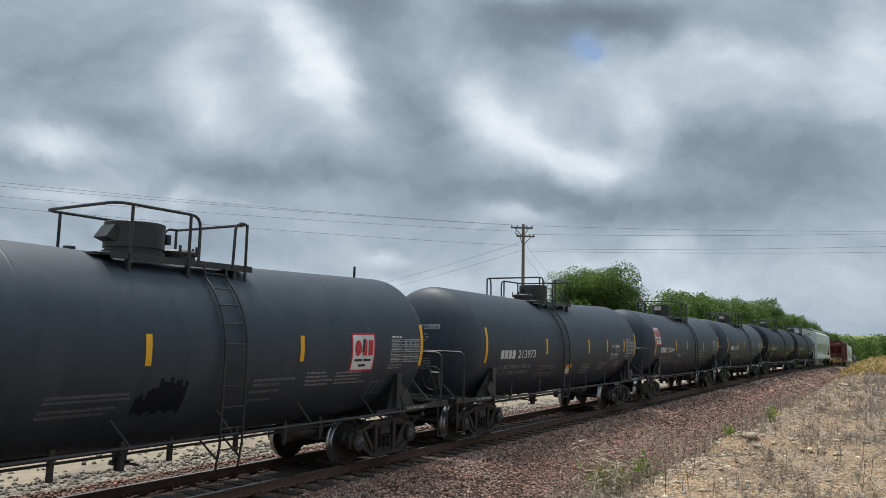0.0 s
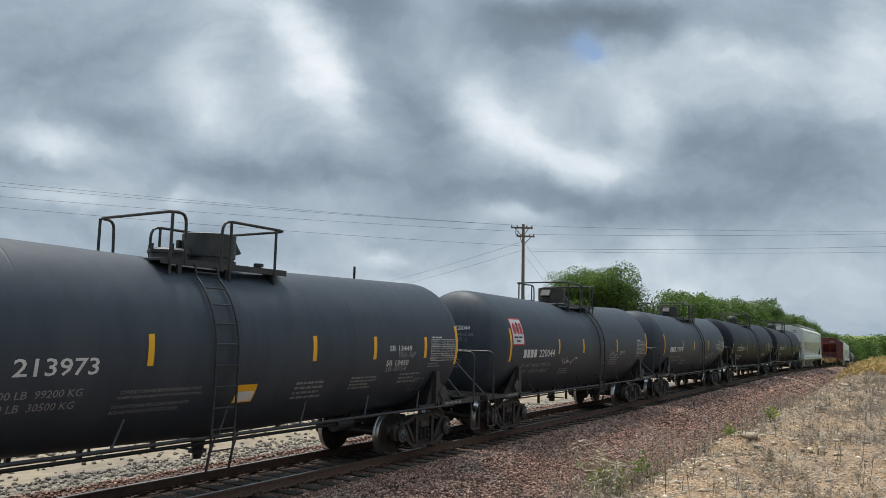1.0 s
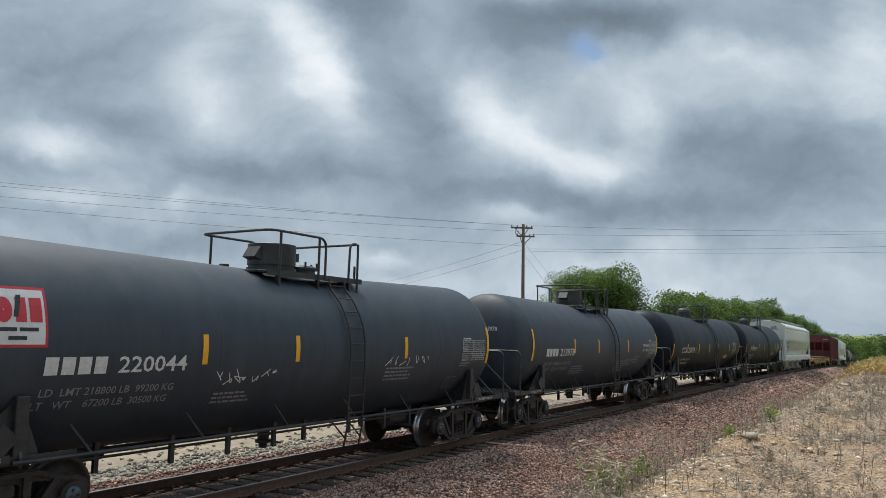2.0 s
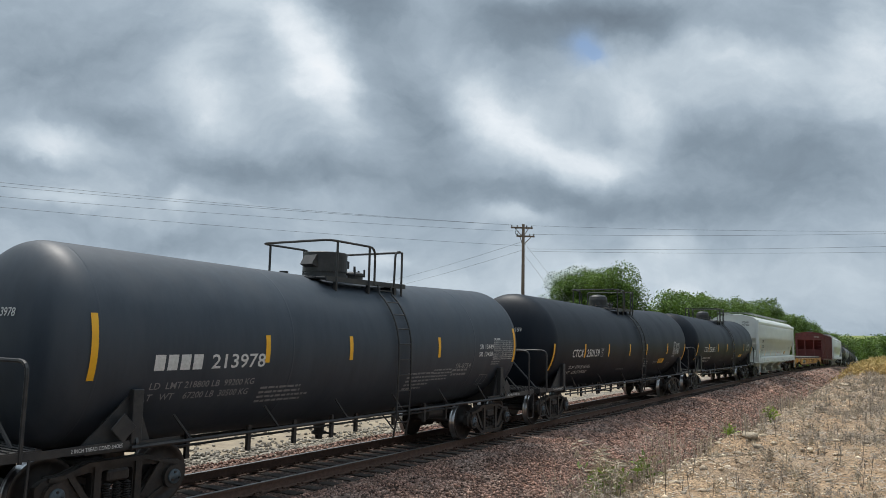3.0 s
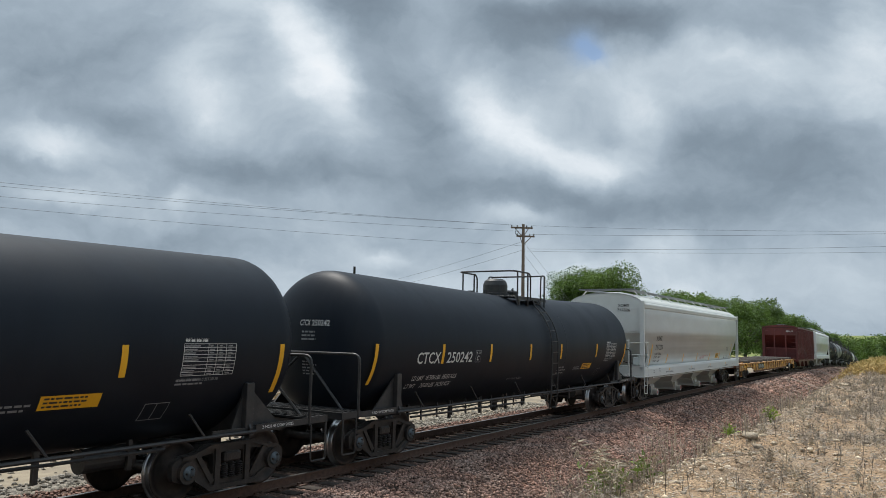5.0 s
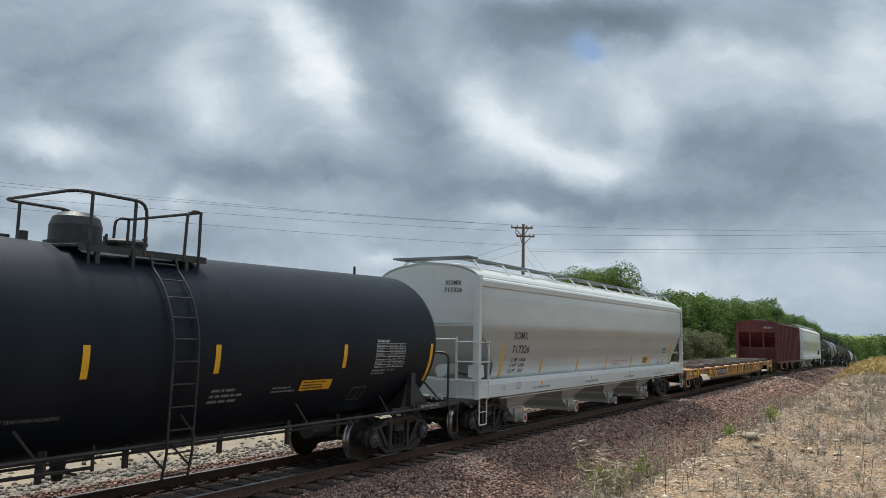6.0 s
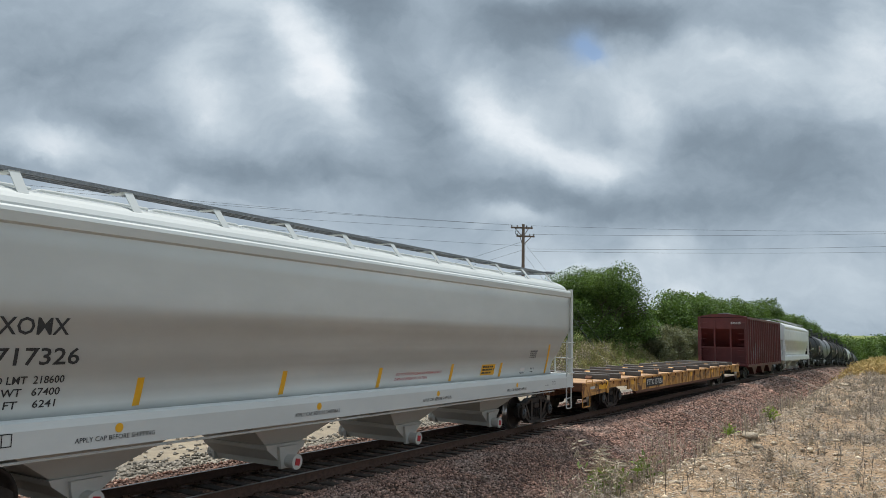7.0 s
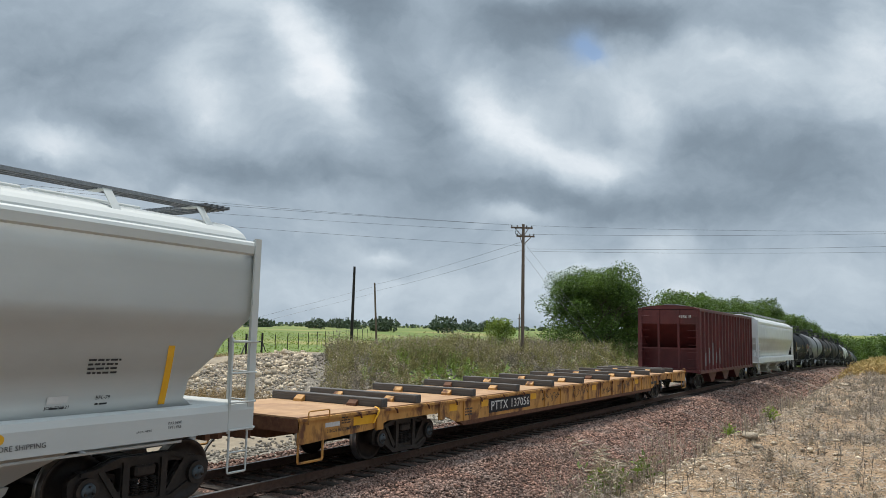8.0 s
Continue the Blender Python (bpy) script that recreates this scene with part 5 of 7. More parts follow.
    part("air_reservoir", bm, paint, car)
    bm = B()
    box(bm, (-h + 0.72, -1.15, 1.68), (0.34, 0.3, 0.32), bevel=0.03)
    cyl(bm, (-h + 0.9, -1.12, 1.6), (-h + 1.0, -1.12, 1.6), 0.12, 14)
    cyl(bm, (-h + 0.6, -1.25, 1.85), (-h + 0.6, -1.25, 1.95), 0.08, 12)
    part("brake_valve", bm, paint, car)
    bm = B()
    tube(bm, rounded([(-h + 0.95, -0.4, 1.65), (-h + 0.8, -0.8, 1.58), (-h + 0.75, -1.1, 1.6)], 0.2), 0.02, 6)
    part("brake_hose", bm, M["fitting"], car)
    bm = B()
    c = Vector((-h - 0.1, 0.62, 1.75))
    tube(bm, [c + Vector((0, 0.27 * math.cos(a), 0.27 * math.sin(a))) for a in [2 * math.pi * k / 20 for k in range(20)]], 0.015, 6, True)
    for k in range(4):
        tube(bm, [c, c + Vector((0, 0.27 * math.cos(k * math.pi / 2), 0.27 * math.sin(k * math.pi / 2)))], 0.012, 6)
    box(bm, (-h - 0.03, 0.62, 1.7), (0.1, 0.24, 0.4))
    part("brake_wheel", bm, M["fitting"], car)
    # discharge hoppers
    span = (2 * h - 3.6) / bays
    for k in range(bays):
        xc = -h + 1.8 + span * (k + 0.5)
        a = span / 2 - 0.08
        bm = B()
        lo, hi = [], []
        for sxx, syy in ((-1, -1), (1, -1), (1, 1), (-1, 1)):
            hi.append(bm.verts.new((xc + sxx * a, syy * 1.42, 1.42)))
            lo.append(bm.verts.new((xc + sxx * 0.42, syy * 0.72, 0.58)))
        for j in range(4):
            bm.faces.new((hi[j], hi[(j + 1) % 4], lo[(j + 1) % 4], lo[j]))
        bm.faces.new(lo)
        bm.faces.new(hi)
        bmesh.ops.recalc_face_normals(bm, faces=bm.faces)
        bay = part("hopper_bay", bm, paint, car)
        bm = B()
        prism(bm, [(xc - 0.50, 0.60), (xc + 0.50, 0.60), (xc + 0.46, 0.52), (xc + 0.16, 0.30), (xc + 0.12, 0.20), (xc - 0.12, 0.20), (xc - 0.16, 0.30), (xc - 0.46, 0.52)], -0.80, 0.80)
        for y in (-0.84, 0.84):
            prism(bm, [(xc - 0.24, 0.56), (xc + 0.24, 0.56), (xc + 0.18, 0.18), (xc - 0.18, 0.18)], y - 0.03, y + 0.03)
        part("outlet_gate", bm, paint, bay)
        bm = B()
        for sy in (-1, 1):
            cyl(bm, (xc, sy * 0.80, 0.30), (xc, sy * 1.06, 0.30), 0.115, 20)
            cyl(bm, (xc, sy * 1.02, 0.30), (xc, sy * 1.08, 0.30), 0.13, 20)
        part("outlet_pipe", bm, paint, bay)
        bm = B()
        box(bm, (xc, -1.085, 0.30), (0.11, 0.012, 0.12), Euler((0, radians(10), 0)).to_matrix())
        part("outlet_cap_tag", bm, M["red_paint"], bay, "red cap tag")
    truck(car, -t_half)
    truck(car, t_half)
    CARS.append((car, mid, t_half, False))
    if number:
        w = Wrap(car, 1.6, slope=side_reach)
        dark = M["black_letter"]
        lettering(w, "XOMX", -7.50, 2.48, 0.86, 0.21, dark)
        lettering(w, number, -7.50, 2.12, 1.05, 0.21, dark)
        lettering(w, "LD LMT  218600", -7.50, 1.90, 0.90, 0.095, dark)
        lettering(w, "LT WT   67400", -7.53, 1.755, 0.90, 0.095, dark)
        lettering(w, "CU FT    6241", -7.56, 1.61, 0.90, 0.095, dark)
        for x, z0, z1 in ((-8.00, 1.52, 2.34), (-5.50, 1.54, 1.92), (-2.72, 1.53, 1.92), (-0.02, 1.51, 1.90), (2.74, 1.52, 1.91), (5.18, 1.53, 1.89), (8.03, 1.53, 2.35)):
            decal(w, "reflective_strip", [(x - 0.055, z0, x + 0.055, z1)], M["yellow"], "yellow reflective strip")
        lettering(w, "DO NOT STEAM CLEAN OR MECHANICALLY", 0.55, 1.72, 1.75, 0.055, M["red_paint"], 0.0)
        lettering(w, "DAMAGE INTERIOR COATING", 0.53, 1.62, 1.2, 0.055, M["red_paint"], 0.0)
        decal(w, "notice_label", [(4.15, 1.60, 4.85, 1.86)], M["yellow"], "yellow notice with dark writing")
        decal(w, "notice_words", word_bars(RNG, 4.2, 1.62, 0.6, 0.22, 3, 1.0), dark, lift=0.003)
        for x, z, wd, ht, n in ((6.8, 1.98, 0.5, 0.22, 4), (6.4, 1.56, 0.25, 0.05, 1), (7.0, 1.58, 0.22, 0.05, 1)):
            decal(w, "notice", word_bars(RNG, x, z, wd, ht, n), dark)
        lettering(w, "BPL-79", 7.0, 1.66, 0.2, 0.05, dark, 0.004)
        lettering(w, "JOB F22021", 6.33, 1.56, 0.32, 0.05, dark, 0.004)
        decal(w, "builder_plate", [(6.35, 1.64, 6.62, 1.73)], M["sign_white"])
        ws = Wrap(car, 1.63)
        for xc in [-h + 1.8 + span * (k + 0.5) for k in range(bays)]:
            lettering(ws, "APPLY CAP BEFORE SHIPPING", xc - 0.72, 1.17, 1.15, 0.062, dark, 0.004)
            n = 12
            child("round_label", raw_mesh("round_label", [ws.at(xc - 0.12 + 0.06 * math.cos(2 * math.pi * k / n), 1.31 + 0.06 * math.sin(2 * math.pi * k / n)) for k in range(n)], [tuple(range(n))], M["yellow"]), car)
        t = 0.012
        decal(ws, "stencil_box", [(-7.52, 1.22, -7.30, 1.22 + t), (-7.52, 1.36, -7.30, 1.36 + t), (-7.52, 1.22, -7.52 + t, 1.37), (-7.30, 1.22, -7.30 + t, 1.37), (-7.41, 1.22, -7.41 + t, 1.37)], dark)
        for x in (-8.35, 7.95):
            lettering(ws, "PULL HERE", x, 1.28, 0.22, 0.035, dark, 0.004)
            lettering(ws, "LIFT HERE", x, 1.22, 0.22, 0.035, dark, 0.004)
        lettering(ws, "JACK HERE", 7.45, 1.2, 0.24, 0.035, dark, 0.004)

        def on_end(y, z):
            return Vector((-h + 0.19, -y, z))
        lettering(w, number, 0.50, 3.62, 0.52, 0.12, dark, place=on_end)
        lettering(w, "XOMX", 0.52, 3.80, 0.48, 0.12, dark, place=on_end)
    return car


# ---- flatcar with timber bearers ----
def flatcar(mid, h):
    car = tagged(new("flatcar"), "worn yellow steel flatcar with a tan deck, empty", "flatcar")
    yel = M["flat_yellow"]
    W = 1.46
    t_half = 9.30
    for sy in (-1, 1):
        bm = B()
        prism(bm, [(-h, 0.66), (-h, 1.10), (h, 1.10), (h, 0.66), (h - 2.1, 0.74), (h - 2.6, 0.86), (h - 4.5, 0.86), (h - 5.3, 0.60), (-h + 5.3, 0.60), (-h + 4.5, 0.86), (-h + 2.6, 0.86), (-h + 2.1, 0.74)], sy * (W - 0.02), sy * W)
        part("side_sill", bm, yel, car)
        bm = B()
        box(bm, (0, sy * (W + 0.02), 1.08), (2 * h, 0.05, 0.05))
        part("sill_flange", bm, yel, car)
        bm = B()
        prism(bm, [(-h + 5.4, 0.60), (h - 5.4, 0.60), (h - 5.6, 0.50), (-h + 5.6, 0.50)], sy * (W - 0.12), sy * (W + 0.01))
        part("lower_flange", bm, M["rust"], car)
        for k in range(14):
            x = -h + 5.6 + (2 * h - 11.2) * k / 13
            if sy < 0 and -6.5 < x < -3.7:
                continue
            bm = B()
            box(bm, (x, sy * (W + 0.012), 0.83), (0.05, 0.035, 0.44))
            part("stiffener", bm, yel, car)
        for x in [-h + 2.3, -h + 4.6, h - 4.6, h - 2.3]:
            bm = B()
            box(bm, (x, sy * (W + 0.01), 0.90), (0.22, 0.06, 0.38), bevel=0.01)
            part("jacking_pad", bm, yel, car)
    rng = random.Random(9)
    n = 12
    for k in range(n):
        x0, x1 = -h + 2 * h * k / n, -h + 2 * h * (k + 1) / n
        bm = B()
        box(bm, ((x0 + x1) / 2, 0, 1.115), (x1 - x0 - 0.012, 2 * W - 0.02, 0.03))
        part("deck_plate", bm, M["deck"], car)
    bm = B()
    box(bm, (0, 0, 0.84), (2 * h - 1.0, 0.5, 0.42), bevel=0.02)
    part("centre_sill", bm, M["rust"], car)
    for x in [-h + 0.8 + k * (2 * h - 1.6) / 11 for k in range(12)]:
        if abs(abs(x) - t_half) < 1.3:
            continue
        bm = B()
        box(bm, (x, 0, 0.92), (0.1, 2 * W - 0.1, 0.28))
        part("cross_bearer", bm, M["rust"], car)
    # ends
    for sx in (-1, 1):
        bm = B()
        box(bm, (sx * (h - 0.01), 0, 0.98), (0.03, 2 * W, 0.22))
        box(bm, (sx * (h + 0.05), 0.0, 0.86), (0.14, 0.7, 0.34), bevel=0.02)
        part("end_sill", bm, M["rust"], car)
        coupler(car, sx * (h + 0.55), sx, M["rust"])
        for sy in (-1, 1):
            bm = B()
            tube(bm, rounded([(sx * (h - 0.2), sy * (W + 0.05), 1.0), (sx * (h - 0.2), sy * (W + 0.05), 1.22), (sx * (h - 0.75), sy * (W + 0.05), 1.22), (sx * (h - 0.75), sy * (W + 0.05), 1.0)], 0.04), 0.013, 6)
            part("grab_iron", bm, yel, car)
            bm = B()
            tube(bm, rounded([(sx * (h - 0.02), sy * W, 0.7), (sx * (h - 0.02), sy * W, 0.36), (sx * (h - 0.65), sy * W, 0.36), (sx * (h - 0.65), sy * W, 0.7)], 0.05), 0.022, 6)
            part("sill_step", bm, yel, car)
    # chains and brackets on the flank
    for x in [-h + 1.6 + k * 1.18 for k in range(int((2 * h - 3) / 1.18))]:
        for sy in (-1, 1):
            bm = B()
            tube(bm, [(x, sy * (W + 0.02), 1.10), (x + 0.03, sy * (W + 0.07), 1.07), (x + 0.08, sy * (W + 0.05), 1.00)], 0.02, 6)
            part("lashing_ring", bm, M["rust"], car)
    truck(car, -t_half)
    truck(car, t_half)
    w = Wrap(car, W)
    decal(w, "number_panel", [(-6.22, 0.68, -3.85, 1.02)], M["tank_black"], lift=0.002)
    w.lift += 0.005
    lettering(w, "PTTX", -6.10, 0.74, 0.92, 0.22, M["white_letter"])
    lettering(w, "137056", -4.98, 0.74, 1.08, 0.22, M["white_letter"])
    w.lift -= 0.005
    for x0, x1 in ((-11.55, -10.85), (-8.1, -7.75), (-6.6, -6.26), (-3.8, -3.45), (0.9, 1.3), (5.5, 5.9)):
        decal(w, "reflective_strip", [(x0, 0.86, x1, 1.02)], M["yellow"], "yellow reflective strip")
    for x, z, wd, ht, nn in ((-11.9, 0.92, 0.3, 0.14, 3), (-7.4, 0.7, 0.4, 0.2, 3), (7.6, 0.72, 1.0, 0.2, 1)):
        decal(w, "stencil_note", word_bars(RNG, x, z, wd, ht, nn), M["black_letter"])
    lettering(w, "2 INCH HF COMP SHOES", -12.3, 0.80, 0.95, 0.06, M["black_letter"], 0.004)
    decal(w, "bare_patch", [(-12.35, 0.90, -11.95, 0.98)], M["white_letter"])
    for k, x in enumerate((-2.9, -0.6, 1.9, 3.6)):
        wk = Wrap(car, W)
        rng2 = random.Random(40 + k)
        vs, fs = [], []
        for j in range(6):
            cx = x + 0.22 * j
            pts = rounded([(cx + rng2.uniform(-0.16, 0.16), 0, rng2.uniform(0.68, 1.02)) for _ in range(4)], 0.06, 3)
            for p, q in zip(pts, pts[1:]):
                d = (q - p).normalized() * 0.012
                m = Vector((-d.z, 0, d.x))
                i = len(vs)
                for a in (p - m, p + m, q + m, q - m):
                    vs.append(wk.at(a.x, a.z))
                fs.append((i, i + 1, i + 2, i + 3))
        child("sprayed_scrawl", raw_mesh("sprayed_scrawl", vs, fs, M["black_letter"]), car, label="black sprayed scrawl")
    bm = B()
    tube(bm, rounded([(-10.75, -W + 0.1, 1.14), (-10.8, -W - 0.06, 1.1), (-11.0, -W - 0.05, 0.86)], 0.1), 0.02, 6)
    part("lashing_strap", bm, M["yellow"], car, "yellow lashing strap")
    # bearers lashed across the deck, with steel chocks
    for k, x in enumerate((-10.6, -9.35, -7.0, -4.6, -2.3, 0.1, 2.5, 4.9, 7.3, 9.5, 10.9)):
        bm = B()
        box(bm, (0, 0, 0), (0.20, 2.98 + rng.uniform(-0.06, 0.06), 0.17), bevel=0.012)
        tb = part("timber_bearer", bm, M["timber"], car, "weathered grey timber bearer")
        tb.location = (x, rng.uniform(-0.03, 0.03), 1.218)
        tb.rotation_euler = (0, 0, rng.uniform(-0.02, 0.02))
        for y in (-0.80, 0.62):
            bm = B()
            prism(bm, [(x - 0.10, 1.13), (x - 0.22, 1.13), (x - 0.21, 1.18), (x - 0.10, 1.26)], y - 0.11, y + 0.11)
            part("chock", bm, yel if rng.random() < 0.75 else M["rust"], car)
    CARS.append((car, mid, t_half, False))
    return car


# ---- ribbed oxide-red hopper ----
def ribbed_hopper(mid, h):
    car = tagged(new("ribbed_hopper"), "oxide red ribbed hopper car with open end frames", "hopper car", "hopper cars of the train")
    red = M["red_hopper"]
    W, top = 1.46, 4.03
    t_half = h - 1.45
    for sy in (-1, 1):
        bm = B()
        prism(bm, [(-h + 0.05, 1.0), (h - 0.05, 1.0), (h - 0.05, top), (-h + 0.05, top)], sy * (W - 0.03), sy * W)
        part("side_sheet", bm, red, car)
        n = 18
        for k in range(n):
            x = -h + 0.12 + (2 * h - 0.24) * k / (n - 1)
            bm = B()
            prism(bm, [(x - 0.08, sy * W), (x - 0.05, sy * (W + 0.11)), (x + 0.05, sy * (W + 0.11)), (x + 0.08, sy * W)], 0.95, top - 0.02, "XY")
            part("rib", bm, red, car)
        bm = B()
        prism(bm, [(-h, 0.88), (h, 0.88), (h, 1.04), (-h, 1.04)], sy * (W - 0.08), sy * (W + 0.10))
        part("side_sill", bm, red, car)
        bm = B()
        prism(bm, [(-h, top - 0.05), (h, top - 0.05), (h, top + 0.08), (-h, top + 0.08)], sy * (W - 0.10), sy * (W + 0.10))
        part("top_chord", bm, red, car)
    bm = B()
    prism(bm, [(W * math.cos(radians(a)), top + 0.03 + 0.22 * math.sin(radians(a))) for a in range(0, 181, 15)], -h + 0.05, h - 0.05, "YZ")
    part("roof", bm, red, car)
    bm = B()
    box(bm, (0, 0, top + 0.30), (2 * h - 0.6, 0.6, 0.05))
    part("running_board", bm, M["galvanised"], car)
    for sx in (-1, 1):
        bm = B()
        prism(bm, [(-W, 3.35), (W, 3.35), (W, top), (-W, top)], sx * (h - 0.10), sx * (h - 0.06), "YZ")
        part("end_sheet", bm, red, car)
        bm = B()
        prism(bm, [(sx * (h - 0.08), 3.37), (sx * (h - 0.08), 3.31), (sx * (h - 2.2), 1.2), (sx * (h - 2.2), 1.26)], -W + 0.02, W - 0.02)
        part("slope_sheet", bm, red, car)
        bm = B()
        prism(bm, [(-W, 0.9), (W, 0.9), (W, 2.12), (-W, 2.12)], sx * (h - 0.85), sx * (h - 0.82), "YZ")
        part("end_bulkhead", bm, red, car)
        for y in (-W + 0.06, -0.5, 0.5, W - 0.06):
            bm = B()
            box(bm, (sx * (h - 0.06), y, (0.95 + top) / 2), (0.10, 0.10, top - 0.95))
            part("end_post", bm, red, car)
        bm = B()
        box(bm, (sx * (h - 0.06), 0, 2.10), (0.08, 2 * W, 0.08))
        part("end_beam", bm, red, car)
        bm = B()
        box(bm, (sx * (h - 0.4), 0, 1.0), (0.9, 2 * W + 0.1, 0.12))
        box(bm, (sx * (h - 0.6), 0, 0.88), (1.6, 0.5, 0.34))
        part("end_platform", bm, red, car)
        for y in (-1.2, 1.2):
            lad = None
            for j in range(8):
                bm = B()
                cyl(bm, (sx * (h + 0.02), y - 0.22, 1.2 + 0.36 * j), (sx * (h + 0.02), y + 0.22, 1.2 + 0.36 * j), 0.016, 6)
                part("rung", bm, red, car)
        coupler(car, sx * (h + 0.5), sx, M["rust"])
    for k in range(3):
        xc = (k - 1) * (2 * h - 4.4) / 3
        bm = B()
        prism(bm, [(xc - 1.55, 1.2), (xc + 1.55, 1.2), (xc + 0.3, 0.35), (xc - 0.3, 0.35)], -1.3, 1.3)
        part("hopper_bay", bm, red, car)
    w = Wrap(car, W)
    for x in (-h + 1.3, -h + 7.6):
        for j in range(5):
            decal(w, "graffiti", [(x + 0.85 * j + 0.15, 1.25 + 0.1 * (j % 2), x + 0.85 * j + 0.45, 1.9 + 0.25 * ((j * 7) % 3))], M["grey_letter"])

    def on_end(y, z):
        return Vector((-h + 0.05 - 0.17, -y, z))
    lettering(w, "435615", 0.55, 3.62, 0.62, 0.15, M["white_letter"], place=on_end)
    truck(car, -t_half)
    truck(car, t_half)
    CARS.append((car, mid, t_half, False))
    return car


covered_hopper(104.97, 9.54, M["hopper"], "clean pale grey covered hopper car with a grated roof walk", "717326")
flatcar(128.76, 13.05)
ribbed_hopper(151.81, 7.35)
covered_hopper(170.46, 9.3, M["hopper_white"], "white covered hopper car behind a red one", None, 3)
# ---- fast scattering ----
def fast_mesh(name, verts, faces, material):
    """verts (n, 3), faces (m, k) as arrays."""
    verts, faces = np.asarray(verts, np.float32), np.asarray(faces, np.int32)
    me = bpy.data.meshes.new(name)
    m, k = faces.shape
    me.vertices.add(len(verts))
    me.vertices.foreach_set("co", verts.ravel())
    me.loops.add(m * k)
    me.loops.foreach_set("vertex_index", faces.ravel())
    me.polygons.add(m)
    me.polygons.foreach_set("loop_start", np.arange(0, m * k, k, dtype=np.int32))
    me.update(calc_edges=True)
    me.validate()
    me.materials.append(material)
    return me


def stone_shape(rng):
    """A chipped lump of 8 corners."""
    v = np.array([(x, y, z) for x in (-1, 1) for y in (-1, 1) for z in (-1, 1)], float) * 0.62
    v += rng.uniform(-0.34, 0.34, v.shape)
    f = np.array([(0, 1, 3, 2), (4, 6, 7, 5), (0, 4, 5, 1), (2, 3, 7, 6), (0, 2, 6, 4), (1, 5, 7, 3)])
    return v, f


def rot_matrices(rng, n):
    q = rng.normal(size=(n, 4))
    q /= np.linalg.norm(q, axis=1)[:, None]
    w, x, y, z = q.T
    return np.stack([np.stack([1 - 2 * (y * y + z * z), 2 * (x * y - z * w), 2 * (x * z + y * w)], -1),
                     np.stack([2 * (x * y + z * w), 1 - 2 * (x * x + z * z), 2 * (y * z - x * w)], -1),
                     np.stack([2 * (x * z - y * w), 2 * (y * z + x * w), 1 - 2 * (x * x + y * y)], -1)], 1)


def stones(name, places, sizes, material, seed, flat=0.75):
    rng = np.random.default_rng(seed)
    places, sizes = np.asarray(places), np.asarray(sizes)
    vs, fs, off = [], [], 0
    for k in range(6):
        idx = np.arange(k, len(places), 6)
        if not len(idx):
            continue
        v, f = stone_shape(rng)
        R = rot_matrices(rng, len(idx))
        p = np.einsum("nij,vj->nvi", R, v) * sizes[idx][:, None, None]
        p[:, :, 2] *= flat
        p += places[idx][:, None, :]
        vs.append(p.reshape(-1, 3))
        fs.append((f[None] + (np.arange(len(idx)) * 8)[:, None, None]).reshape(-1, 4) + off)
        off += len(idx) * 8
    return fast_mesh(name, np.concatenate(vs), np.concatenate(fs), material)


def on_ground(s, e, dz=0.0):
    p = line_point(s, e)
    return (p.x, p.y, ground_z(s, e) + dz)


# ---- sleepers and ballast ----
track_bed = tagged(new("track"), "single railway track on dark timber sleepers and red ballast", "railway track", kind="structure")


def build_sleepers():
    rng = random.Random(3)
    meshes = []
    for k in range(4):
        bm = B()
        box(bm, (0, 0, 0), (0.23, 2.6, 0.18), bevel=0.012)
        for v in bm.verts:
            v.co += Vector((rng.uniform(-0.008, 0.008), rng.uniform(-0.03, 0.03), rng.uniform(-0.006, 0.006)))
        me = bpy.data.meshes.new("sleeper")
        bm.to_mesh(me)
        bm.free()
        me.materials.append(M["sleeper"])
        meshes.append(me)
    plate = B()
    for y in (-0.7535, 0.7535):
        box(plate, (0, y, 0.098), (0.20, 0.36, 0.02))
        for dx in (-0.06, 0.06):
            for dy in (-0.095, 0.095):
                box(plate, (dx, y + dy, 0.12), (0.03, 0.04, 0.05))
    pm = bpy.data.meshes.new("tie_plates")
    plate.to_mesh(pm)
    plate.free()
    pm.materials.append(M["rail"])
    s = -6.0
    for k in range(250):
        p = line_point(s)
        ob = new("sleeper", meshes[k % 4])
        ob.parent = track_bed
        ob.location = (p.x, p.y, line_z(s) - 0.277 + rng.uniform(-0.008, 0.008))
        ob.rotation_euler = (0, math.atan(-GRADE), BEND * max(s - BEND_AT, 0) + rng.uniform(-0.02, 0.02))
        if k < 70:
            pl = new("tie_plates", pm)
            pl.parent = ob
        s += 0.50 + rng.uniform(-0.03, 0.03)


DUST_STREAKS = [(62.5, 1.6, 66.0, 4.4), (85.0, 1.6, 90.0, 4.4), (112.0, 1.6, 119.0, 4.4)]


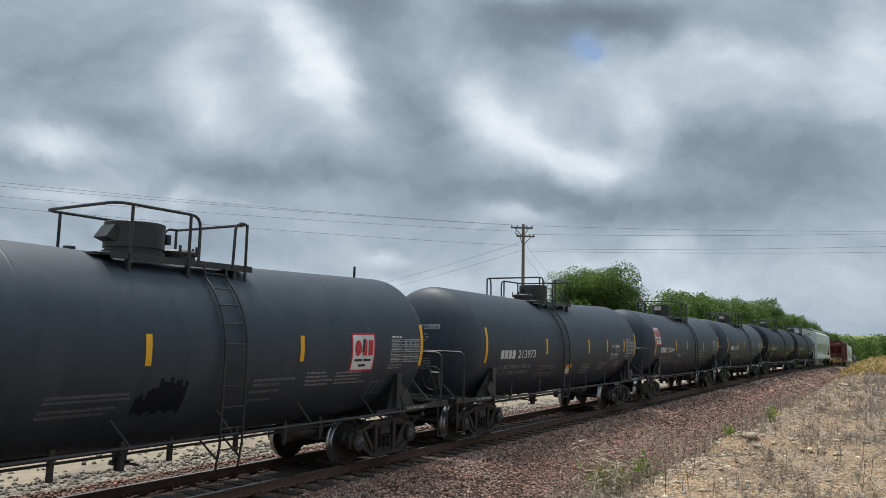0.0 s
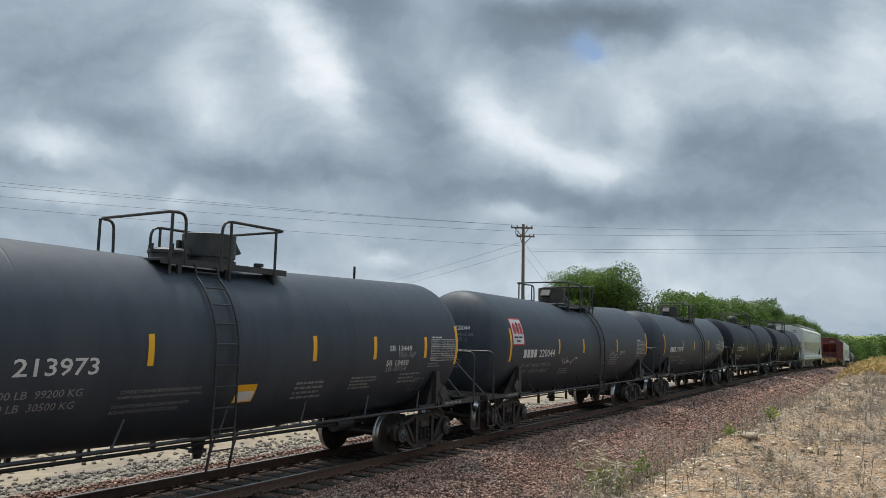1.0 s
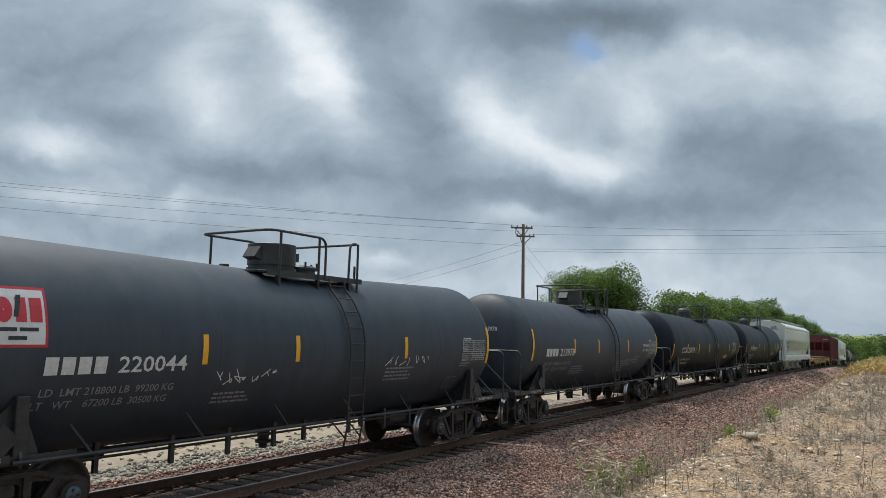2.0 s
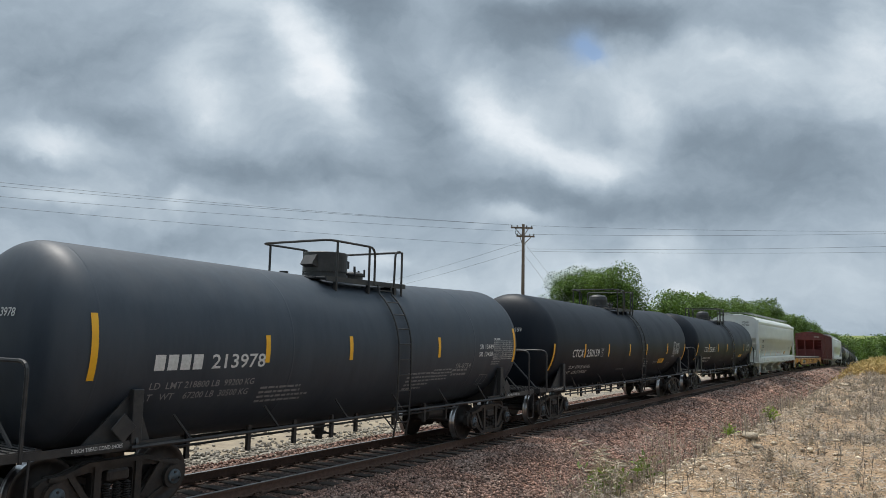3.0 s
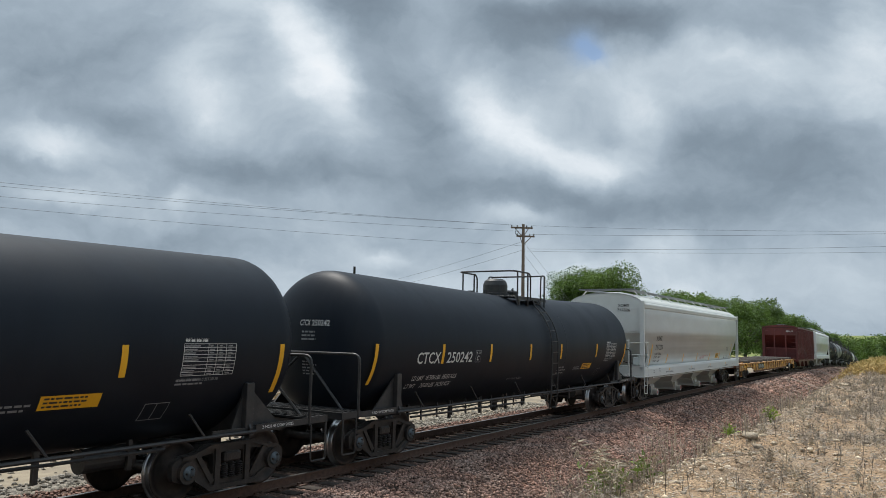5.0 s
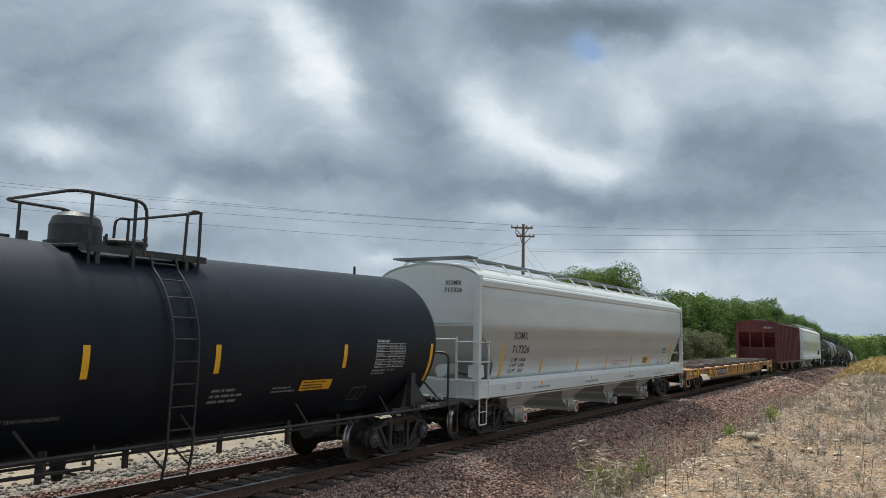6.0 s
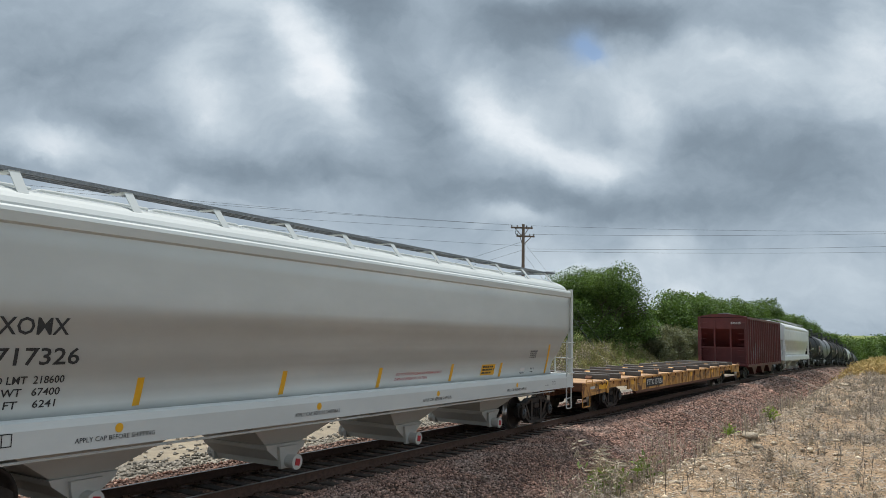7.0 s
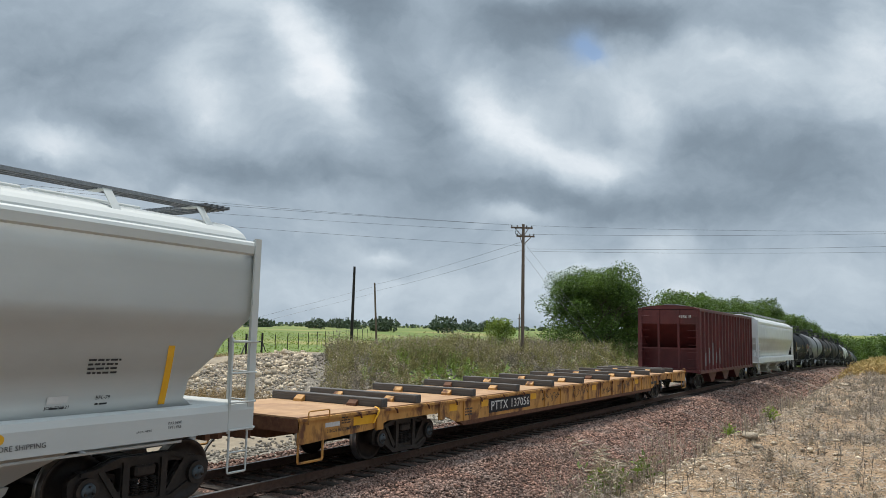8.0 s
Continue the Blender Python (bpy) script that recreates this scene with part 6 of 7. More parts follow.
def build_ballast():
    rng = random.Random(21)
    pts, sz = [], []

    def sow(n, s0, s1, e0, e1, a, b, power=1.0, sink=0.3):
        for _ in range(n):
            s = s0 + (s1 - s0) * rng.random() ** power
            e = rng.uniform(e0, e1)
            r = rng.uniform(a, b)
            dz = r * sink
            if abs(e) < 1.32:
                dz -= 0.03
            pts.append(on_ground(s, e, dz))
            sz.append(r)
    sow(62000, 3, 26, 1.25, 6.3, 0.018, 0.038, 1.25)
    sow(26000, 20, 60, 1.25, 6.3, 0.032, 0.062, 1.3)
    sow(6000, 50, 130, 1.3, 6.2, 0.08, 0.14, 1.3)
    sow(16000, 0, 40, -2.6, 1.3, 0.022, 0.045, 1.2)
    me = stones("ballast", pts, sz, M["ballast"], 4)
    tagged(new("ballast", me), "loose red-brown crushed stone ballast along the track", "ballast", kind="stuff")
    pts.clear(), sz.clear()
    # pale dust washed down the slope in narrow streaks
    for s0, e0, s1, e1 in DUST_STREAKS:
        for _ in range(420):
            k = rng.random()
            r = rng.uniform(0.07, 0.13)
            pts.append(on_ground(s0 + (s1 - s0) * k + rng.gauss(0, 0.35), e0 + (e1 - e0) * k, r * 0.45))
            sz.append(r)
    tagged(new("dusty_ballast", stones("dusty_ballast", pts, sz, M["dust"], 14)), "pale dusty streaks across the red ballast slope", "ballast", kind="stuff")
    pts.clear(), sz.clear()
    # single stones beside the near rail
    shapes = [stones("ballast_stone", [(0, 0, 0)], [1.0], M["ballast"], 60 + k) for k in range(8)]
    for k in range(260):
        s, e = rng.uniform(6, 16), rng.uniform(2.2, 4.6)
        r = rng.uniform(0.028, 0.05)
        ob = new("ballast_stone", shapes[k % 8])
        ob.parent = track_bed
        ob.location, ob.scale, ob.rotation_euler = on_ground(s, e, r * 0.5), (r, r, r), (0, 0, rng.uniform(0, 6.28))
    # pale gravel on the yard side
    def sow2(n, s0, s1, e0, e1, a, b, power):
        for _ in range(n):
            s = s0 + (s1 - s0) * rng.random() ** power
            e = rng.uniform(e0, e1)
            if -8.0 < e < -5.6 and rng.random() < 0.85:
                continue
            r = rng.uniform(a, b)
            pts.append(on_ground(s, e, r * 0.3))
            sz.append(r)
    sow2(16000, 0, 34, -12, -2.3, 0.03, 0.07, 1.0)
    sow2(7000, 10, 60, -21, -8, 0.04, 0.10, 1.0)
    for _ in range(1500):
        s, e = rng.uniform(0, 60), rng.gauss(-9.2, 0.7)
        r = rng.uniform(0.06, 0.2)
        pts.append(on_ground(s, e, r * 0.3))
        sz.append(r)
    me = stones("gravel", pts, sz, M["gravel"], 5)
    tagged(new("gravel", me), "pale crushed limestone gravel of the yard", "gravel", kind="stuff")
    # heap of broken limestone
    heap = tagged(new("rock_heap"), "heap of broken pale limestone rocks beside the yard", "rock heap")
    shapes = [stones("rock", [(0, 0, 0)], [1.0], M["rock"], 80 + k, 0.8) for k in range(8)]
    for k in range(230):
        s, e = min(rng.gauss(29, 3.0), 34), rng.gauss(-17.5, 2.2)
        if TRACK_Y - e < 0.88 * s:
            e = TRACK_Y - 0.88 * s - rng.random() * 3
        r = rng.uniform(0.06, 0.17) * (1.7 if rng.random() < 0.1 else 1)
        ob = new("rock", shapes[k % 8])
        ob.parent = heap
        ob.location, ob.scale, ob.rotation_euler = on_ground(s, e, r * 0.35), (r, r, r), (0, 0, rng.uniform(0, 6.28))
    # broken stone spread round the heap
    pts.clear(), sz.clear()
    for _ in range(5200):
        s, e = rng.uniform(22, 37), -rng.uniform(10, 22.5)
        if TRACK_Y - e < 0.9 * s:
            continue
        r = rng.uniform(0.03, 0.08) * (1.8 if rng.random() < 0.12 else 1)
        pts.append(on_ground(s, e, r * 0.3))
        sz.append(r)
    me = stones("broken_stone", pts, sz, M["rock"], 9)
    tagged(new("broken_stone", me), "pale broken stone spread over the yard", "broken stone", kind="stuff")
    # chips and lumps on the dry verge
    pts.clear(), sz.clear()
    for _ in range(13000):
        s = 2.5 + 45 * rng.random() ** 1.6
        e = 7.35 + 8.5 * rng.random() ** 1.5
        if s < 5 and e > 8.5:
            continue
        r = rng.uniform(0.006, 0.02) * (2.4 if rng.random() < 0.05 else 1) * (1 + s / 40)
        pts.append(on_ground(s, e, r * 0.2))
        sz.append(r)
    for _ in range(4200):
        s = 5 + 40 * rng.random() ** 1.3
        e = rng.gauss(7.72, 0.34)
        r = rng.uniform(0.006, 0.026)
        pts.append(on_ground(s, e, r * 0.2))
        sz.append(r)
    for _ in range(240):
        s, e = 7.5 + 20 * rng.random() ** 1.2, rng.gauss(7.85, 0.30)
        r = rng.uniform(0.02, 0.05)
        pts.append(on_ground(s, e, r * 0.15))
        sz.append(r)
    me = stones("stone_chips", pts, sz, M["rock"], 6, 0.6)
    tagged(new("stone_chips", me), "pale limestone chips strewn over the dry verge", "stone chips", kind="stuff")
    for s, e, r, m in ((12.4, 8.3, 0.11, "rock"), (12.75, 8.12, 0.14, "rock"), (13.1, 8.25, 0.10, "rock"), (12.1, 8.05, 0.07, "rock"), (12.6, 8.5, 0.06, "rock"), (10.2, 8.2, 0.06, "truck"), (9.2, 8.55, 0.06, "rock"), (30, 8.0, 0.16, "rock"), (31, 8.4, 0.18, "rock"), (33, 8.1, 0.2, "rock")):
        ob = new("limestone_rock", stones("limestone_rock", [(0, 0, 0)], [1.0], M[m], int(s * 10), 0.45))
        ob.location, ob.scale = on_ground(s, e, r * 0.2), (r * 1.5, r, r * 0.8)
        tagged(ob, "lump of pale limestone lying on the dry verge" if m == "rock" else "small dark lump lying on the dry verge", "rock", "rocks on the verge")


build_sleepers()
build_ballast()


# ---- plants ----
class Blades:
    """Collects thin three-sided stems and flat leaves."""

    def __init__(self):
        self.v, self.q = [], []

    def stem(self, base, tip, bend, w):
        base, tip = Vector(base), Vector(tip)
        mid = (base + tip) / 2 + bend
        d = tip - base
        a = Vector((d.y, -d.x, 0))
        a = a.normalized() * w if a.length > 1e-6 else Vector((w, 0, 0))
        b = Vector((a.y, -a.x, 0)) * 0.8
        i = len(self.v)
        self.v += [base - a, base + a, base + b, mid - a * 0.8, mid + a * 0.8, mid + b * 0.8, tip, tip + a * 0.2, tip + b * 0.2]
        for k in (0, 3):
            for p, r in ((0, 1), (1, 2), (2, 0)):
                self.q.append((i + k + p, i + k + r, i + k + 3 + r, i + k + 3 + p))

    def leaf(self, c, d, side, ln, w):
        """A leaf folded along its rib."""
        c, d, side = Vector(c), Vector(d).normalized(), Vector(side).normalized()
        n = d.cross(side) * w * 0.35
        i = len(self.v)
        self.v += [c, c + d * ln * 0.5 + side * w + n, c + d * ln, c + d * ln * 0.5 - side * w + n]
        self.q.append((i, i + 1, i + 2, i + 3))

    def mesh(self, name, material):
        return fast_mesh(name, [tuple(v) for v in self.v], self.q, material)


def rnd_dir(rng):
    a, z = rng.uniform(0, 2 * math.pi), rng.uniform(-1, 1)
    r = math.sqrt(1 - z * z)
    return Vector((r * math.cos(a), r * math.sin(a), z))


def weed(bl, rng, p, h, n, w, lean=0.3, leaves=0, leaf=0.03):
    for _ in range(n):
        a = rng.uniform(0, 2 * math.pi)
        r = h * lean * rng.random()
        tip = Vector(p) + Vector((r * math.cos(a), r * math.sin(a), h * rng.uniform(0.55, 1.0)))
        b = Vector(p) + Vector((0.05 * h * math.cos(a), 0.05 * h * math.sin(a), -0.02))
        bl.stem(b, tip, Vector((math.cos(a), math.sin(a), 0)) * (-0.12 * r) + Vector((0, 0, 0.05 * h)), w)
        for _ in range(leaves):
            t = rng.uniform(0.25, 1.0)
            d = rnd_dir(rng)
            d.z = abs(d.z) * 0.7
            bl.leaf(b.lerp(tip, t), d, rnd_dir(rng).cross(d), leaf * rng.uniform(0.7, 1.8), leaf * 0.2)


def plants():
    rng = random.Random(77)
    # dead grey and straw weeds over the verge, thicker away from the edge
    sets = {"weed_grey": Blades(), "weed_dry": Blades()}
    for k in range(14500):
        s = 3.5 + 42 * rng.random() ** 1.3
        e = 7.7 + 11 * rng.random() ** 0.9
        if (noise.noise(Vector((s * 0.45, e * 0.6, 2))) < -0.02 or e < 8.7) and rng.random() < 0.8:
            continue
        if math.hypot(s, TRACK_Y - e) < 4.2:
            continue
        m = "weed_grey" if rng.random() < 0.68 else "weed_dry"
        h = rng.uniform(0.05, 0.24) * (0.7 + 0.02 * s)
        weed(sets[m], rng, on_ground(s, e), h, rng.randint(4, 9), 0.0013 + 0.00016 * s, 1.1, 3, 0.03)
    # taller dead stalks along the edge
    for k in range(260):
        s, e = rng.uniform(6.2, 26), rng.gauss(7.3, 0.35)
        weed(sets["weed_dry" if rng.random() < 0.6 else "weed_grey"], rng, on_ground(s, e), rng.uniform(0.3, 0.75), rng.randint(2, 6), 0.0018 + 0.00016 * s, 0.5, 5, 0.03)
    for k in range(150):
        s, e = 7.0 + rng.random() * 2.2, rng.uniform(6.3, 7.6)
        weed(sets["weed_grey" if rng.random() < 0.5 else "weed_dry"], rng, on_ground(s, e), rng.uniform(0.25, 0.6), rng.randint(4, 9), 0.002, 0.9, 5, 0.035)
    # dark upright stalks, forked at the top, left from last year
    bl = Blades()
    for k in range(330):
        s = 6.5 + 26 * rng.random() ** 1.4
        e = 7.3 + 6.5 * rng.random() ** 1.2
        p = Vector(on_ground(s, e, -0.02))
        h = rng.uniform(0.16, 0.42)
        tip = p + Vector((rng.uniform(-0.2, 0.2) * h, rng.uniform(-0.2, 0.2) * h, h))
        bl.stem(p, tip, Vector((rng.uniform(-0.02, 0.02), 0, 0)), 0.003 + 0.0001 * s)
        for _ in range(rng.randint(3, 8)):
            q = p.lerp(tip, rng.uniform(0.35, 0.95))
            d = rnd_dir(rng)
            bl.stem(q, q + Vector((d.x, d.y, abs(d.z) + 0.4)) * h * rng.uniform(0.15, 0.35), Vector(), 0.0018 + 0.0001 * s)
    tagged(new("dead_stalks", bl.mesh("dead_stalks", M["dead_stalk"])), "dark dead weed stalks standing on the verge", "weeds", kind="stuff")
    tagged(new("dead_weeds", sets["weed_grey"].mesh("dead_weeds", M["weed_grey"])), "sparse grey dead weeds on the dry verge", "weeds", kind="stuff")
    tagged(new("dry_grass", sets["weed_dry"].mesh("dry_grass", M["weed_dry"])), "dry straw-coloured grass stalks on the verge", "dry grass", kind="stuff")
    # straw and leaf litter lying on the soil
    bl = Blades()
    for k in range(42000):
        s = 3.5 + 34 * rng.random() ** 1.4
        e = 7.5 + 9 * rng.random()
        p = Vector(on_ground(s, e, 0.008))
        a = rng.uniform(0, 6.28)
        ln = rng.uniform(0.03, 0.14) * (1 + s / 25)
        bl.leaf(p, (math.cos(a), math.sin(a), rng.uniform(-0.05, 0.35)), (-math.sin(a), math.cos(a), 0.3), ln, rng.uniform(0.002, 0.006) * (1 + s / 20))
    tagged(new("straw_litter", bl.mesh("straw_litter", M["weed_grey"])), "dry straw and leaf litter lying on the verge", "litter", kind="stuff")
    # fallen twigs
    bl = Blades()
    for k in range(160):
        s, e = 4.5 + 20 * rng.random() ** 1.4, rng.uniform(7.8, 14)
        p = Vector(on_ground(s, e, 0.012))
        a = rng.uniform(0, 6.28)
        L = rng.uniform(0.15, 0.7)
        bl.stem(p, p + Vector((math.cos(a) * L, math.sin(a) * L, rng.uniform(0, 0.04))), Vector((0.03, -0.03, 0.02)), rng.uniform(0.003, 0.008))
    tagged(new("twigs", bl.mesh("twigs", M["bark"])), "thin dry twigs fallen on the verge", "twigs", kind="stuff")
    # green tufts on the slope
    for (s, e, h, n, lab) in ((8.3, 7.33, 0.66, 70, "tuft of fresh green grass on the ballast slope"), (8.65, 7.3, 0.60, 45, "tuft of fresh green grass on the ballast slope"), (9.3, 7.5, 0.36, 40, "small bright green weed on the verge edge"), (13.4, 7.7, 0.2, 18, "small green weed among pale stones"), (17.5, 7.75, 0.35, 20, "small green weed among pale stones")):
        bl = Blades()
        weed(bl, rng, on_ground(s, e), h, n, 0.0032, 0.5, 2, 0.10)
        tagged(new("green_weed", bl.mesh("green_weed", M["weed_green"])), lab, "weed", "green weeds of the verge")
    # pale seeding stalks standing before the ballast
    for (s, e, h) in ((7.6, 7.42, 0.95), (8.2, 7.4, 0.8), (8.4, 7.35, 0.7)):
        bl = Blades()
        p = Vector(on_ground(s, e))
        for k in range(3):
            tip = p + Vector((rng.uniform(-0.15, 0.15), rng.uniform(-0.15, 0.15), h * rng.uniform(0.8, 1)))
            bl.stem(p, tip, Vector((0.03, 0.02, 0)), 0.004)
            for j in range(34):
                t = 0.55 + 0.45 * rng.random() ** 0.6
                d = rnd_dir(rng)
                d.z = -abs(d.z) * 0.7 + 0.25
                bl.leaf(p.lerp(tip, t), d, rnd_dir(rng).cross(d), rng.uniform(0.06, 0.15), 0.007)
        tagged(new("seeding_stalk", bl.mesh("seeding_stalk", M["weed_dry"])), "pale seeding weed stalk with drooping leaves", "weed", "seeding stalks")
    # thistles
    for (s, e, h) in ((7.35, 7.1, 0.55), (7.6, 7.2, 0.62), (8.1, 6.95, 0.5), (12.5, 6.9, 0.5), (13.4, 6.8, 0.5)):
        bl = Blades()
        p = Vector(on_ground(s, e))
        tip = p + Vector((rng.uniform(-0.08, 0.08), 0.03, h))
        bl.stem(p, tip, Vector((0.02, 0, 0)), 0.005)
        for j in range(12):
            d = rnd_dir(rng)
            bl.leaf(p.lerp(tip, rng.uniform(0.1, 0.8)), d, rnd_dir(rng).cross(d), 0.08, 0.014)
        th = tagged(new("thistle", bl.mesh("thistle", M["weed_olive"])), "thistle with a small pink flower head", "thistle", "thistles of the verge")
        fl = Blades()
        for j in range(26):
            d = rnd_dir(rng)
            d.z = abs(d.z) + 0.3
            fl.leaf(tip, d, rnd_dir(rng).cross(d), 0.035, 0.007)
        child("flower", fl.mesh("flower", M["pink"]), th)
    # tall weeds on the earth bank beyond the yard
    sets = {"weed_olive": Blades(), "weed_green": Blades(), "weed_dry": Blades(), "weed_grey": Blades()}
    for k in range(5600):
        s = 24 + 82 * rng.random() ** 1.15
        e = -10.5 - 17 * rng.random()
        if s < 30 and e < -15 and rng.random() < 0.75:
            continue
        if s < 45 and e < -19:
            continue
        if TRACK_Y - e > 0.86 * s + 1.5 * noise.noise(Vector((s * 0.5, e * 0.5, 1))):
            continue
        g = noise.noise(Vector((s * 0.13, e * 0.13, 5)))
        x = rng.random() * 0.5 + 0.5 * (g + 0.5)
        m = "weed_green" if x > 0.75 else "weed_olive" if x > 0.40 else "weed_dry" if x > 0.28 else "weed_grey"
        h = rng.uniform(0.7, 1.5) * (0.6 if e > -12.5 else 1.0) * (1.0 + 0.9 * noise.noise(Vector((s * 0.22, e * 0.22, 9))))
        weed(sets[m], rng, on_ground(s, e), h, rng.randint(7, 11), 0.006 + 0.0001 * s, 0.5, 7, 0.085 + 0.0006 * s)
    names = {"weed_olive": ("tall_weeds", "tall olive weeds on the earth bank beyond the yard"), "weed_green": ("green_weeds", "fresh green weeds on the earth bank"), "weed_dry": ("dry_weeds", "dry straw-coloured seed heads on the earth bank"), "weed_grey": ("withered_weeds", "withered grey weeds on the earth bank")}
    for m, b in sets.items():
        tagged(new(names[m][0], b.mesh(names[m][0], M[m])), names[m][1], "weeds", kind="stuff")
    # brown dry grass between the yard and the pasture
    bl = Blades()
    for k in range(3200):
        s = rng.uniform(4, 52)
        e = -rng.uniform(29, 36) if (s > 24 or rng.random() < 0.4) else -rng.uniform(21, 35)
        if TRACK_Y - e < 0.86 * s:
            continue
        weed(bl, rng, on_ground(s, e), rng.uniform(0.25, 0.75), 7, 0.007, 0.6, 3, 0.09)
    for k in range(260):
        s, e = rng.uniform(19, 24), -rng.uniform(11, 17)
        weed(bl, rng, on_ground(s, e), rng.uniform(0.2, 0.55), 8, 0.005, 0.7, 4, 0.07)
    tagged(new("brown_grass", bl.mesh("brown_grass", M["weed_brown"])), "brown dry grass between the gravel yard and the pasture", "dry grass", kind="stuff")
    # golden grass and low scrub where the verge ends
    bl = Blades()
    for k in range(2600):
        s, e = rng.uniform(42, 84), rng.uniform(5.2, 16)
        weed(bl, rng, on_ground(s, e), rng.uniform(0.3, 0.65), 5, 0.012, 0.5, 2, 0.15)
    tagged(new("golden_grass", bl.mesh("golden_grass", M["straw"])), "golden dry grass beyond the stony verge", "dry grass", kind="stuff")
    # pasture tufts
    bl = Blades()
    for k in range(4500):
        s, e = rng.uniform(20, 140), -rng.uniform(40, 130)
        weed(bl, rng, on_ground(s, e), rng.uniform(0.12, 0.28), 4, 0.015, 0.6, 1, 0.2)
    tagged(new("pasture_grass", bl.mesh("pasture_grass", M["weed_green"])), "green grass of the pasture", "grass", kind="stuff")


plants()


# ---- trees ----
def leaf_cloud(name, clumps, n, leaf, squash, seed, material):
    """n folded leaves thrown about the clumps, denser towards each clump's skin."""
    g = np.random.default_rng(seed)

    def unit(m):
        v = g.normal(size=(m, 3))
        return v / np.linalg.norm(v, axis=1)[:, None]
    which = g.integers(0, len(clumps), n)
    cs = np.array([tuple(c) for c, r in clumps])[which]
    rs = np.array([r for c, r in clumps])[which]
    p = cs + unit(n) * np.array((1, 1, squash)) * (rs * g.random(n) ** 0.45)[:, None]
    d = unit(n)
    d[:, 2] *= 0.5
    d /= np.linalg.norm(d, axis=1)[:, None]
    side = np.cross(unit(n), d)
    side /= np.linalg.norm(side, axis=1)[:, None] + 1e-9
    ln = (leaf * g.uniform(0.7, 1.4, n))[:, None]
    w = leaf * 0.33
    fold = np.cross(d, side) * w * 0.35
    v = np.stack([p, p + d * ln * 0.5 + side * w + fold, p + d * ln, p + d * ln * 0.5 - side * w + fold], 1).reshape(-1, 3)
    return fast_mesh(name, v, np.arange(4 * n).reshape(-1, 4), material)


def tree(name, x, y, z, h, crown_r, seed, leaf_mat, label, group, leaves=5000, leaf=0.24, trunk_h=0.28, squash=0.8):
    rng = random.Random(seed)
    ob = tagged(new(name), label, "shrub" if h < 4 else "tree", group)
    ob.location = (x, y, z)
    bm = B()
    tips = []
    r0 = h * 0.028
    top = Vector((rng.uniform(-0.3, 0.3), rng.uniform(-0.3, 0.3), h * trunk_h))
    cyl(bm, (0, 0, -0.3), top, r0, 9, r0 * 0.75)

    def limb(p, d, ln, r, depth):
        q = p + d * ln
        cyl(bm, p, q, r, 6, r * 0.6)
        if depth == 0:
            tips.append(q)
            return
        for _ in range(rng.randint(2, 3)):
            nd = (d + rnd_dir(rng) * 0.75 + Vector((0, 0, 0.12))).normalized()
            limb(q, nd, ln * rng.uniform(0.6, 0.85), r * 0.6, depth - 1)
        tips.append(q)
    for k in range(rng.randint(5, 7)):
        a = 2 * math.pi * k / 6 + rng.uniform(-0.4, 0.4)
        d = Vector((math.cos(a), math.sin(a), rng.uniform(0.35, 1.3))).normalized()
        limb(top, d, crown_r * 0.36, r0 * 0.5, 3)
    part("trunk", bm, M["bark"], ob)
    hi = max(t.z for t in tips)
    out = max(math.hypot(t.x, t.y) for t in tips)
    sx, sz = crown_r * 0.86 / out, (h * 0.93 - top.z) / (hi - top.z)
    clumps = []
    for t in tips:
        if t.z > top.z * 0.8:
            clumps.append((Vector((t.x * sx, t.y * sx, top.z + (t.z - top.z) * sz)), crown_r * rng.uniform(0.12, 0.23)))
    for k in range(130):
        a, zz = rng.uniform(0, 6.28), rng.uniform(h * 0.12, h * 0.9)
        rr = crown_r * math.sqrt(max(0.05, 1 - ((zz - h * 0.45) / (h * 0.55)) ** 2)) * rng.uniform(0.05, 0.92)
        clumps.append((Vector((rr * math.cos(a), rr * math.sin(a), zz)), crown_r * rng.uniform(0.13, 0.24)))
    child("crown", leaf_cloud("crown", clumps, leaves, leaf, squash, seed, leaf_mat), ob)
    return ob


def bearing(px_angle, dist):
    """A place at an angle from the line's direction and a distance from the eye."""
    return dist * math.cos(radians(px_angle)), dist * math.sin(radians(px_angle))


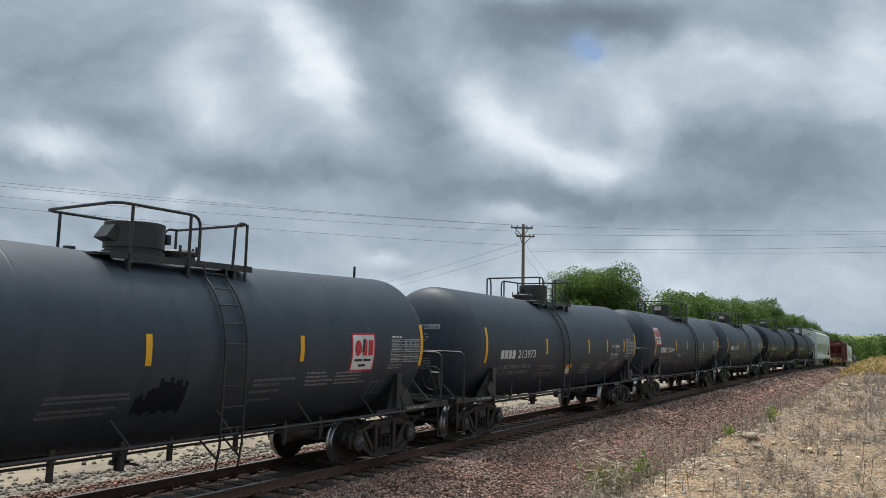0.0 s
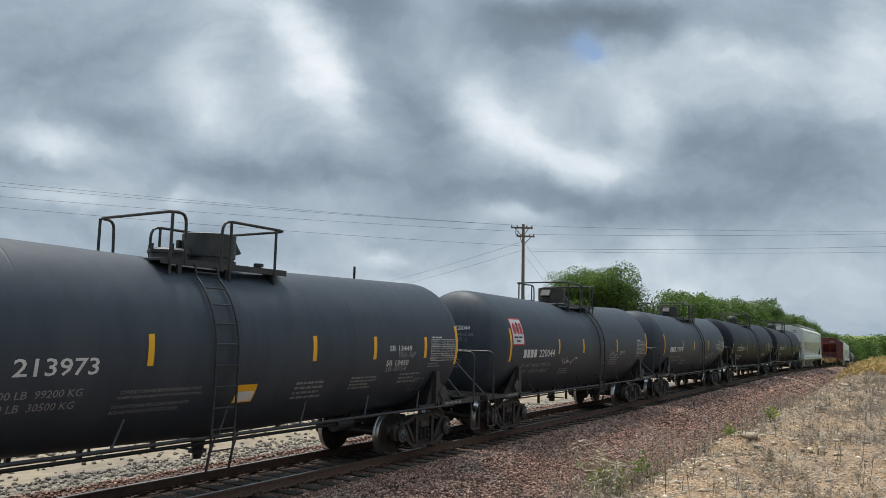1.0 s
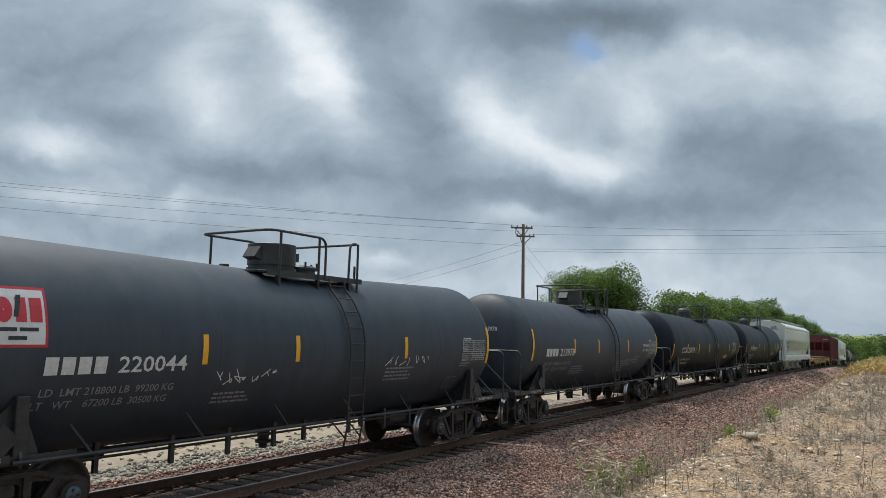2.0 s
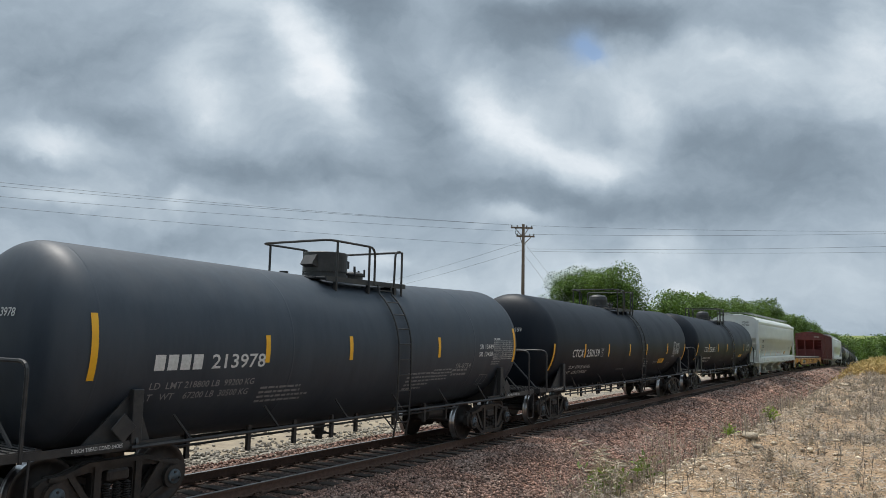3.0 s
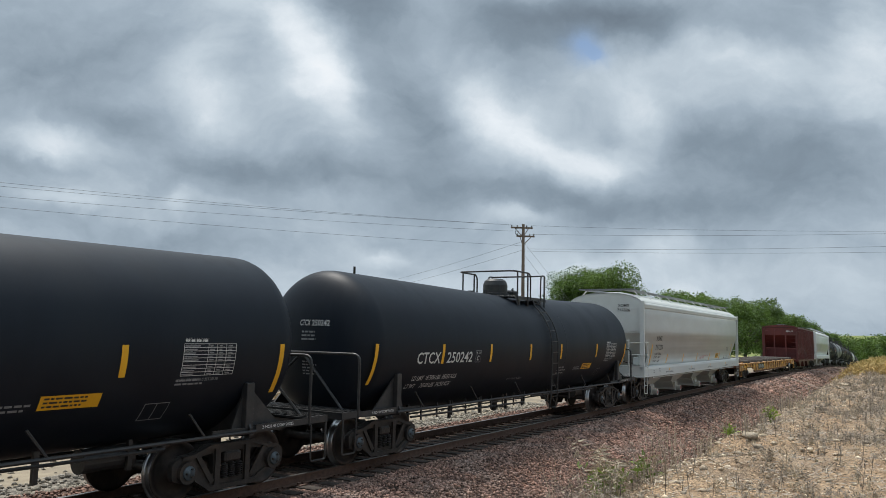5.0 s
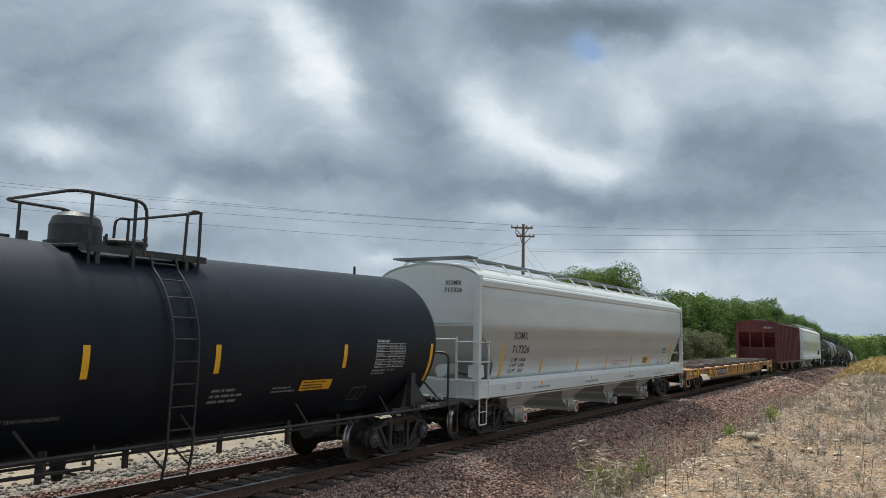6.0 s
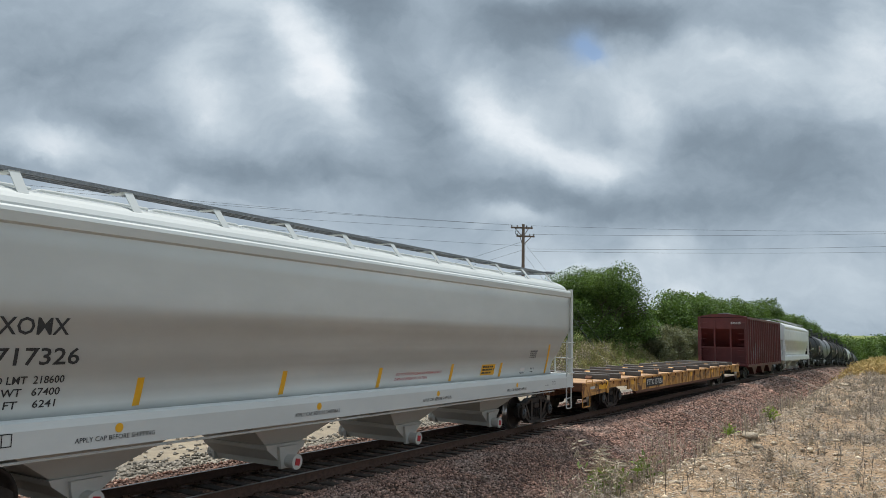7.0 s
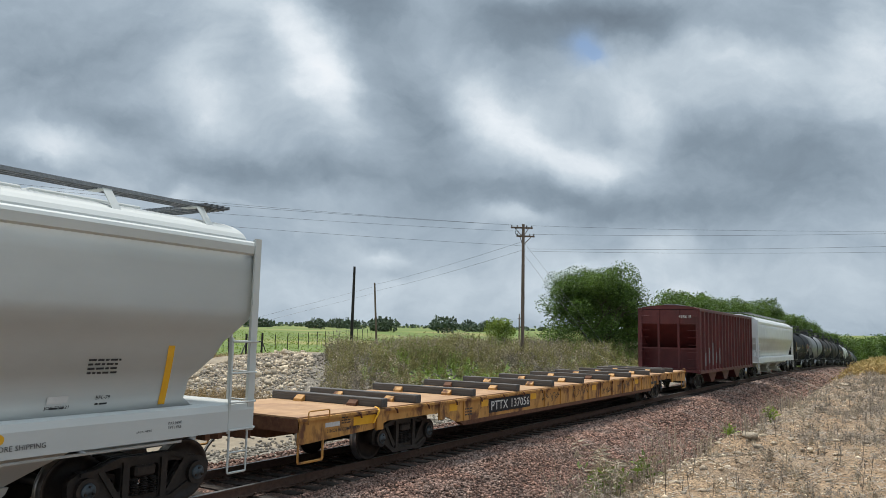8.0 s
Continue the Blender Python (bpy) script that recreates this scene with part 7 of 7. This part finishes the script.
def trees():
    # the large round tree and its neighbours beyond the bank
    x, y = bearing(20.3, 82)
    tree("tree", x, y, -1.6, 11.3, 7.0, 4, M["leaf"], "large round green tree standing beyond the weedy bank", "trees along the line", 80000, 0.19, 0.2)
    rng = random.Random(31)
    specs = [(16.6, 100, 5.0, 3.4), (15.0, 108, 7.4, 4.4), (14.0, 112, 8.6, 5.4), (13.0, 118, 8.4, 5.2), (12.0, 130, 9.0, 5.5), (10.9, 140, 9.4, 5.5), (9.8, 150, 9.4, 5.5), (8.7, 162, 9.8, 5.5),
             (7.8, 176, 10.0, 5.5), (6.9, 190, 9.6, 5.5), (6.1, 208, 9.0, 5.0), (5.3, 226, 8.0, 5.0), (4.6, 245, 7.5, 5.0)]
    for k, (a, d, h, r) in enumerate(specs):
        x, y = bearing(a, d)
        zz = line_z(x) * 0.6 - 0.6
        tree("tree", x, y, zz, h * (1.22 if a > 8 else 1.08) + rng.uniform(-0.7, 0.7), r * 1.05, 40 + k, M["leaf"], "green broadleaf tree in the row along the line", "trees along the line", 15000, 0.30, 0.16)
    # paler brush at the foot of the row
    for k, (a, d, h, r) in enumerate(((15.2, 88, 4.6, 3.2), (13.9, 92, 4.4, 3.0), (15.9, 84, 3.2, 2.4), (12.4, 104, 4.2, 3.2))):
        x, y = bearing(a, d)
        tree("brush", x, y, line_z(x) * 0.7 - 0.5, h, r, 90 + k, M["leaf_pale"], "pale grey-green brush below the taller trees", "brush along the line", 9000, 0.2, 0.1)
    x, y = bearing(27.4, 66)
    tree("shrub", x, y, 0.2, 3.4, 1.7, 99, M["weed_green"], "light green shrub standing on the weedy bank", "shrubs beyond the yard", 4000, 0.16, 0.12)
    # bushes and trees where the line vanishes
    for k, (s, e, h, r) in enumerate(((118, 9.0, 3.2, 2.6), (112, 14, 3.4, 3.0), (132, 10, 4.2, 3.0), (150, 13, 5.0, 3.4), (170, 11, 5.5, 3.6), (200, 14, 7.0, 4.5), (98, 12.5, 1.6, 1.4), (240, 9, 9.0, 5.0), (270, -3, 9.5, 5.5), (285, 6, 9.5, 5.5), (260, 16, 9, 5.5))):
        p = line_point(s, e)
        tree("bush" if h < 4 else "tree", p.x, p.y, ground_z(s, e), h, r, 120 + k, M["leaf"], "green roadside bush by the railway" if h < 4 else "green tree standing where the line bends away", "bushes by the line", 2200, 0.34 if h < 5 else 0.5, 0.12)
    # the wood that closes the view along the line
    for k in range(12):
        a = 0.4 + 0.55 * k
        x, y = bearing(a, rng.uniform(235, 320))
        zb = line_z(x) - 1.5
        tree("tree", x, y, zb, 2.0 + rng.uniform(-0.6, 0.8) - zb + 0.12 * a, 6.5, 160 + k, M["leaf"], "green tree of the wood where the line vanishes", "trees along the line", 4200, 0.46, 0.1)
    # far trees across the pasture
    bl = Blades()
    for k in range(34):
        a = rng.uniform(24, 62)
        d = rng.uniform(230, 420)
        if rng.random() < 0.15:
            d *= 1.5
        x, y = bearing(a, d)
        h, r = rng.uniform(2.6, 5.6), rng.uniform(3, 6.5)
        zb = 0.6
        for j in range(420):
            u = rnd_dir(rng)
            p = Vector((x + u.x * r, y + u.y * r, zb + h * 0.5 + u.z * h * 0.5 * rng.uniform(0.6, 1.05)))
            n = rnd_dir(rng)
            bl.leaf(p, n, rnd_dir(rng).cross(n), rng.uniform(0.7, 1.4), 0.4)
    for k in range(50):
        a = rng.uniform(22, 64)
        x, y = bearing(a, rng.uniform(430, 560))
        r = rng.uniform(5, 9)
        for j in range(26):
            u = rnd_dir(rng)
            n = rnd_dir(rng)
            bl.leaf((x + u.x * r, y + u.y * r, 1.0 + abs(u.z) * 1.8), n, rnd_dir(rng).cross(n), 2.6, 1.0)
    tagged(new("far_trees", bl.mesh("far_trees", M["leaf_far_hazed"])), "distant trees and hedges across the pasture, haze painted into their green", "distant trees", kind="stuff")


trees()
# ---- poles, wires, fence ----
def pole(name, base, top, r, material, label):
    ob = tagged(new(name), label, "utility pole", "utility poles")
    ob.location = base
    d = Vector(top) - Vector(base)
    bm = B()
    tube(bm, [d * -0.12, d * 0.3, d * 0.7, d], r, 12)
    for v in bm.verts:
        k = v.co.dot(d) / d.length_squared
        v.co -= (v.co - d * k) * 0.35 * max(k, 0)
    part("shaft", bm, material, ob)
    return ob, d


def sag_wire(name, a, b, sag, r, label, group="overhead wires"):
    a, b = Vector(a), Vector(b)
    pts = [a.lerp(b, i / 16) - Vector((0, 0, 4 * sag * (i / 16) * (1 - i / 16))) for i in range(17)]
    ob = part(name, tube(B(), pts, r, 5), M["wire"])
    return tagged(ob, label, "wire", group)


def utilities():
    ox, oy = POLE_XY
    main, d = pole("utility_pole", (ox, oy, -0.6), (ox - 0.05, oy - 0.05, 10.50), 0.16, M["pole"], "weathered timber utility pole with two crossarms")
    along = Vector((0.62, -0.78, 0)).normalized()
    top = d.z

    def arm(z, half, shift):
        bm = B()
        rot = Matrix((along, Vector((0, 0, 1)).cross(along), Vector((0, 0, 1)))).transposed()
        box(bm, Vector((0, 0, z)) + along * shift + Vector((0.1, 0.1, 0)), (2 * half, 0.10, 0.13), rot, 0.01)
        part("crossarm", bm, M["pole"], main)
        for s in (-1, 1):
            bm = B()
            tube(bm, [along * (shift + s * half * 0.62) + Vector((0.1, 0.1, z - 0.05)), Vector((0.05, 0.05, z - 0.72))], 0.03, 5)
            part("arm_brace", bm, M["pole"], main)
        for s in (-0.92, -0.4, 0.45, 0.92):
            bm = lathe(B(), [(z + 0.06, 0.025), (z + 0.10, 0.05), (z + 0.16, 0.055), (z + 0.21, 0.03), (z + 0.22, 0.005)], 10, "Z")
            bmesh.ops.translate(bm, verts=bm.verts, vec=along * (shift + s * half) + Vector((0.1, 0.1, 0)))
            part("insulator", bm, M["galvanised"], main)
    arm(top - 0.25, 0.85, -0.05)
    arm(top - 0.90, 0.70, 0.25)
    bm = B()
    tube(bm, rounded([along * -0.5 + Vector((0, 0, top - 0.2)), along * -0.62 + Vector((0, 0, top - 0.75)), along * -0.3 + Vector((0, 0, top - 0.95))], 0.15), 0.02, 5)
    part("jumper", bm, M["wire"], main)
    P0 = Vector((ox, oy, 0))

    def head(k, z):
        return P0 + along * k + Vector((0, 0, z))
    L = "thin overhead wire strung from the utility pole"
    ext = 1.25
    for k, z, end in ((-0.8, 10.42, WIRES_L[0]), (-0.4, 10.42, WIRES_L[1]), (-0.3, 9.95, WIRES_L[2]), (0.0, 8.85, WIRES_L[3])):
        a = head(k, z)
        b = a + (Vector(end) - a) * ext
        sag_wire("overhead_wire", a, b, 0.25, 0.008, L)
    for k, z, end in ((0.75, 10.42, WIRES_R[0]), (0.6, 9.75, WIRES_R[1]), (0.1, 8.62, WIRES_R[2]), (0.0, 8.45, WIRES_R[3])):
        a = head(k, z)
        b = a + (Vector(end) - a) * 1.3
        sag_wire("overhead_wire", a, b, 0.2, 0.008, L)
    for end in GUYS:
        a = head(0.0, 9.2 if end is GUYS[0] else 8.3)
        sag_wire("guy_wire", a, a + (Vector(end) - a) * 3.2, 0.0, 0.008, "thin steel guy wire staying the utility pole", "guy wires")
    p1, d1 = pole("utility_pole", POST1[0], POST1[1], 0.15, M["tar_pole"], "short black tarred pole in the pasture")
    p2, d2 = pole("utility_pole", POST2[0], POST2[1], 0.13, M["pole"], "slender leaning timber pole carrying two wires")
    t2 = Vector(POST2[1])
    sag_wire("overhead_wire", head(-0.1, 9.15), t2 - Vector((0, 0, 0.2)), 0.15, 0.009, L)
    sag_wire("overhead_wire", head(-0.1, 8.5), t2 - Vector((0, 0, 0.9)), 0.15, 0.009, L)
    far = t2 + Vector((-22, 12, -7.5))
    sag_wire("guy_wire", t2 - Vector((0, 0, 0.4)), far, 0.0, 0.008, "thin steel guy wire staying the slender pole", "guy wires")
    sag_wire("guy_wire", t2 - Vector((0, 0, 1.1)), far + Vector((2, 0, 0)), 0.0, 0.008, "thin steel guy wire staying the slender pole", "guy wires")
    x, y, z = P3
    p3, d3 = pole("utility_pole", (x, y, -0.5), (x, y, z), 0.12, M["pole"], "distant timber utility pole with one crossarm")
    bm = B()
    box(bm, (0, 0, d3.z - 0.7), (0.1, 2.4, 0.12), Euler((0, 0, radians(-55))).to_matrix())
    part("crossarm", bm, M["pole"], p3)


def fence():
    ob = tagged(new("fence"), "wire fence with dark posts along the pasture", "fence")
    rng = random.Random(8)
    a, b = Vector(FENCE[0]), Vector(FENCE[1])
    step = (b - a) / 5
    tops = []
    for k in range(-6, 14):
        p = a + step * k
        thick = 0.085 if k in (0, -1) else 0.035
        h = 1.55 if k in (0, -1) else 1.35
        bm = B()
        cyl(bm, (p.x, p.y, p.z - 0.4), (p.x + rng.uniform(-0.05, 0.05), p.y, p.z + h), thick, 8)
        part("post", bm, M["tar_pole"], ob)
        tops.append(p)
    for z in (0.35, 0.65, 0.95, 1.25):
        bm = B()
        tube(bm, [p + Vector((0, 0, z)) for p in tops], 0.008, 4)
        part("fence_wire", bm, M["wire"], ob)
    bm = B()
    p, q = a, a - step
    tube(bm, [p + Vector((0, 0, 0.8)), q + Vector((0, 0, 0.8))], 0.06, 8)
    part("brace_rail", bm, M["tar_pole"], ob)
    for e, dx in ((p, step), (q, -step)):
        bm = B()
        tube(bm, [e + Vector((0, 0, 0.9)), e + dx * 0.28 + Vector((0, 0, -0.1))], 0.05, 8)
        part("brace_strut", bm, M["tar_pole"], ob)


POLE_XY = (51.45, 24.65)
WIRES_L = [(21.07, 40.93, 10.04), (21.09, 40.94, 9.84), (21.14, 40.96, 9.29), (21.2, 40.98, 8.72)]
WIRES_R = [(61.15, 0.96, 10.0), (61.17, 0.97, 9.83), (61.25, 1.0, 8.93), (61.29, 1.02, 8.53)]
GUYS = [(46.5, 19.79, 5.57), (46.1, 20.42, 5.67)]
POST1 = ((49.19, 39.2, -0.2), (48.75, 38.72, 7.45))
POST2 = ((64.95, 48.25, -0.2), (64.2, 48.21, 7.15))
P3 = (99.86, 48.37, 4.67)
FENCE = ((48.3, 48.5, 0.25), (66.2, 57.7, 0.45))
utilities()
fence()
# ---- what moves ----
def on_line(s, half):
    """The pose of a car whose trucks stand on the line, with its middle s metres along it."""
    a, b = line_point(s - half), line_point(s + half)
    d = (b - a).normalized()
    side = Vector((0, 0, 1)).cross(d).normalized()
    up = d.cross(side)
    m = Matrix((d, side, up)).transposed().to_4x4()
    m.translation = (a + b) / 2
    return m


def motions():
    times = [i * 0.25 for i in range(33)]
    for car, mid, half, turned in CARS:
        turn = pose(0, 0, 0, 0, 0, 180 if turned else 0)
        walk(car, [(t, on_line(mid - gone(t), half) @ turn) for t in times])
    near = [c for c in CARS if c[1] < 150]
    for car, mid, half, turned in near:
        way = 1 if turned else -1
        for w in [o for o in car.children_recursive if o.name.split(".")[0] == "wheelset"]:
            base = w.location.copy()
            walk(w, [(i / 30, pose(base.x, base.y, base.z, 0, way * math.degrees(gone(i / 30) / 0.457), 0)) for i in range(241)])


motions()
